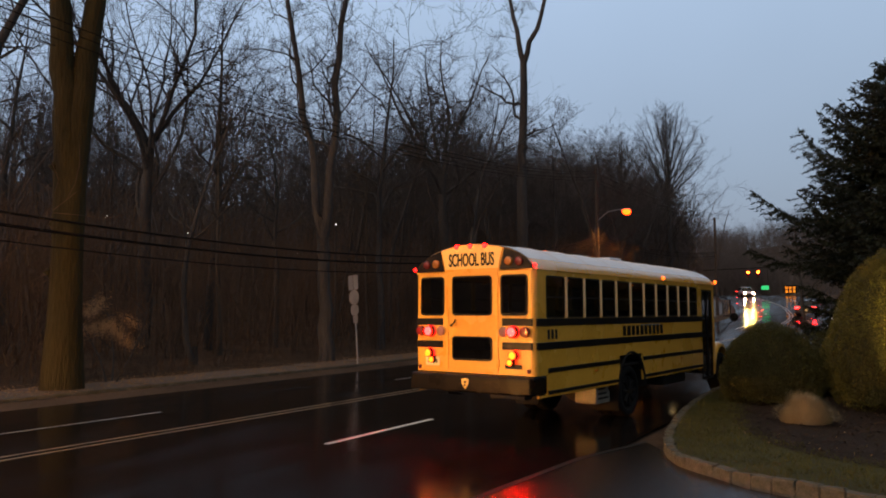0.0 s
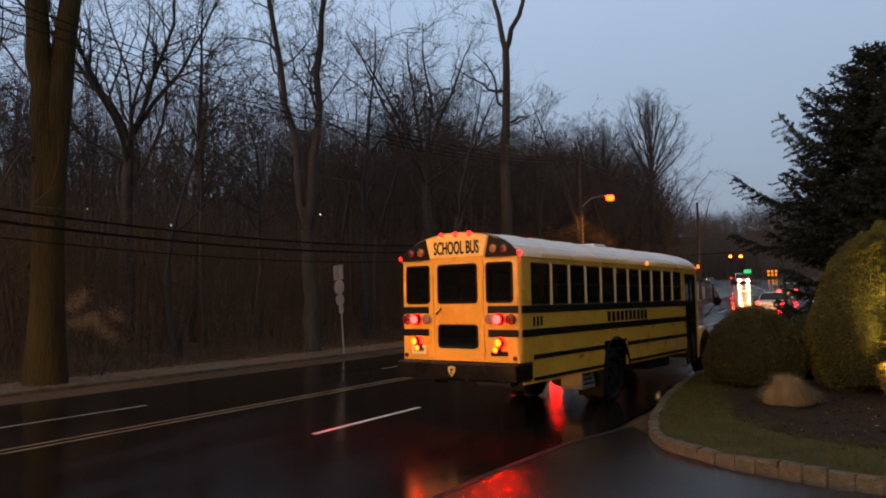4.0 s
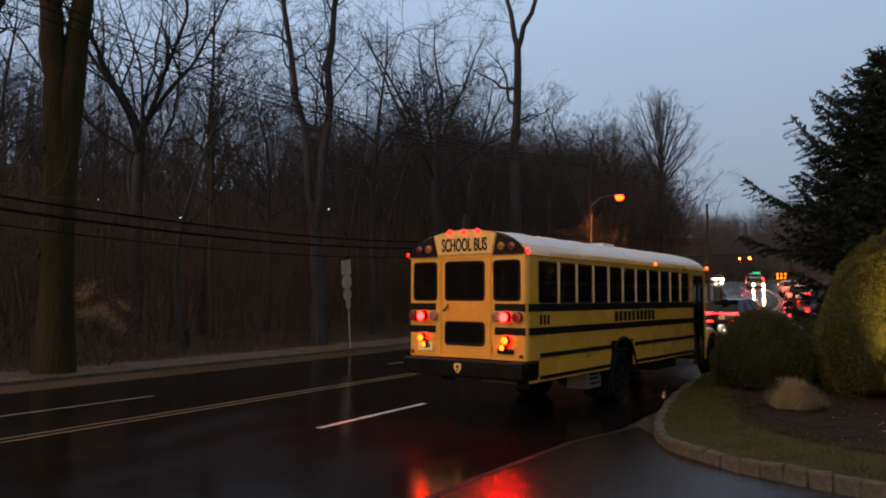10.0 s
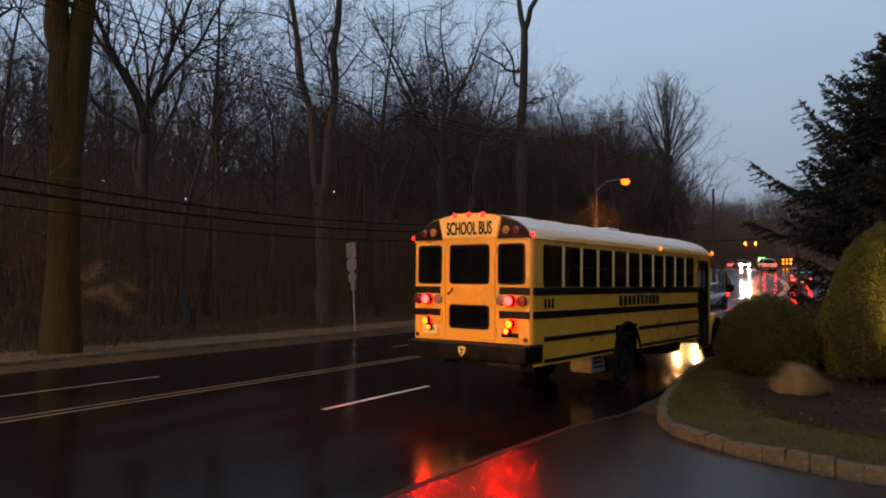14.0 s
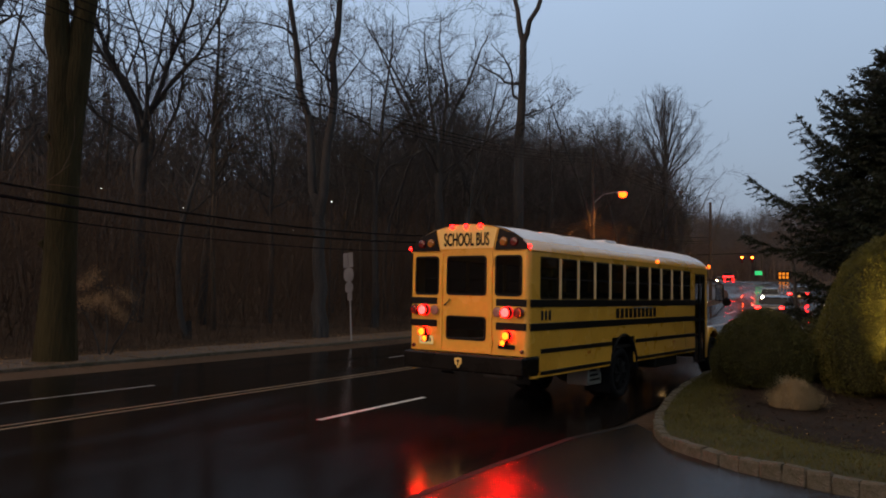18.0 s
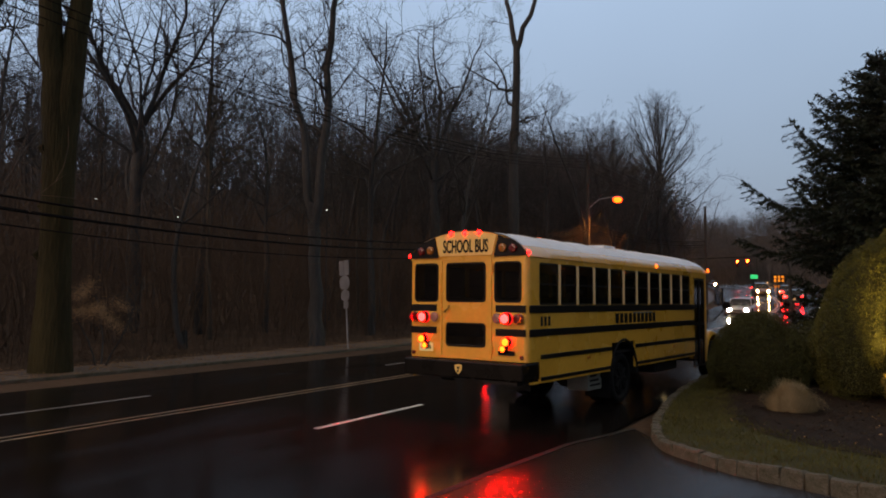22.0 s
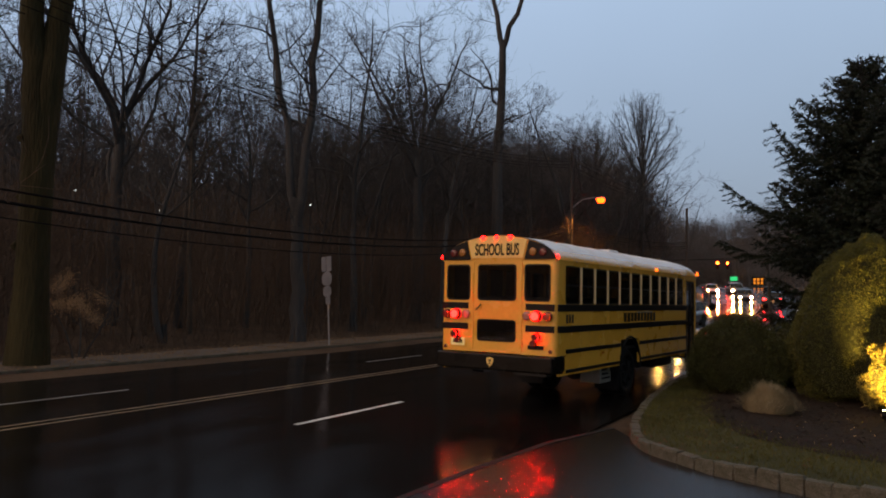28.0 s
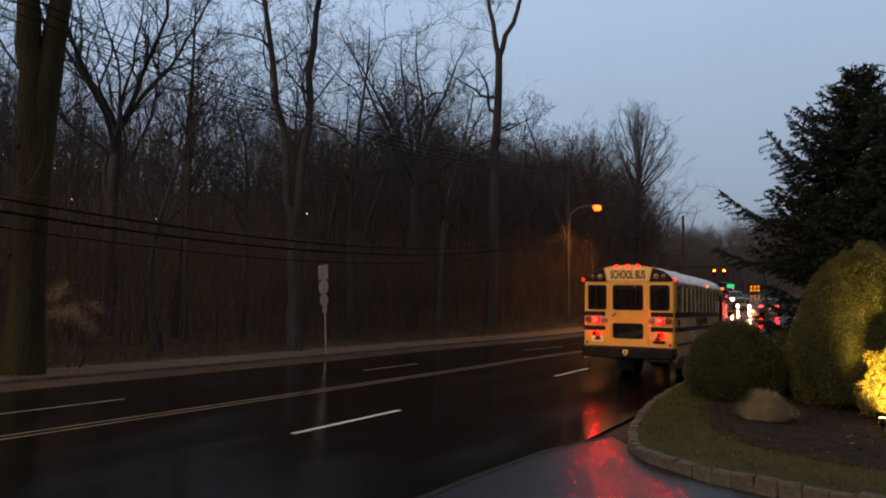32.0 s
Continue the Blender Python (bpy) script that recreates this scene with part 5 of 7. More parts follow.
# far woods: rows of thin bare trees on the slope and past the bend
woods = Wood(300)
FARP = [(9, 0.34, 48, 0.10, 4, 6), (6, 0.42, 42, 0.2, 3, 3), (4, 0.5, 40, 0.2, 3, 2)]
THICK = [(13, 0.4, 50, 0.1, 4, 6), (8, 0.5, 46, 0.25, 3, 3), (4, 0.5, 42, 0.25, 3, 2)]
rw = random.Random(31)
for _ in range(1250):
    y = rw.uniform(0, 330)
    u = (-44 if y < 50 else -28) - 75 * rw.random() if y < 115 else -25 - 90 * rw.random()
    x = u + bend(y)
    if math.atan2(-x, y) > radians(43) and rw.random() < 0.6:
        continue
    h = (rw.uniform(14, 20.5) if 55 < y < 170 else rw.uniform(11, 18)) * (0.68 if math.atan2(-x, y) < radians(14) else 1.0)
    woods.limb(V((x, y, land(x, y) - 0.3)), V((rw.gauss(0, 0.04), rw.gauss(0, 0.04), 1)), h, rw.uniform(0.1, 0.2), 0, FARP, 0.1)
for _ in range(520):
    y = rw.uniform(75, 330)
    x = (5 if y < 150 else -1.5) + 60 * rw.random() ** 1.3 + bend(y)
    woods.limb(V((x, y, land(x, y) - 0.3)), V((rw.gauss(0, 0.04), rw.gauss(0, 0.04), 1)), rw.uniform(7, 12), rw.uniform(0.08, 0.14), 0, THICK, 0.1)
for _ in range(520):
    y = rw.uniform(80, 235)
    u = (-19.5 if y < 110 else -25) - 40 * rw.random() ** 1.5
    x = u + bend(y)
    woods.limb(V((x, y, land(x, y) - 0.3)), V((rw.gauss(0, 0.05), rw.gauss(0, 0.05), 1)), rw.uniform(8, 15), rw.uniform(0.08, 0.16), 0, FARP, 0.1)
for _ in range(560):
    y = rw.uniform(-6, 62)
    u = -36 - 60 * rw.random()
    x = u + bend(y)
    if math.atan2(-x, y) > radians(43) and rw.random() < 0.55:
        continue
    woods.limb(V((x, y, land(x, y) - 0.3)), V((rw.gauss(0, 0.06), rw.gauss(0, 0.06), 1)), rw.uniform(7, 15), rw.uniform(0.07, 0.15), 0, FARP, 0.1)
# the wooded hill that closes the road past its bend
for _ in range(520):
    y = rw.uniform(205, 330)
    x = -y * math.tan(radians(rw.uniform(1.5, 13.5)))
    if -21 < x - bend(y) < 1:
        continue
    woods.limb(V((x, y, land(x, y) - 0.3)), V((rw.gauss(0, 0.08), rw.gauss(0, 0.08), 1)), rw.uniform(7, 11.5), rw.uniform(0.08, 0.15), 0, THICK, 0.1)
for _ in range(330):
    y = rw.uniform(95, 205)
    x = -23.5 - 24 * rw.random() ** 1.3 + bend(y)
    woods.limb(V((x, y, land(x, y) - 0.3)), V((rw.gauss(0, 0.06), rw.gauss(0, 0.06), 1)), rw.uniform(8, 14.5), rw.uniform(0.09, 0.18), 0, THICK, 0.1)
for _ in range(420):
    y = rw.uniform(200, 330)
    x = -y * math.tan(radians(rw.uniform(1.5, 14)))
    if -21 < x - bend(y) < 1:
        continue
    woods.limb(V((x, y, land(x, y) - 0.2)), V((rw.gauss(0, 0.2), rw.gauss(0, 0.2), 1)), rw.uniform(4, 9), 0.1, 0, THICK[1:], 0.1)
for _ in range(1650):
    y = rw.uniform(-6, 130)
    x = -50 - 82 * rw.random() + bend(y)
    woods.limb(V((x, y, land(x, y) - 0.2)), V((rw.gauss(0, 0.25), rw.gauss(0, 0.25), 1)), rw.uniform(5, 12), 0.1, 0, THICK[1:], 0.1)
for _ in range(240):
    a, d = radians(rw.uniform(15, 29)), rw.uniform(74, 122)
    x, y = -d * math.sin(a), d * math.cos(a)
    if x - bend(y) > -27:
        continue
    woods.limb(V((x, y, land(x, y) - 0.3)), V((rw.gauss(0, 0.06), rw.gauss(0, 0.06), 1)), rw.uniform(12.5, 16.8) * (0.8 + 0.2 * d / 122), rw.uniform(0.1, 0.2), 0, THICK, 0.1)
for _ in range(260):
    y = rw.uniform(105, 235)
    x = 5 + 46 * rw.random() + bend(y)
    woods.limb(V((x, y, land(x, y) - 0.2)), V((rw.gauss(0, 0.2), rw.gauss(0, 0.2), 1)), rw.uniform(3.5, 8), 0.1, 0, THICK[1:], 0.1)
for _ in range(300):
    y = rw.uniform(122, 200)
    x = 2.5 + 40 * rw.random() + bend(y)
    woods.limb(V((x, y, land(x, y) - 0.2)), V((rw.gauss(0, 0.2), rw.gauss(0, 0.2), 1)), rw.uniform(3, 7), 0.06, 0, THICK[1:], 0.1)
for _ in range(1100):
    b, d = radians(rw.uniform(3.0, 15.0)), rw.uniform(190, 310)
    x, y = -d * math.sin(b), d * math.cos(b)
    if -21 < x - bend(y) < 2:
        continue
    woods.limb(V((x, y, land(x, y) - 0.2)), V((rw.gauss(0, 0.25), rw.gauss(0, 0.25), 1)), rw.uniform(4, 8.5), 0.08, 0, THICK[1:], 0.1)
# the ridge: its outline falls from the wood towards the crest of the road
for _ in range(560):
    b = rw.uniform(5.0, 25.0)
    d = rw.uniform(84, 130) if b > 15 else rw.uniform(205, 300)
    x, y = -d * math.sin(radians(b)), d * math.cos(radians(b))
    if -23 < x - bend(y) < 3:
        continue
    steep = 0.09 + 0.0116 * (b - 7.6) if b < 17.4 else 0.208
    h = 2.1 + steep * d * math.cos(radians(30 - b)) * rw.uniform(0.72, 1.0) - land(x, y)
    if 3.5 < h < 24:
        woods.limb(V((x, y, land(x, y) - 0.3)), V((rw.gauss(0, 0.06), rw.gauss(0, 0.06), 1)), h * 1.06, 0.05 + 0.006 * h, 0, THICK if h > 7 else THICK[1:], 0.1)
# the dense thicket below that outline
DENSE = [(15, 0.40, 50, 0.12, 3, 5), (7, 0.5, 46, 0.25, 3, 2)]
for _ in range(1500):
    b, d = rw.uniform(6.5, 16.0), rw.uniform(92, 290)
    x, y = -d * math.sin(radians(b)), d * math.cos(radians(b))
    if -21.5 < x - bend(y) < 3:
        continue
    h = 2.1 + (0.09 + 0.0116 * (b - 7.6)) * d * math.cos(radians(30 - b)) * rw.uniform(0.55, 0.97) - land(x, y)
    if 3.0 < h < 21:
        woods.limb(V((x, y, land(x, y) - 0.3)), V((rw.gauss(0, 0.06), rw.gauss(0, 0.06), 1)), h, 0.06 + 0.012 * h, 0, DENSE, 0.1)
# the woods' pale bark colour carries the haze of distance
tagged(new("far_woods", woods.mesh("far_woods", M["bark_hazed"])), "distant mass of thin bare trees in the dusk", "woods", kind="stuff")

# undergrowth: saplings and brush between the trees
under = Wood(400)
ru = random.Random(41)
BR = [(7, 0.5, 48, 0.2, 3, 4), (4, 0.55, 46, 0.28, 3, 3)]
for _ in range(5200):
    y = ru.uniform(-4, 150)
    u = -20.6 - 44 * ru.random() ** 1.4
    x = u + bend(y)
    h = (ru.uniform(0.8, 5.5) if ru.random() < 0.75 else ru.uniform(5, 8.5)) if u < -24 else ru.uniform(0.4, 1.8)
    under.limb(V((x, y, land(x, y) - 0.1)), V((ru.gauss(0, 0.15), ru.gauss(0, 0.15), 1)), h, 0.008 + 0.006 * h, 0, BR, 0.08)
FINE = [(9, 0.42, 42, 0.14, 3, 5), (6, 0.5, 44, 0.25, 3, 3)]
for _ in range(2600):
    y = ru.uniform(2, 110)
    x = -21.6 - 13 * ru.random() ** 1.2 + bend(y)
    h = ru.uniform(1.6, 7.0)
    under.limb(V((x, y, land(x, y) - 0.1)), V((ru.gauss(0, 0.22), ru.gauss(0, 0.22), 1)), h, 0.006 + 0.003 * h, 0, FINE, 0.06)
for _ in range(900):
    y = ru.uniform(0, 70)
    x = -19.75 - 1.0 * ru.random() ** 0.7 + bend(y)
    under.limb(V((x, y, land(x, y) - 0.05)), V((ru.gauss(0, 0.4), ru.gauss(0, 0.4), 1)), ru.uniform(0.15, 0.6), 0.006, 0, BR, 0.04)
tagged(new("undergrowth", under.mesh("undergrowth", M["brush"])), "tangle of bare saplings and brush under the trees", "undergrowth", kind="stuff")


# ---- leaves, shrubs, conifer ----
def leaf_cloud(points, size, seed, flat=0.35):
    """Small pointed leaves at (place, outward)."""
    r = random.Random(seed)
    vs, fs = [], []
    for p, out in points:
        a = (out + V((r.gauss(0, 0.6), r.gauss(0, 0.6), r.gauss(0, 0.6)))).normalized()
        b = a.orthogonal().normalized()
        b = Matrix.Rotation(r.uniform(0, 6.28), 3, a) @ b
        s = size * r.uniform(0.6, 1.4)
        i = len(vs)
        for q in (p - b * s * flat, p + a * s * 0.6, p + b * s * flat, p + a * s * 1.3):
            vs.append(tuple(q))
        fs += [(i, i + 1, i + 3), (i + 1, i + 2, i + 3)] if r.random() < 0.5 else [(i, i + 2, i + 3)]
    return vs, fs


def shrub(name, label, at, radii, mat, leaves, size, seed, top=1.0, lumps=0.10, low=-0.35, category="shrub"):
    """A clipped mound: a solid shell painted dark as its shaded inside, twigs, and thousands of leaves on a lumpy
    outline.
    """
    r = random.Random(seed)
    t = thing(name, label, category, "", pose(*at))
    rx, ry, rz = radii

    def shape(d):
        k = 1 + lumps * noise.noise(d * 2.3 + V((seed, 0, 0))) + lumps * 0.6 * noise.noise(d * 6 + V((0, seed, 0)))
        taper = 1 - (1 - top) * max(0, d.z) ** 1.5
        return V((d.x * rx * taper, d.y * ry * taper, d.z * rz)) * k

    pts = []
    while len(pts) < leaves:
        d = V((r.gauss(0, 1), r.gauss(0, 1), r.gauss(0, 1))).normalized()
        if d.z < low:
            continue
        pts.append((shape(d) * (1 - 0.16 * r.random() ** 2), d))
    vs, fs = leaf_cloud(pts, size, seed)
    part("foliage", raw("foliage", vs, fs, mat), None, t)
    # solid inner shell, its shade painted in by a dark colour
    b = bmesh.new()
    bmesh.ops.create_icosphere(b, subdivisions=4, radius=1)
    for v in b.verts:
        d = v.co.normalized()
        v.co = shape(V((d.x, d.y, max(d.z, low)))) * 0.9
    part("inside", b, M["inner_shade"], t)
    tw = Wood(seed)
    for _ in range(14):
        tw.limb(V((r.gauss(0, 0.1), r.gauss(0, 0.1), low * rz - 0.1)), V((r.gauss(0, 0.5), r.gauss(0, 0.5), 1)), rz * 0.8, 0.03, 0, [(4, 0.5, 35, 0.1, 5, 4), (3, 0.5, 35, 0.15, 3, 3)])
    part("twig_core", tw.mesh("stems", M["bark"]), None, t)
    return t


shrub("round_shrub", "dense clipped dark-green yew mound in the mulch bed", (-2.2, 17.9, 0.72), (1.06, 1.0, 1.1), M["yew"], 52000, 0.026, 3, 0.92, 0.09, -0.5)
shrub("domed_shrub", "large domed yellow-green arborvitae in the mulch bed", (0.36, 18.0, 1.25), (1.5, 1.42, 2.2), M["arbor"], 105000, 0.026, 5, 0.72, 0.10, -0.5)
shrub("golden_shrub", "loose golden-green shrub lit by a garden spotlight", (0.92, 16.1, 0.72), (0.66, 0.5, 0.82), M["golden"], 20000, 0.034, 9, 0.85, 0.34, -0.6)
shrub("low_shrub", "low dark evergreen behind the clipped mounds", (-0.8, 20.2, 0.7), (1.1, 1.0, 1.0), M["yew"], 7000, 0.06, 13, 0.9, 0.15, -0.6)


def grass_mound(at, radius, height, blades, seed, mat):
    """A low dome: fine blades that rise from the crown and arch over to the outline."""
    r = random.Random(seed)
    vs, fs = [], []
    for _ in range(blades):
        t, k = r.uniform(0, 6.283), r.random() ** 0.55
        out = V((math.cos(t), math.sin(t), 0))
        lump = 1 + 0.34 * noise.noise((out.x * 1.9, out.y * 1.9, k * 2.4 + seed)) + r.gauss(0, 0.07)
        base = out * radius * 0.74 * k
        top = height * math.sqrt(max(0.0, 1 - k * k)) * lump * r.uniform(0.7, 1.04)
        tip = out * radius * k * lump + V((r.gauss(0, 0.03), r.gauss(0, 0.03), top + 0.02))
        ctrl = base.lerp(tip, 0.4) + V((0, 0, 0.10 + 0.5 * top))
        side = V((-out.y, out.x, 0)) * 0.0035
        i = len(vs)
        for s in range(5):
            f = s / 4
            q = base.lerp(ctrl, f).lerp(ctrl.lerp(tip, f), f)
            w = side * (1 - f * 0.85)
            vs += [tuple(q - w), tuple(q + w)]
        fs += [(i + 2 * s, i + 2 * s + 1, i + 2 * s + 3, i + 2 * s + 2) for s in range(4)]
    t = thing("grass_clump", "rounded clump of dry straw-coloured ornamental grass", "grass clump", "", pose(*at))
    part("tuft", raw("tuft", vs, fs, mat), None, t)
    return t


grass_mound((-1.32, 14.9, 0.13), 0.56, 0.48, 5200, 17, M["straw"])


def spruce(at, height, spread, seed):
    r = random.Random(seed)
    t = thing("spruce", "tall dark spruce with drooping uneven branches", "conifer tree", "", pose(*at))
    tr, br = Wood(seed), Wood(seed + 1)
    tr.tube([V((0, 0, -0.2)), V((0.05, 0, height * 0.5)), V((0, 0.03, height))], [0.2, 0.12, 0.015], 9)
    vs, fs = [], []

    def needles(a, b, size):
        d = (b - a)
        n = max(4, int(d.length / 0.026))
        along = d.normalized()
        for k in range(n):
            p = a + d * (k + r.random()) / n
            turn = r.uniform(0, 6.283)
            o = along.orthogonal().normalized()
            o = Matrix.Rotation(turn, 3, along) @ o
            w = along.cross(o) * 0.024
            tip = p + o * size * r.uniform(0.7, 1.2) + along * size * 0.7
            i = len(vs)
            vs.extend((tuple(p - w), tuple(p + w), tuple(tip)))
            fs.append((i, i + 1, i + 2))

    z = 0.9
    while z < height - 0.25:
        k = 1 - z / height
        reach = spread * (k ** 0.92) * min(1.0, 0.35 + z / height * 1.3) * r.uniform(0.75, 1.12) + 0.15
        for j in range(r.randint(9, 11)):
            a = r.uniform(0, 6.283)
            out = V((math.cos(a), math.sin(a), 0))
            L = reach * r.uniform(0.45, 1.25)
            p0 = V((0, 0, z + r.uniform(-0.28, 0.28)))
            tilt = r.uniform(-0.08, 0.12) + 0.25 * (z / height) ** 2
            pts = [p0, p0 + out * L * 0.4 + V((0, 0, (tilt - 0.03) * L)), p0 + out * L * 0.75 + V((0, 0, tilt * 1.3 * L)), p0 + out * L + V((0, 0, (tilt * 2 + 0.12) * L))]
            br.tube(pts, [0.03 + 0.006 * L, 0.02, 0.012, 0.005], 4)
            for q0, q1 in zip(pts, pts[1:]):
                needles(q0, q1, 0.11)
            side = V((-out.y, out.x, 0))
            m = int(5 + L * 6)
            for s in range(m):
                f = 0.2 + 0.78 * (s + r.random()) / m
                i = min(2, int(f * 3))
                q = pts[i].lerp(pts[i + 1], f * 3 - i)
                w = (side * (1 if s % 2 else -1) + out * 0.7 + V((0, 0, r.uniform(-0.45, 0.05)))).normalized()
                e = q + w * L * 0.3 * (1.15 - f) * r.uniform(0.7, 1.3) + w * 0.12
                br.tube([q, e], [0.008, 0.003], 3)
                needles(q, e, 0.11)
        z += 0.27 * (0.75 + 0.5 * k)
    part("trunk", tr.mesh("trunk", M["bark"]), None, t)
    part("branch_wood", br.mesh("branches", M["bark"]), None, t)
    part("foliage", raw("foliage", vs, fs, M["spruce"]), None, t)
    return t


spruce((0.4, 26.5, 0.1), 9.8, 5.7, 81)
spruce((2.3, 28.5, 0.1), 9.7, 5.6, 82)
spruce((0.9, 23.6, 0.1), 6.6, 2.6, 83)

# a young beech beside the old tree, still holding its dry leaves
beech = thing("beech_shrub", "small shrub still holding pale tan dry leaves", "shrub", "", pose(-19.4, 14.0, land(-19.4, 14.0)))
bw = Wood(91)
for a in (0.4, 2.4, 4.5):
    bw.limb(V((0.1 * math.cos(a), 0.1 * math.sin(a), -0.1)), V((0.35 * math.cos(a), 0.35 * math.sin(a), 1)), 2.5, 0.035, 0, [(7, 0.5, 55, 0.12, 5, 5), (5, 0.5, 45, 0.2, 3, 3), (3, 0.5, 40, 0.2, 3, 2)], 0.05)
part("stem", bw.mesh("stems", M["bark"]), None, beech)
br_ = random.Random(92)
sprays = [(br_.gauss(0, 0.38), br_.gauss(0, 0.38), br_.gauss(0, 0.24)) for _ in range(9)]
lp = []
for i in range(5600):
    o = sprays[i % 9]
    d = V((br_.gauss(o[0], 0.17), br_.gauss(o[1], 0.17), 0))
    lp.append((V((d.x, d.y, 2.15 + o[2] + br_.gauss(0, 0.09) - 0.45 * d.length)), V((br_.gauss(0, 1), br_.gauss(0, 1), -0.5)).normalized()))
lv, lf = leaf_cloud(lp, 0.028, 93)
part("foliage", raw("foliage", lv, lf, M["tan_leaf"]), None, beech, "pale tan dry leaves")

# fallen leaves along the pavement and the gutter
rl = random.Random(95)
lp = []
for _ in range(11000):
    y = rl.uniform(4, 60)
    u = FAR_KERB - 1.4 + rl.gauss(0, 0.9)
    if u > FAR_KERB + 0.35 or u < FAR_KERB - 3.2:
        continue
    lp.append((V((u + bend(y), y, rise(y) + (0.125 if u < FAR_KERB else 0.012))), V((rl.gauss(0, 0.5), rl.gauss(0, 0.5), 0.25)).normalized()))
lv, lf = leaf_cloud(lp, 0.042, 96)
tagged(new("fallen_leaves", raw("fallen_leaves", lv, lf, M["tan_leaf"])), "wet brown fallen leaves along the pavement", "leaves", kind="stuff")

# fallen leaves on the planting bed
lp = []
for _ in range(240):
    lp.append((V((rl.uniform(-2.2, 4), rl.uniform(11.6, 20), 0.155)), V((rl.gauss(0, 0.5), rl.gauss(0, 0.5), 0.3)).normalized()))
lv, lf = leaf_cloud(lp, 0.035, 97)
tagged(new("bed_leaves", raw("bed_leaves", lv, lf, M["tan_leaf"])), "dry brown leaves scattered over the mulch", "leaves", kind="stuff")

# lawn blades and mulch chips near the camera
rg = random.Random(51)
vs, fs = [], []
kp, bp_ = smooth_line(KERB_LINE, 0.1), smooth_line(BED_LINE, 0.1)
for _ in range(26000):
    i = rg.randrange(len(kp))
    f = rg.random()
    q = kp[i].lerp(bp_[min(len(bp_) - 1, int(i * len(bp_) / len(kp)))], 0.06 + 1.06 * f + 0.12 * max(0.0, rg.gauss(0, 1)) * (f > 0.75))
    a = rg.uniform(0, 6.28)
    w, h = V((math.cos(a), math.sin(a), 0)) * 0.006, rg.uniform(0.025, 0.07)
    o = V((q.x + rg.gauss(0, 0.05), q.y + rg.gauss(0, 0.05), 0.122))
    i0 = len(vs)
    vs += [tuple(o - w), tuple(o + w), tuple(o + V((rg.gauss(0, 0.02), rg.gauss(0, 0.02), h)))]
    fs.append((i0, i0 + 1, i0 + 2))
tagged(new("lawn_grass", raw("lawn_grass", vs, fs, M["blade"])), "short wet dull-green grass along the kerb", "grass", kind="stuff")
vs, fs = [], []
for _ in range(15000):
    x, y = rg.uniform(-3.0, 4.5), rg.uniform(10.9, 24)
    i = min(range(0, len(bp_), 4), key=lambda k: (bp_[k].x - x) ** 2 + (bp_[k].y - y) ** 2)
    if y < bp_[i].y - 0.0 and x < bp_[i].x + 0.3:
        continue
    a, s = rg.uniform(0, 6.28), rg.uniform(0.012, 0.034)
    ux, uy = V((math.cos(a), math.sin(a), rg.uniform(-0.4, 0.4))) * s, V((-math.sin(a), math.cos(a), rg.uniform(-0.4, 0.4))) * s * 0.4
    o = V((x, y, 0.144 + rg.random() * 0.02))
    i0 = len(vs)
    vs += [tuple(o - ux - uy), tuple(o + ux - uy), tuple(o + ux + uy), tuple(o - ux + uy)]
    fs.append((i0, i0 + 1, i0 + 2, i0 + 3))
tagged(new("mulch_chips", raw("mulch_chips", vs, fs, M["chip"])), "scattered wet bark chips on the planting bed", "mulch", kind="stuff")



# ---- street furniture ----
# the old sign post, seen from behind: two narrow plates, a shield, a smaller plate
sign = thing("road_sign", "leaning post with stacked grey road signs seen from behind", "road sign", "", pose(-17.75, 23.6, 0.08, 0, -4.6, -12))
part("post", rod((0, 0, -0.2), (0, 0, 3.5), 0.032, 8), M["steel"], sign)
for x0, w, z, h, r in ((-0.16, 0.27, 3.2, 0.58, 0.03), (0.14, 0.27, 3.2, 0.58, 0.03), (0.0, 0.58, 2.62, 0.56, 0.24), (0.0, 0.48, 2.12, 0.42, 0.17), (0.03, 0.28, 1.76, 0.28, 0.03)):
    pl = part("sign_plate", moved(plate(w, h, r, 0.006), pose(x0, -0.04 if z != 2.62 else -0.045, z)), M["alu"], sign)
    part("bracket", box(x0 - w * 0.42, x0 + w * 0.42, -0.036, -0.02, z - 0.02, z + 0.02), M["steel"], pl)


def utility_pole(name, label, at, height, arms=True):
    t = thing(name, label, "utility pole", "wooden poles along the road", pose(at[0], at[1], land(*at)))
    part("pole", rod((0, 0, -0.3), (0, 0, height), 0.16, 14, 0.11), M["pole"], t)
    if arms:
        part("crossarm", box(-1.1, 1.1, -0.06, 0.06, height - 0.75, height - 0.63, 0.01), M["pole"], t)
        for x in (-1.0, -0.4, 0.4, 1.0):
            part("insulator", rod((x, 0, height - 0.63), (x, 0, height - 0.45), 0.04, 8), M["steel"], t)
    return t


pole = utility_pole("utility_pole", "weathered wooden pole carrying cables and an orange street lamp", (-17.9, 52.6), 12.0, False)
arm = bmesh.new()
for a, c in (((0, 0, 7.85), (0.8, 0.1, 8.5)), ((0.8, 0.1, 8.5), (1.75, 0.3, 8.65))):
    rod(a, c, 0.035, 8, bm=arm)
part("lamp_arm", arm, M["steel"], pole)
head = part("lamp_head", box(1.65, 2.4, 0.2, 0.5, 8.47, 8.67, 0.06), M["steel"], pole, "cobra-head street lamp glowing orange")
part("lens", disc((2.1, 0.35, 8.40), (0, 0, -1), 0.30, 0.36, 18, 0.2), M["sodium"], head)
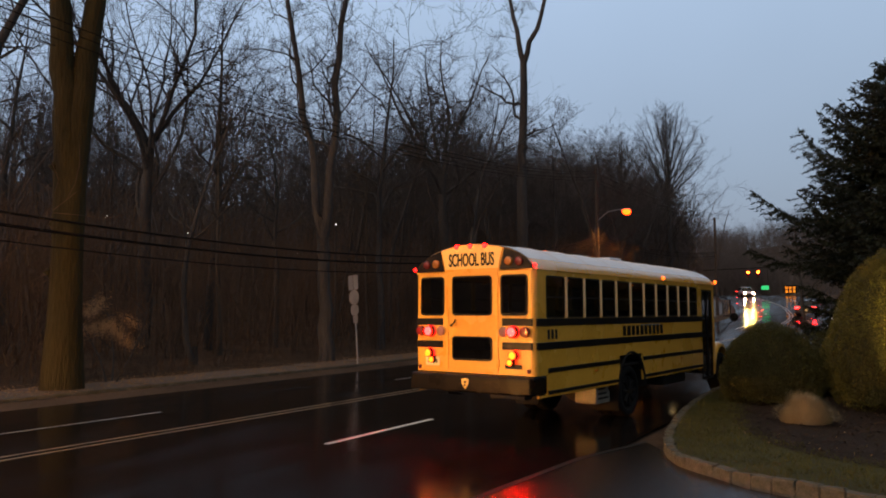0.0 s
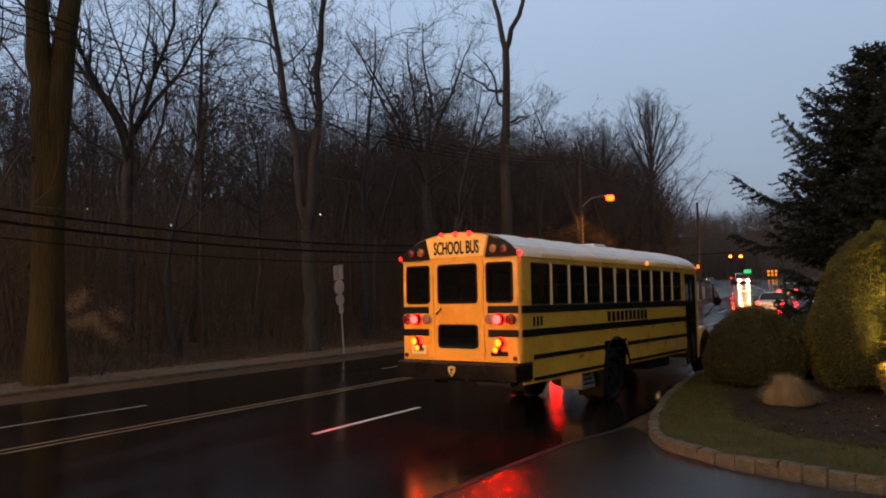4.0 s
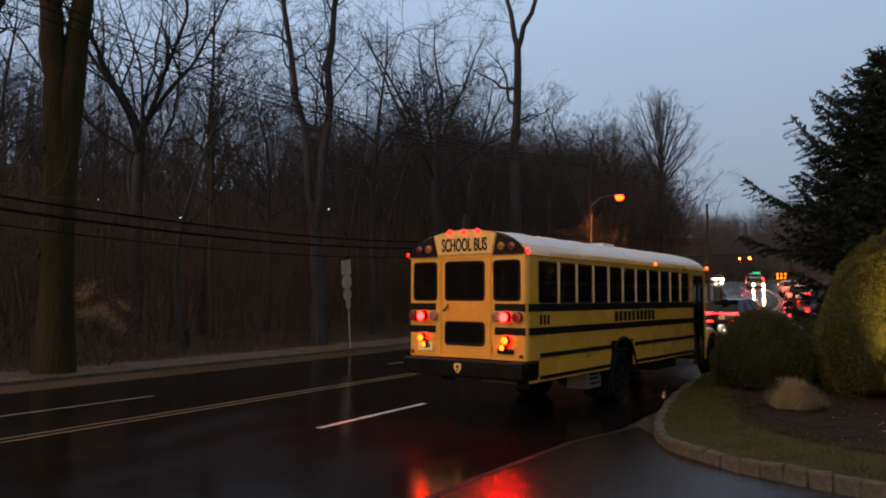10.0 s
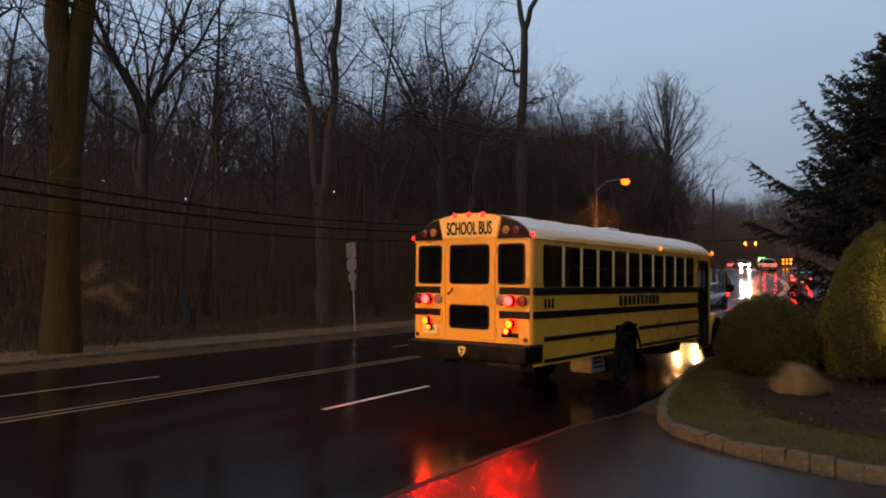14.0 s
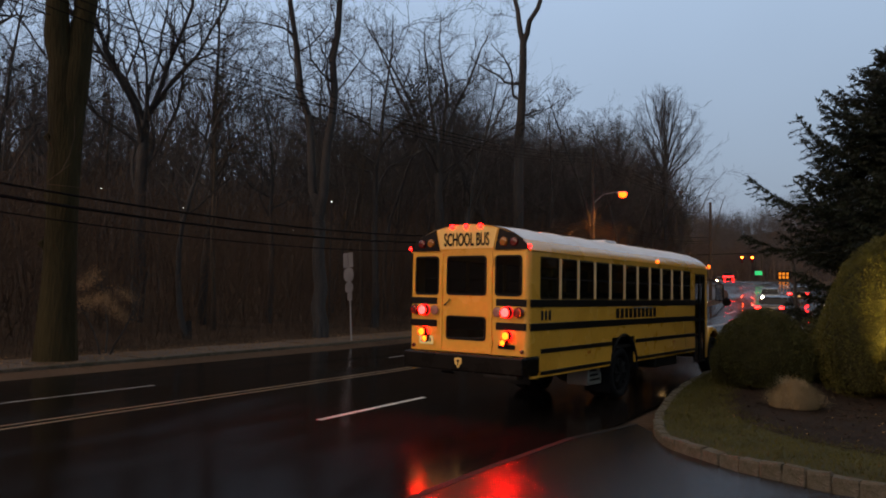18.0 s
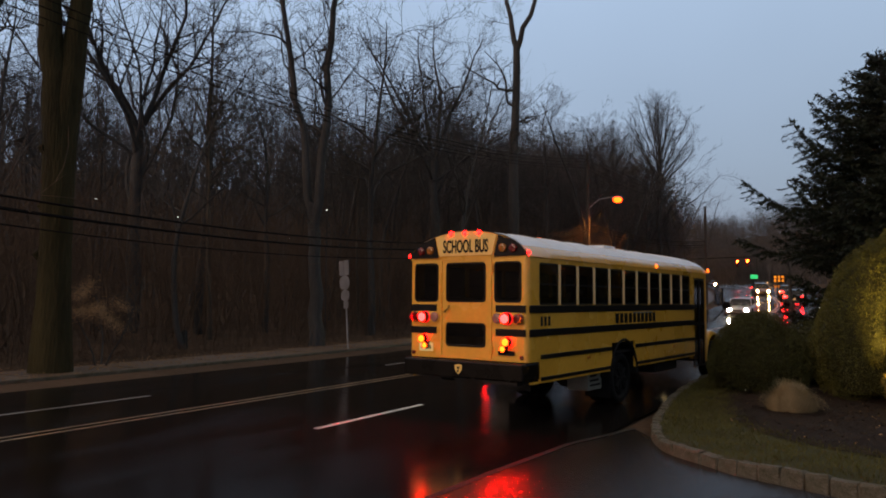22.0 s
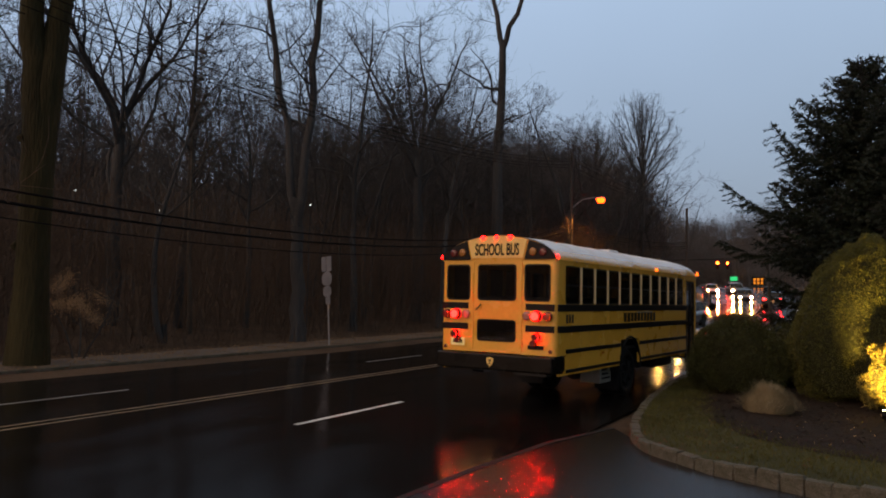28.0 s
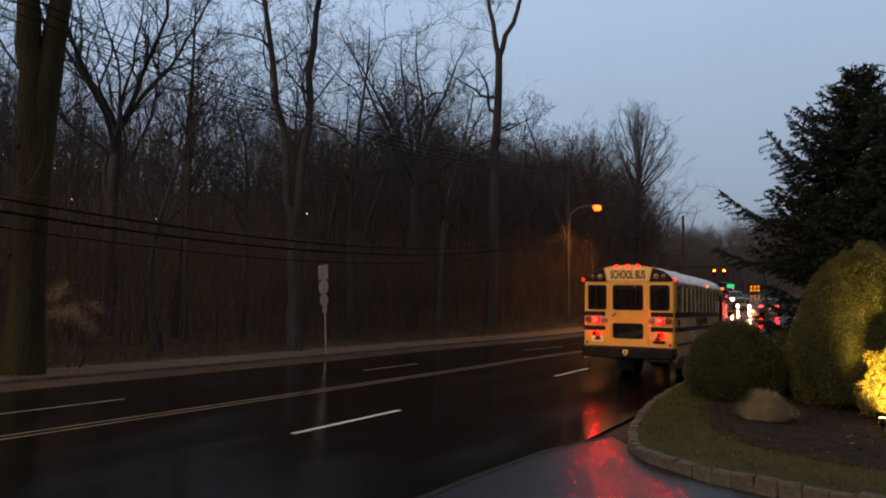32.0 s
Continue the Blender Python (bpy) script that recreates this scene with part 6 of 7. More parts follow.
p2 = utility_pole("utility_pole", "weathered wooden pole further up the road", (-14.0, 76.0), 9.6, False)
p3 = utility_pole("utility_pole", "weathered wooden pole beside the wood", (-17.9, -9.0), 11.0)
p4 = utility_pole("utility_pole", "wooden pole carrying a small orange street lamp", (-27.6, 85.8), 9.5, False)
part("lens", disc((0.5, 0, 7.4), (0, 0, -1), 0.16, 0.14, 16, 0.08), M["sodium"], p4)
part("lamp_arm", rod((0, 0, 7.6), (0.5, 0, 7.5), 0.03, 8), M["steel"], p4)


def cable(a, b, sag, r=0.014, label="black overhead cable sagging between poles"):
    w = Wood(1)
    a, b = V(a), V(b)
    n = 40
    w.tube([a.lerp(b, i / n) - V((0, 0, sag * 4 * (i / n) * (1 - i / n))) for i in range(n + 1)], [r] * (n + 1), 5)
    ob = new("overhead_cable", w.mesh("overhead_cable", M["cable"]))
    return tagged(ob, label, "cable", "cables along the road")


za, zb, zc = 10.9, 11.4 + rise(52), 9.8 + rise(76)
for x in (-1.0, -0.4, 0.4, 1.0):
    cable((-17.9 + x, -9, za), (-17.9 + x * 0.4, 52.6, zb + 0.3 * x), 2.4 + 0.1 * x)
    cable((-17.9 + x * 0.4, 52.6, zb + 0.3 * x), (-14.0 + x, 76, zc), 0.5)
for k, (z, s, r) in enumerate(((6.25, 2.6, 0.03), (6.1, 2.75, 0.022), (5.9, 2.55, 0.035), (5.7, 2.75, 0.018))):
    cable((-17.7, -9, z), (-17.75, 52.6, z + 0.6 + rise(52)), s, r, "thick black telephone cable sagging low along the road")
    cable((-17.75, 52.6, z + 0.6 + rise(52)), (-13.9, 76, z + rise(76)), 0.5, r * 0.8)

# distant crossing on the crest: signal heads, a lit street-name plate, an amber display
sig = thing("traffic_signal", "distant traffic signals glowing amber on a mast", "traffic signal", "", pose(-24.6, 118, land(-24.6, 118)))
SIG_Z = 7.9 - land(-24.6, 118)
part("mast", rod((0, 0, -0.3), (0, 0, SIG_Z + 1.0), 0.12, 10, 0.08), M["cable"], sig)
part("mast_arm", rod((0, 0, SIG_Z + 0.5), (10.2, 0, SIG_Z + 0.7), 0.05, 8), M["cable"], sig)
for x in (7.35, 8.75):
    hd = part("signal_head", box(x - 0.18, x + 0.18, -0.12, 0.12, SIG_Z - 0.8, SIG_Z + 0.35, 0.04), M["black"], sig)
    for z in (-0.58, -0.28, 0.05):
        part("signal_lens", disc((x, -0.13, SIG_Z + z), (0, -1, 0), 0.14, 0.04, 14, 0.01), M["signal_amber"] if z > 0 else M["red_lens"], hd)
part("street_plate", box(9.1, 10.1, -0.03, 0.03, SIG_Z - 2.55, SIG_Z - 1.95, 0.01), M["lit_sign"], sig, "lit green street-name plate")
for x in (9.2, 10.0):
    part("hanger", rod((x, 0, SIG_Z - 1.95), (x, 0, SIG_Z + 0.68), 0.02, 6), M["cable"], sig)
disp = thing("display_sign", "small amber lit display beside the road", "sign", "", pose(-12.6, 128, land(-12.6, 128)))
DISP_Z = 5.6 - land(-12.6, 128)
part("post", rod((0.6, 0, -0.3), (0.6, 0, DISP_Z), 0.06, 8), M["steel"], disp)
dp = part("panel", box(-0.9, 0.9, -0.06, 0.06, DISP_Z - 0.65, DISP_Z + 0.65, 0.02), M["black"], disp)
for i in range(3):
    for j in range(2):
        part("bar", box(-0.74 + 0.54 * i, -0.40 + 0.54 * i, -0.075, -0.06, DISP_Z - 0.50 + 0.55 * j, DISP_Z - 0.1 + 0.55 * j), M["lit_amber"], dp)
lean_tree = thing("thin_trunk", "thin leaning tree trunk beyond the clipped shrub", "tree", "", pose(-2.6, 33, land(-2.6, 33) + 0.05))
lt = Wood(601)
lt.limb(V((0, 0, -0.2)), V((-0.13, 0, 1)), 6.0, 0.11, 0, [(8, 0.35, 45, 0.04, 7, 8), (5, 0.4, 40, 0.15, 4, 4), (4, 0.45, 40, 0.2, 3, 3)])
part("trunk", lt.mesh("trunk", M["bark"]), None, lean_tree)

# garden spotlight
spot = thing("garden_spotlight", "small garden spotlight glowing yellow in the mulch", "garden light", "", pose(0.50, 14.62, 0.16))
part("stake", rod((0, 0, -0.05), (0, 0, 0.1), 0.015, 8), M["black"], spot)
hs = part("housing", rod((0, -0.04, 0.07), (0, 0.03, 0.15), 0.05, 14), M["black"], spot)
part("lens", disc((0, 0.036, 0.158), (0, 0.66, 0.75), 0.046, 0.01, 14), M["garden"], hs)

# lamps of houses beyond the wood
for x, y, z in ((-29.4, 20.7, 6.35), (-27.3, 23.4, 5.71), (-22.5, 28.1, 6.3), (-46, 52, 7.5), (-60, 38, 10.5)):
    t = thing("porch_lamp", "tiny white lamp of a house beyond the wood", "lamp", "lamps beyond the wood", pose(x, y, land(x, y)))
    part("post", rod((0, 0, -0.2), (0, 0, z - land(x, y)), 0.03, 8), M["bark"], t)
    part("globe", disc((0, 0, z - land(x, y)), (0, 0, 1), 0.03, 0.05, 12, 0.012), M["porch"], t)


# ---- cars; rear bumper at y = 0, nose towards +y ----
def loft(stations, name, mat, parent, ends=True, label=""):
    """stations: (y, half width, z low, z top, shoulder drop)."""
    b = bmesh.new()
    rows = []
    for y, w, lo, hi, dr in stations:
        pr = [(0.0, hi), (w * 0.55, hi - 0.005), (w * 0.84, hi - dr * 0.35), (w * 0.955, hi - dr), (w, lo + (hi - lo) * 0.52), (w * 0.985, lo + (hi - lo) * 0.25), (w * 0.94, lo + 0.05), (w * 0.84, lo), (0.0, lo)]
        pr = pr + [(-x, z) for x, z in pr[-2:0:-1]]
        rows.append([b.verts.new((x, y, z)) for x, z in pr])
    n = len(rows[0])
    for p, q in zip(rows, rows[1:]):
        for i in range(n):
            b.faces.new((p[i], p[(i + 1) % n], q[(i + 1) % n], q[i]))
    if ends:
        b.faces.new(rows[0][::-1])
        b.faces.new(rows[-1])
    return part(name, b, mat, parent, label, smooth=True)


def quad_panel(pts, thick, inward):
    b = bmesh.new()
    f0 = [b.verts.new(p) for p in pts]
    f1 = [b.verts.new(V(p) + V(inward) * thick) for p in pts]
    b.faces.new(f0)
    b.faces.new(f1[::-1])
    for i in range(4):
        b.faces.new((f0[i], f0[(i + 1) % 4], f1[(i + 1) % 4], f1[i]))
    return b


KINDS = dict(
    # length, half width, roof, belt, glass base (rear, front), roof (rear, front), wheel radius, rear axle, front axle
    sedan=(4.85, 0.91, 1.46, 0.93, (0.95, 3.62), (1.62, 2.95), 0.33, 1.02, 3.86),
    wagon=(4.80, 0.92, 1.60, 1.0, (0.16, 3.62), (0.78, 2.75), 0.35, 0.98, 3.78),
    suv=(4.75, 0.94, 1.66, 1.04, (0.12, 3.52), (0.66, 2.66), 0.37, 0.95, 3.75),
    jeep=(4.50, 0.93, 1.93, 1.22, (0.06, 2.95), (0.12, 2.72), 0.43, 0.95, 3.75),
)


def build_car(kind, name, label, paint, lit_front, lit_rear, bright_tail=True, light_bar=False):
    L, W, roof, belt, (g0, g1), (r0, r1), wr, ya, yf = KINDS[kind]
    car = thing(name, label, "car", "passing cars")
    hoodz = belt - 0.06
    if kind == "sedan":
        st = [(0.0, W * 0.80, 0.42, 0.86, 0.06), (0.08, W * 0.92, 0.36, 0.95, 0.06), (0.5, W * 0.98, 0.26, 0.98, 0.06), (1.0, W, 0.22, 0.97, 0.06), (2.4, W, 0.20, belt, 0.05),
              (3.6, W, 0.20, 0.90, 0.06), (4.2, W * 0.97, 0.22, 0.82, 0.08), (4.65, W * 0.90, 0.26, 0.72, 0.10), (4.85, W * 0.74, 0.36, 0.60, 0.08)]
    elif kind == "jeep":
        st = [(0.0, W * 0.86, 0.50, belt, 0.04), (0.06, W * 0.90, 0.48, belt + 0.02, 0.04), (0.6, W * 0.90, 0.46, belt + 0.02, 0.04), (2.9, W * 0.90, 0.46, belt + 0.02, 0.04),
              (3.1, W * 0.80, 0.5, belt + 0.02, 0.05), (4.0, W * 0.76, 0.5, belt - 0.04, 0.05), (4.3, W * 0.72, 0.52, belt - 0.06, 0.05), (4.36, W * 0.70, 0.55, belt - 0.10, 0.05)]
    else:
        st = [(0.0, W * 0.82, 0.45, belt - 0.06, 0.06), (0.08, W * 0.94, 0.38, belt, 0.05), (0.5, W * 0.99, 0.28, belt + 0.02, 0.05), (2.4, W, 0.24, belt, 0.05),
              (3.5, W, 0.24, belt - 0.03, 0.06), (4.1, W * 0.97, 0.26, belt - 0.10, 0.08), (4.55, W * 0.90, 0.30, belt - 0.22, 0.10), (L, W * 0.76, 0.40, belt - 0.40, 0.08)]
    body = loft(st, "body", paint, car)
    # glasshouse: dark glass on four sides, pillars and roof in paint
    wb, wt = W * 0.90, W * 0.74 if kind != "jeep" else W * 0.84
    zb, zt = belt - 0.02, roof - 0.07
    A = lambda y, s, top: V((s * (wt if top else wb), y, zt if top else zb))
    for s in (-1, 1):
        n_w = 3 if kind != "sedan" else 2
        for k in range(n_w):
            f0, f1 = k / n_w + 0.015, (k + 1) / n_w - 0.015
            lo0, lo1 = g0 + (g1 - g0) * f0, g0 + (g1 - g0) * f1
            hi0, hi1 = r0 + (r1 - r0) * f0, r0 + (r1 - r0) * f1
            part("side_window", quad_panel([A(lo0, s, 0), A(lo1, s, 0), A(hi1, s, 1), A(hi0, s, 1)], 0.01, (-s, 0, 0)), M["car_glass"], car)
        for k in range(n_w + 1):
            f = k / n_w
            part("pillar", rod(A(g0 + (g1 - g0) * f, s, 0), A(r0 + (r1 - r0) * f, s, 1), 0.03, 6), paint if k in (0, n_w) and kind != "jeep" else M["black"], car)
        part("window_trim", rod(A(g0, s, 0) + V((s * 0.02, 0, 0.01)), A(g1, s, 0) + V((s * 0.02, 0, 0.01)), 0.012, 6), M["chrome"], car)
        mirror = box(*sorted((s * (W + 0.02), s * (W + 0.2))), g1 - 0.25, g1 - 0.12, belt + 0.0, belt + 0.14, 0.03)
        part("wing_mirror", mirror, paint, car)
        for y in (1.75, 2.75):
            part("door_handle", box(*sorted((s * W * 0.985, s * (W + 0.012))), y, y + 0.18, belt - 0.16, belt - 0.13, 0.006), M["chrome"], car)
        part("sill", box(*sorted((s * W * 0.90, s * (W + 0.01))), ya + wr + 0.1, yf - wr - 0.1, 0.24, 0.34, 0.03), M["chassis"], car)
        for y in (ya, yf):
            lip = Wood(1)
            lip.tube([V((s * (W - 0.012), y + (wr + 0.07) * math.cos(radians(a)), wr + (wr + 0.07) * math.sin(radians(a)))) for a in range(-10, 191, 20)], [0.03 if kind != "jeep" else 0.08] * 11, 6)
            part("wheel_arch", lip.mesh("wheel_arch", M["chassis"]), None, car)
            part("wheel_well", disc((s * (W - 0.10), y, wr + 0.02), (s, 0, 0), wr + 0.06, 0.19, 20), M["chassis"], car)
    part("windscreen", quad_panel([A(g1, -1, 0), A(g1, 1, 0), A(r1, 1, 1), A(r1, -1, 1)], 0.01, (0, -1, 0)), M["car_glass"], car)
    part("rear_window", quad_panel([A(g0, 1, 0), A(g0, -1, 0), A(r0, -1, 1), A(r0, 1, 1)], 0.01, (0, 1, 0)), M["car_glass"], car)
    rb = bmesh.new()
    rows = []
    for y, k in ((r0 - 0.06, -0.02), (r0 + 0.15, 0.03), ((r0 + r1) / 2, 0.07), (r1 - 0.15, 0.04), (r1 + 0.06, -0.02)):
        rows.append([rb.verts.new((x * (wt + 0.03), y, zt + z + k * (1 - x * x * 0.5))) for x, z in ((-1, -0.02), (-0.9, 0.01), (-0.4, 0.02), (0, 0.025), (0.4, 0.02), (0.9, 0.01), (1, -0.02))])
    for p, q in zip(rows, rows[1:]):
        for i in range(6):
            rb.faces.new((p[i], p[i + 1], q[i + 1], q[i]))
    bmesh.ops.solidify(rb, geom=list(rb.faces), thickness=0.03)
    part("roof", rb, paint if kind != "jeep" else M["black"], car, smooth=True)
    if kind in ("wagon", "suv"):
        for s in (-1, 1):
            part("roof_rail", rod((s * wt * 0.93, r0 + 0.2, roof + 0.03), (s * wt * 0.93, r1 - 0.2, roof + 0.03), 0.018, 6), M["chrome"], car)
        part("spoiler", box(-wt * 0.9, wt * 0.9, r0 - 0.25, r0 - 0.02, zt - 0.01, zt + 0.04, 0.015), paint, car)
    tail = M["car_tail"] if bright_tail else M["car_brake"]
    tz = belt - 0.12
    for s in (-1, 1):
        tl = part("tail_lamp", box(*sorted((s * W * (0.72 if kind == "jeep" else 0.60), s * W * 0.93)), -0.015, 0.16, tz - 0.07, tz + 0.06, 0.03), M["car_tail"] if kind != "jeep" else M["red_lens"], car)
        part("tail_bulb", box(*sorted((s * W * (0.75 if kind == "jeep" else 0.64), s * W * 0.88)), -0.024, 0.0, tz - 0.04, tz + 0.03, 0.008), tail if lit_rear else M["red_lens"], tl)
        hz = hoodz - 0.22 if kind != "sedan" else 0.64
        hl = part("headlamp", box(*sorted((s * W * 0.48, s * W * 0.80)), L - 0.16, L - 0.015, hz - 0.07, hz + 0.06, 0.03), M["clear_lens"], car)
        part("head_bulb", disc((s * W * 0.64, L - 0.005, hz), (0, 1, 0), 0.085, 0.03, 16, 0.01), lit_front, hl)
        bowl = Wood(1)
        for r0_, r1_ in ((0.088, 0.1), (0.1, 0.108)):
            bowl.tube([V((s * W * 0.64, L - 0.03, hz)), V((s * W * 0.64, L + 0.065, hz))], [r0_, r1_], 18)
        part("lamp_bowl", bowl.mesh("lamp_bowl", M["chassis"]), None, hl)
        part("side_marker", box(*sorted((s * W * 0.80, s * W * 0.90)), L - 0.42, L - 0.28, hz - 0.16, hz - 0.10, 0.01), M["side_amber"], car)
        part("fog_reflector", box(*sorted((s * W * 0.62, s * W * 0.84)), -0.012, 0.05, 0.42, 0.47, 0.01), M["red_lens"], car)
    part("rear_bumper", box(-W * 0.88, W * 0.88, -0.03, 0.12, 0.36, 0.56, 0.04), M["chassis"] if kind != "sedan" else paint, car)
    part("front_bumper", box(-W * 0.72, W * 0.72, L - 0.12, L + 0.03, 0.34, 0.50, 0.04), M["chassis"], car)
    part("grille", box(-W * 0.36, W * 0.36, L - 0.08, L + 0.01, 0.52, 0.66, 0.02), M["black"], car)
    if light_bar:
        part("light_bar", box(-W * 0.62, W * 0.62, -0.03, 0.02, tz - 0.025, tz + 0.02, 0.008), M["car_tail"], car, "red light bar across the tailgate")
        for s in (-1, 1):
            part("bumper_lamp", box(*sorted((s * W * 0.55, s * W * 0.84)), -0.05, 0.02, 0.46, 0.53, 0.015), M["car_tail"], car)
    npl = part("number_plate", box(-0.16, 0.16, -0.035, -0.01, belt - 0.42, belt - 0.26, 0.005), M["plate"], car)
    part("bar", box(-0.12, 0.12, -0.038, -0.034, belt - 0.37, belt - 0.31), M["black"], npl)
    if kind == "jeep":
        sp_ = wheel("spare_wheel", car, (0.05, -0.13, 1.0), 0.38, 0.24, 0.22, -1, spokes=6, rim_mat=M["rubber"])
        sp_.rotation_euler = (0, 0, radians(90))
        part("bumper_bar", box(-0.8, 0.8, -0.12, 0.02, 0.5, 0.66, 0.03), M["black"], car)
    ws = []
    for s in (-1, 1):
        for y in (ya, yf):
            ws.append(wheel("wheel", car, (s * (W - 0.13), y, wr), wr, 0.23, wr * 0.66, s, spokes=10 if kind != "jeep" else 5, rim_mat=M["alloy"]))
    return car, ws, wr


def paint(name, colour, metal=0.0):
    return material(name, colour, 0.3, metal, vary=0.12, scale=1.5, fine=15, bump=0.0, coat=0.8)


SILVER, WHITE, NAVY = paint("silver_paint", (0.42, 0.43, 0.45), 0.4), paint("white_paint", (0.74, 0.74, 0.74)), paint("dark_blue_paint", (0.012, 0.016, 0.035))
PURPLE, GREY, BLACKP = paint("blue_violet_paint", (0.05, 0.055, 0.16)), paint("grey_paint", (0.33, 0.34, 0.36), 0.3), paint("black_car_paint", (0.01, 0.01, 0.012))
# lanes: outbound inner, oncoming inner
OUT, ON = -9.6, -13.05
# outbound cars: car, lane beside the bus, seconds at which the rear bumper is at y = 12.5, pace
LEAVING = [
    (build_car("sedan", "sedan", "silver sedan driving away with lit tail lamps", SILVER, M["head_warm"], True), -10.9, 0.99, 0.97),
    (build_car("wagon", "estate_car", "white estate car driving away past the bus", WHITE, M["head_warm"], True), -10.3, 3.18, 1.0),
    (build_car("suv", "hatchback", "white hatchback driving up the road", WHITE, M["head_warm"], True), -10.2, 5.3, 0.97),
    (build_car("suv", "dark_car", "dark blue crossover with bright red tail lamps", NAVY, M["head_warm"], True, light_bar=True), -9.95, 7.83, 1.0),
    (build_car("sedan", "sedan", "dark sedan driving away with red tail lamps", BLACKP, M["head_warm"], True), -10.2, 15.3, 1.0),
    (build_car("jeep", "off_roader", "blue-violet off-roader with a spare wheel behind", PURPLE, M["side_amber"], True), -10.2, 21.27, 0.83),
]
# seconds after passing the bus's rear, and metres up the road
PASSING = [(-11.0, -180.0), (-1.0, -4.9), (0.0, 12.5), (0.7, 23.5), (1.2, 29.5), (1.7, 35.5), (2.2, 42.5), (2.7, 50.0), (3.2, 57.5), (3.7, 64.0), (4.7, 75.0), (5.7, 81.0), (7.0, 92.0), (9.0, 120.0), (12.0, 170.0), (20.0, 300.0)]
# oncoming cars: car, lane, rows of seconds and the nose's metres up the road
COMING = [
    (build_car("suv", "silver_car", "silver sport utility car with lit headlamps", GREY, M["head_mid"], True), ON,
     [(0, 121), (3, 112), (9, 110), (10.5, 104), (11.5, 94), (12.5, 77), (13.5, 55), (14, 46), (14.5, 39), (15.5, 27.2), (16.6, 11.7), (17.1, 2.2), (20, -46), (32, -200)]),
    (build_car("sedan", "sedan", "pale sedan approaching with white headlamps", GREY, M["head"], True), ON,
     [(0, 200), (6.5, 150), (8, 139), (12.5, 130), (14.5, 119), (16.5, 95), (17, 88), (18, 76), (19, 69), (20, 67), (21, 64), (22, 58), (23, 52.5), (24, 44), (24.5, 35.5), (25, 27), (25.4, 19.2), (26, 8.0), (27, -9), (32, -90)]),
    (build_car("suv", "black_car", "black sport utility car approaching with headlamps lit", BLACKP, M["head_near"], True), ON,
     [(0, 260), (16, 200), (19, 150), (21, 114), (22, 97), (23, 87), (24, 81), (24.6, 77), (25.5, 64), (27, 55), (28, 47.5), (29, 38.5), (29.6, 33), (30.1, 26.1), (30.6, 17.2), (31, 9.6), (31.5, 0.8), (32, -8.0)]),
    (build_car("sedan", "sedan", "dark sedan waiting far up the road with headlamps lit", BLACKP, M["head_warm"], True), ON,
     [(0, 290), (19, 220), (23.5, 126), (25, 106), (27, 93), (29, 90), (32, 88)]),
    (build_car("suv", "silver_car", "grey car waiting far up the road with headlamps lit", GREY, M["head_warm"], True), ON,
     [(0, 300), (21, 230), (25, 128), (27, 106), (29, 101), (32, 100)]),
    (build_car("sedan", "sedan", "silver car waiting on the crest with headlamps lit", SILVER, M["head_warm"], True), ON - 3.0,
     [(0, 310), (22, 240), (26.5, 118), (28, 104), (32, 97)]),
]
queue_b = build_car("sedan", "sedan", "dark car waiting up the road with red tail lamps", BLACKP, M["head_warm"], True, False)[0]
queue_b.matrix_world = pose(OUT + bend(79), 77, rise(77), math.degrees(0.05), 0, 0)

# ---- what moves ----
# seconds, place of the rear bumper, heading to the left of the road
BUS_ROWS = [
    (0, -6.08, 11.29, -6.04), (20, -6.08, 11.29, -6.04), (21.5, -6.06, 11.34, -6.2), (22.5, -6.04, 11.36, -6.4),
    (23.5, -6.04, 11.54, -6.5), (24.5, -5.97, 11.86, -6.6), (25.0, -5.94, 11.99, -6.4), (25.5, -5.92, 12.02, -6.2),
    (27.5, -5.87, 12.44, -5.2), (28.0, -5.80, 12.82, -4.6), (28.5, -5.70, 13.33, -3.9), (29.0, -5.57, 13.90, -3.0),
    (29.5, -5.435, 14.57, -2.0), (30.0, -5.37, 15.43, -1.2), (30.5, -5.31, 16.41, -0.5), (31.0, -5.25, 17.50, 0.0),
    (31.5, -5.20, 18.75, 0.4), (32.0, -5.164, 20.15, 0.6),
]


def spin(parts, radius, rows):
    """Turns wheels by the way travelled; rows of seconds and metres."""
    for w in parts:
        walk(w, [(t, Matrix.Translation(w.location) @ Matrix.Rotation(-d / radius, 4, "X")) for t, d in rows])


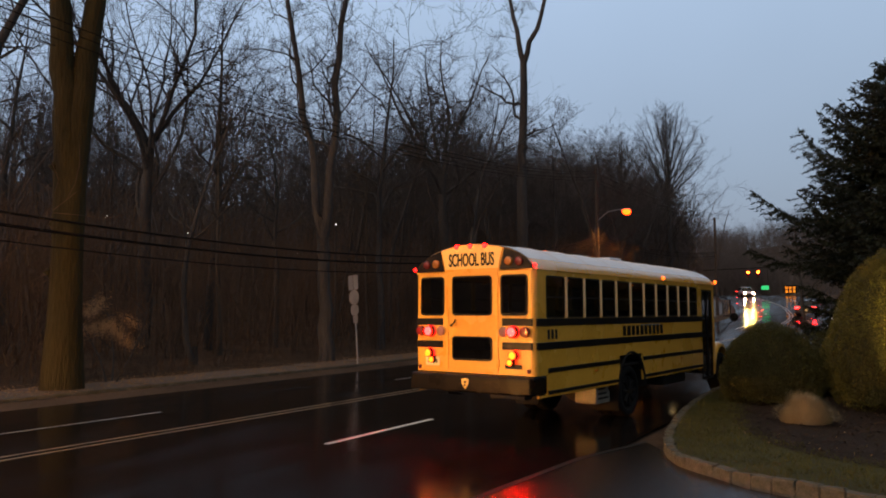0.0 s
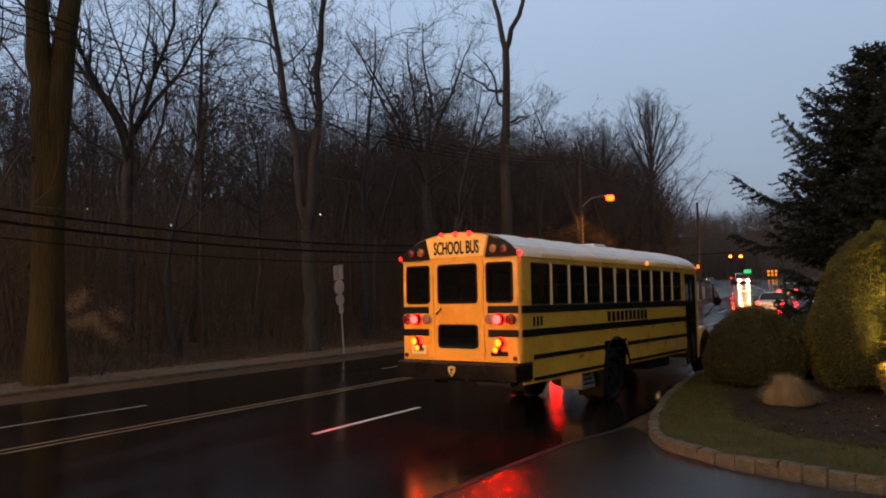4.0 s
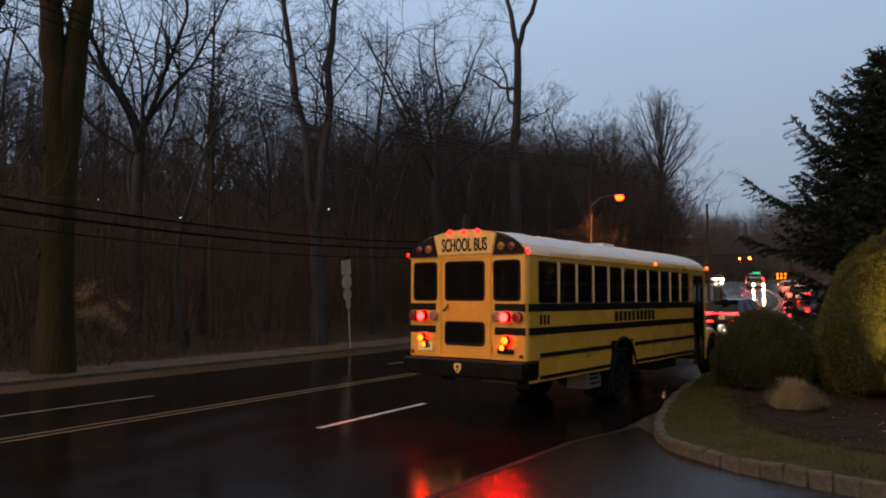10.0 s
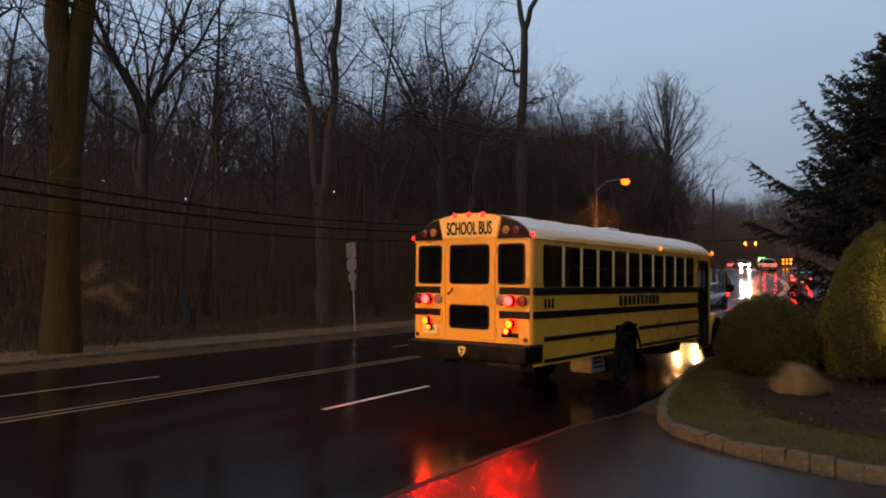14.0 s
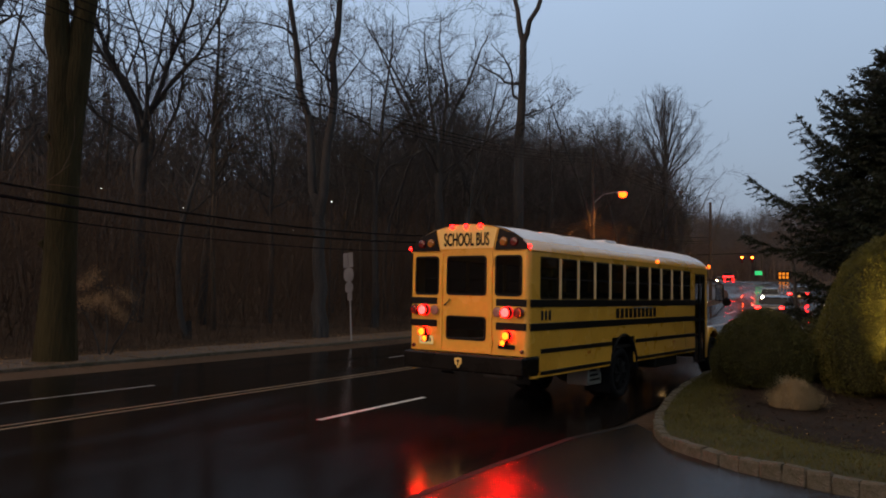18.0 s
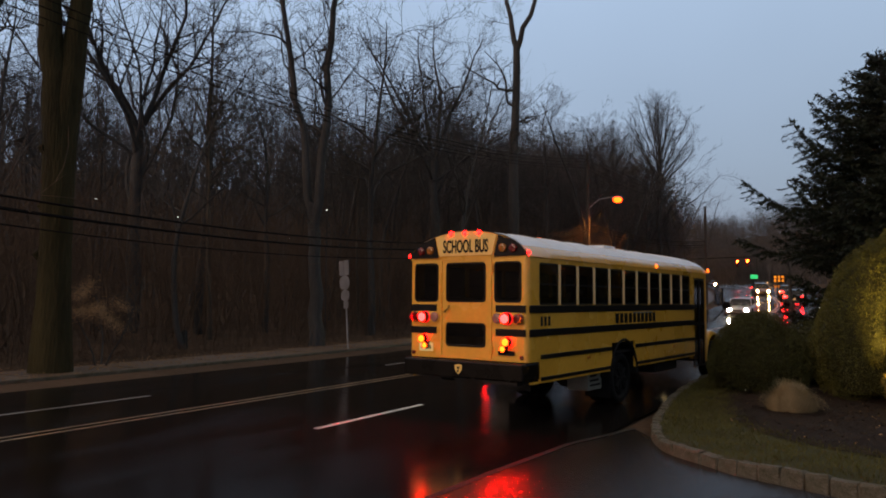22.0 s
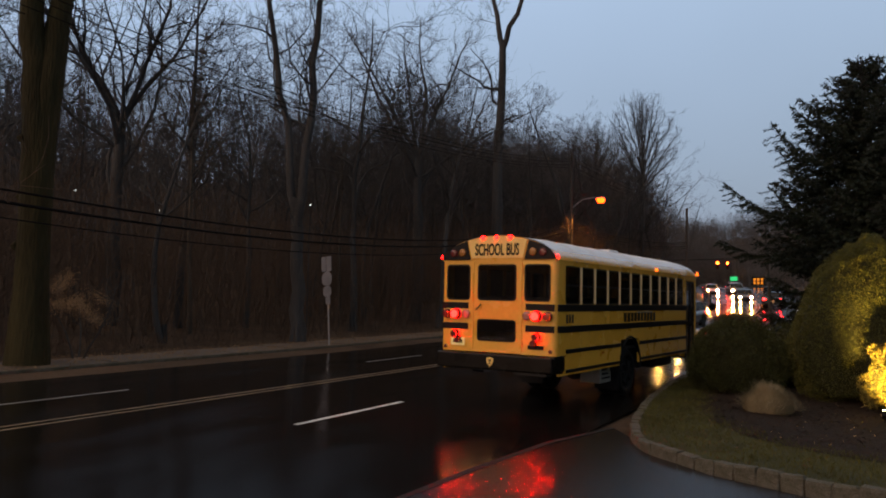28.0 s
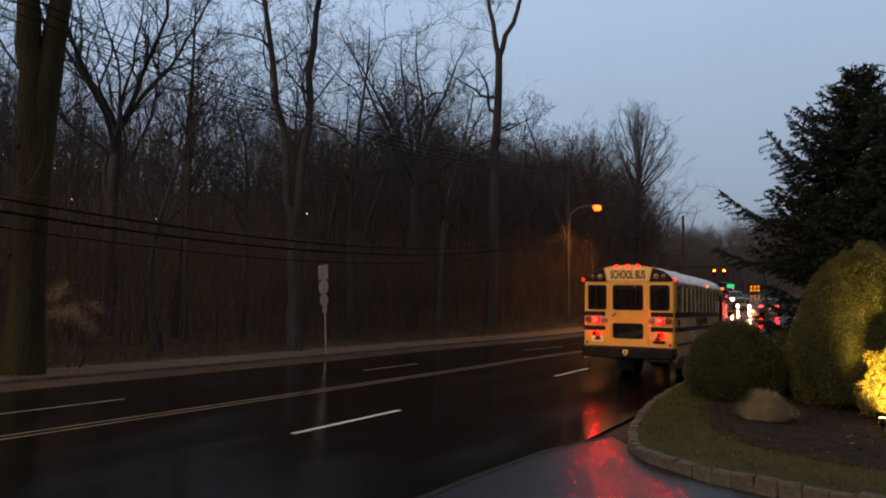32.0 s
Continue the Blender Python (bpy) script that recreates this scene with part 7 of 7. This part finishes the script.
def drive_car(car, wheels, wr, way, times, course, lane):
    """A car along its lane: course holds the metres up the road of its rear (way 1) or nose (way -1) at each time."""
    # smooth the course, then key it
    ease = [course[0]] + [(a + 2 * b + c) / 4 for a, b, c in zip(course, course[1:], course[2:])] + [course[-1]]
    rows = []
    for t, d in zip(times, ease):
        k = min(1.0, max(0.0, (d - 24.0) / 20.0))
        u = lane + ((OUT if way > 0 else lane + 0.4) - lane) * k
        slope = math.degrees(math.atan((rise(d + 2.5) - rise(d - 0.1)) / 2.6))
        head = -math.degrees(math.atan((bend(d + 2) - bend(d - 2)) / 4))
        rows.append((t, pose(u + bend(d), d + (0 if way > 0 else 4.8), rise(d), slope * way, 0, head + (0 if way > 0 else 180))))
    walk(car, rows)
    # wheels turn while the car is near
    near = [i for i, d in enumerate(ease) if -16 < d < 48]
    if near:
        turns, angle = [(0, 0.0)] * (near[0] > 0), 0.0
        for i in near:
            for k in range(8):
                if times[i] + k / 30 <= 32.0:
                    turns.append((times[i] + k / 30, angle))
                    angle += radians(78)
        turns += [(32, angle)] * (turns[-1][0] < 32)
        spin(wheels, 1.0, turns)


def motions():
    walk(bus, [(t, pose(x, y, 0, 0, 0, h)) for t, x, y, h in BUS_ROWS])
    way, rows = 0.0, []
    dense = [(t, Vector((x, y, 0))) for t, x, y, h in BUS_ROWS]
    for (ta, a), (tb, b) in zip(dense, dense[1:]):
        n = max(1, math.ceil((b - a).length / 0.6))
        for i in range(n):
            rows.append((ta + (tb - ta) * i / n, way + (b - a).length * i / n))
        way += (b - a).length
    rows.append((32, way))
    spin(bus_wheels, 0.51, rows)
    # the flasher turns its lit face out from the time the bus signals
    for fl, side in zip(bus_flashers, (-1, 1)):
        turns = [(0.0, 0.0)]
        for k in range(16 if side < 0 else 0):
            on = 21.33 + 0.685 * k
            turns += [(on - 0.034, 0.0), (on, 60.0), (on + 0.034, 120.0), (on + 0.067, 180.0)]
            turns += [(on + 0.300, 180.0), (on + 0.333, 240.0), (on + 0.367, 300.0), (on + 0.4, 360.0)]
        turns = [r for r in turns if r[0] <= 31.9] + [(32.0, 0.0)]
        walk(fl, [(t, Matrix.Translation(fl.location) @ Matrix.Rotation(radians(a), 4, "Z")) for t, a in turns])
    # the bright face of the brake lamps turns away as the brakes are let go
    for bulb in bus_bulbs:
        turns = [(0.0, 0.0), (26.60, 0.0), (26.64, 60.0), (26.68, 120.0), (26.72, 180.0), (32.0, 180.0)]
        walk(bulb, [(t, Matrix.Translation(bulb.location) @ Matrix.Rotation(radians(a), 4, "Z")) for t, a in turns])
    times = [i * 0.25 for i in range(129)]
    for (car, wheels, wr), lane, t0, pace in LEAVING:
        t_, d_ = zip(*PASSING)
        drive_car(car, wheels, wr, 1, times, [float(np.interp((t - t0) * (pace if t > t0 else 1.0), t_, d_)) for t in times], lane)
    for (car, wheels, wr), lane, course in COMING:
        t_, d_ = zip(*course)
        drive_car(car, wheels, wr, -1, times, [float(np.interp(t, t_, d_)) for t in times], lane)


motions()
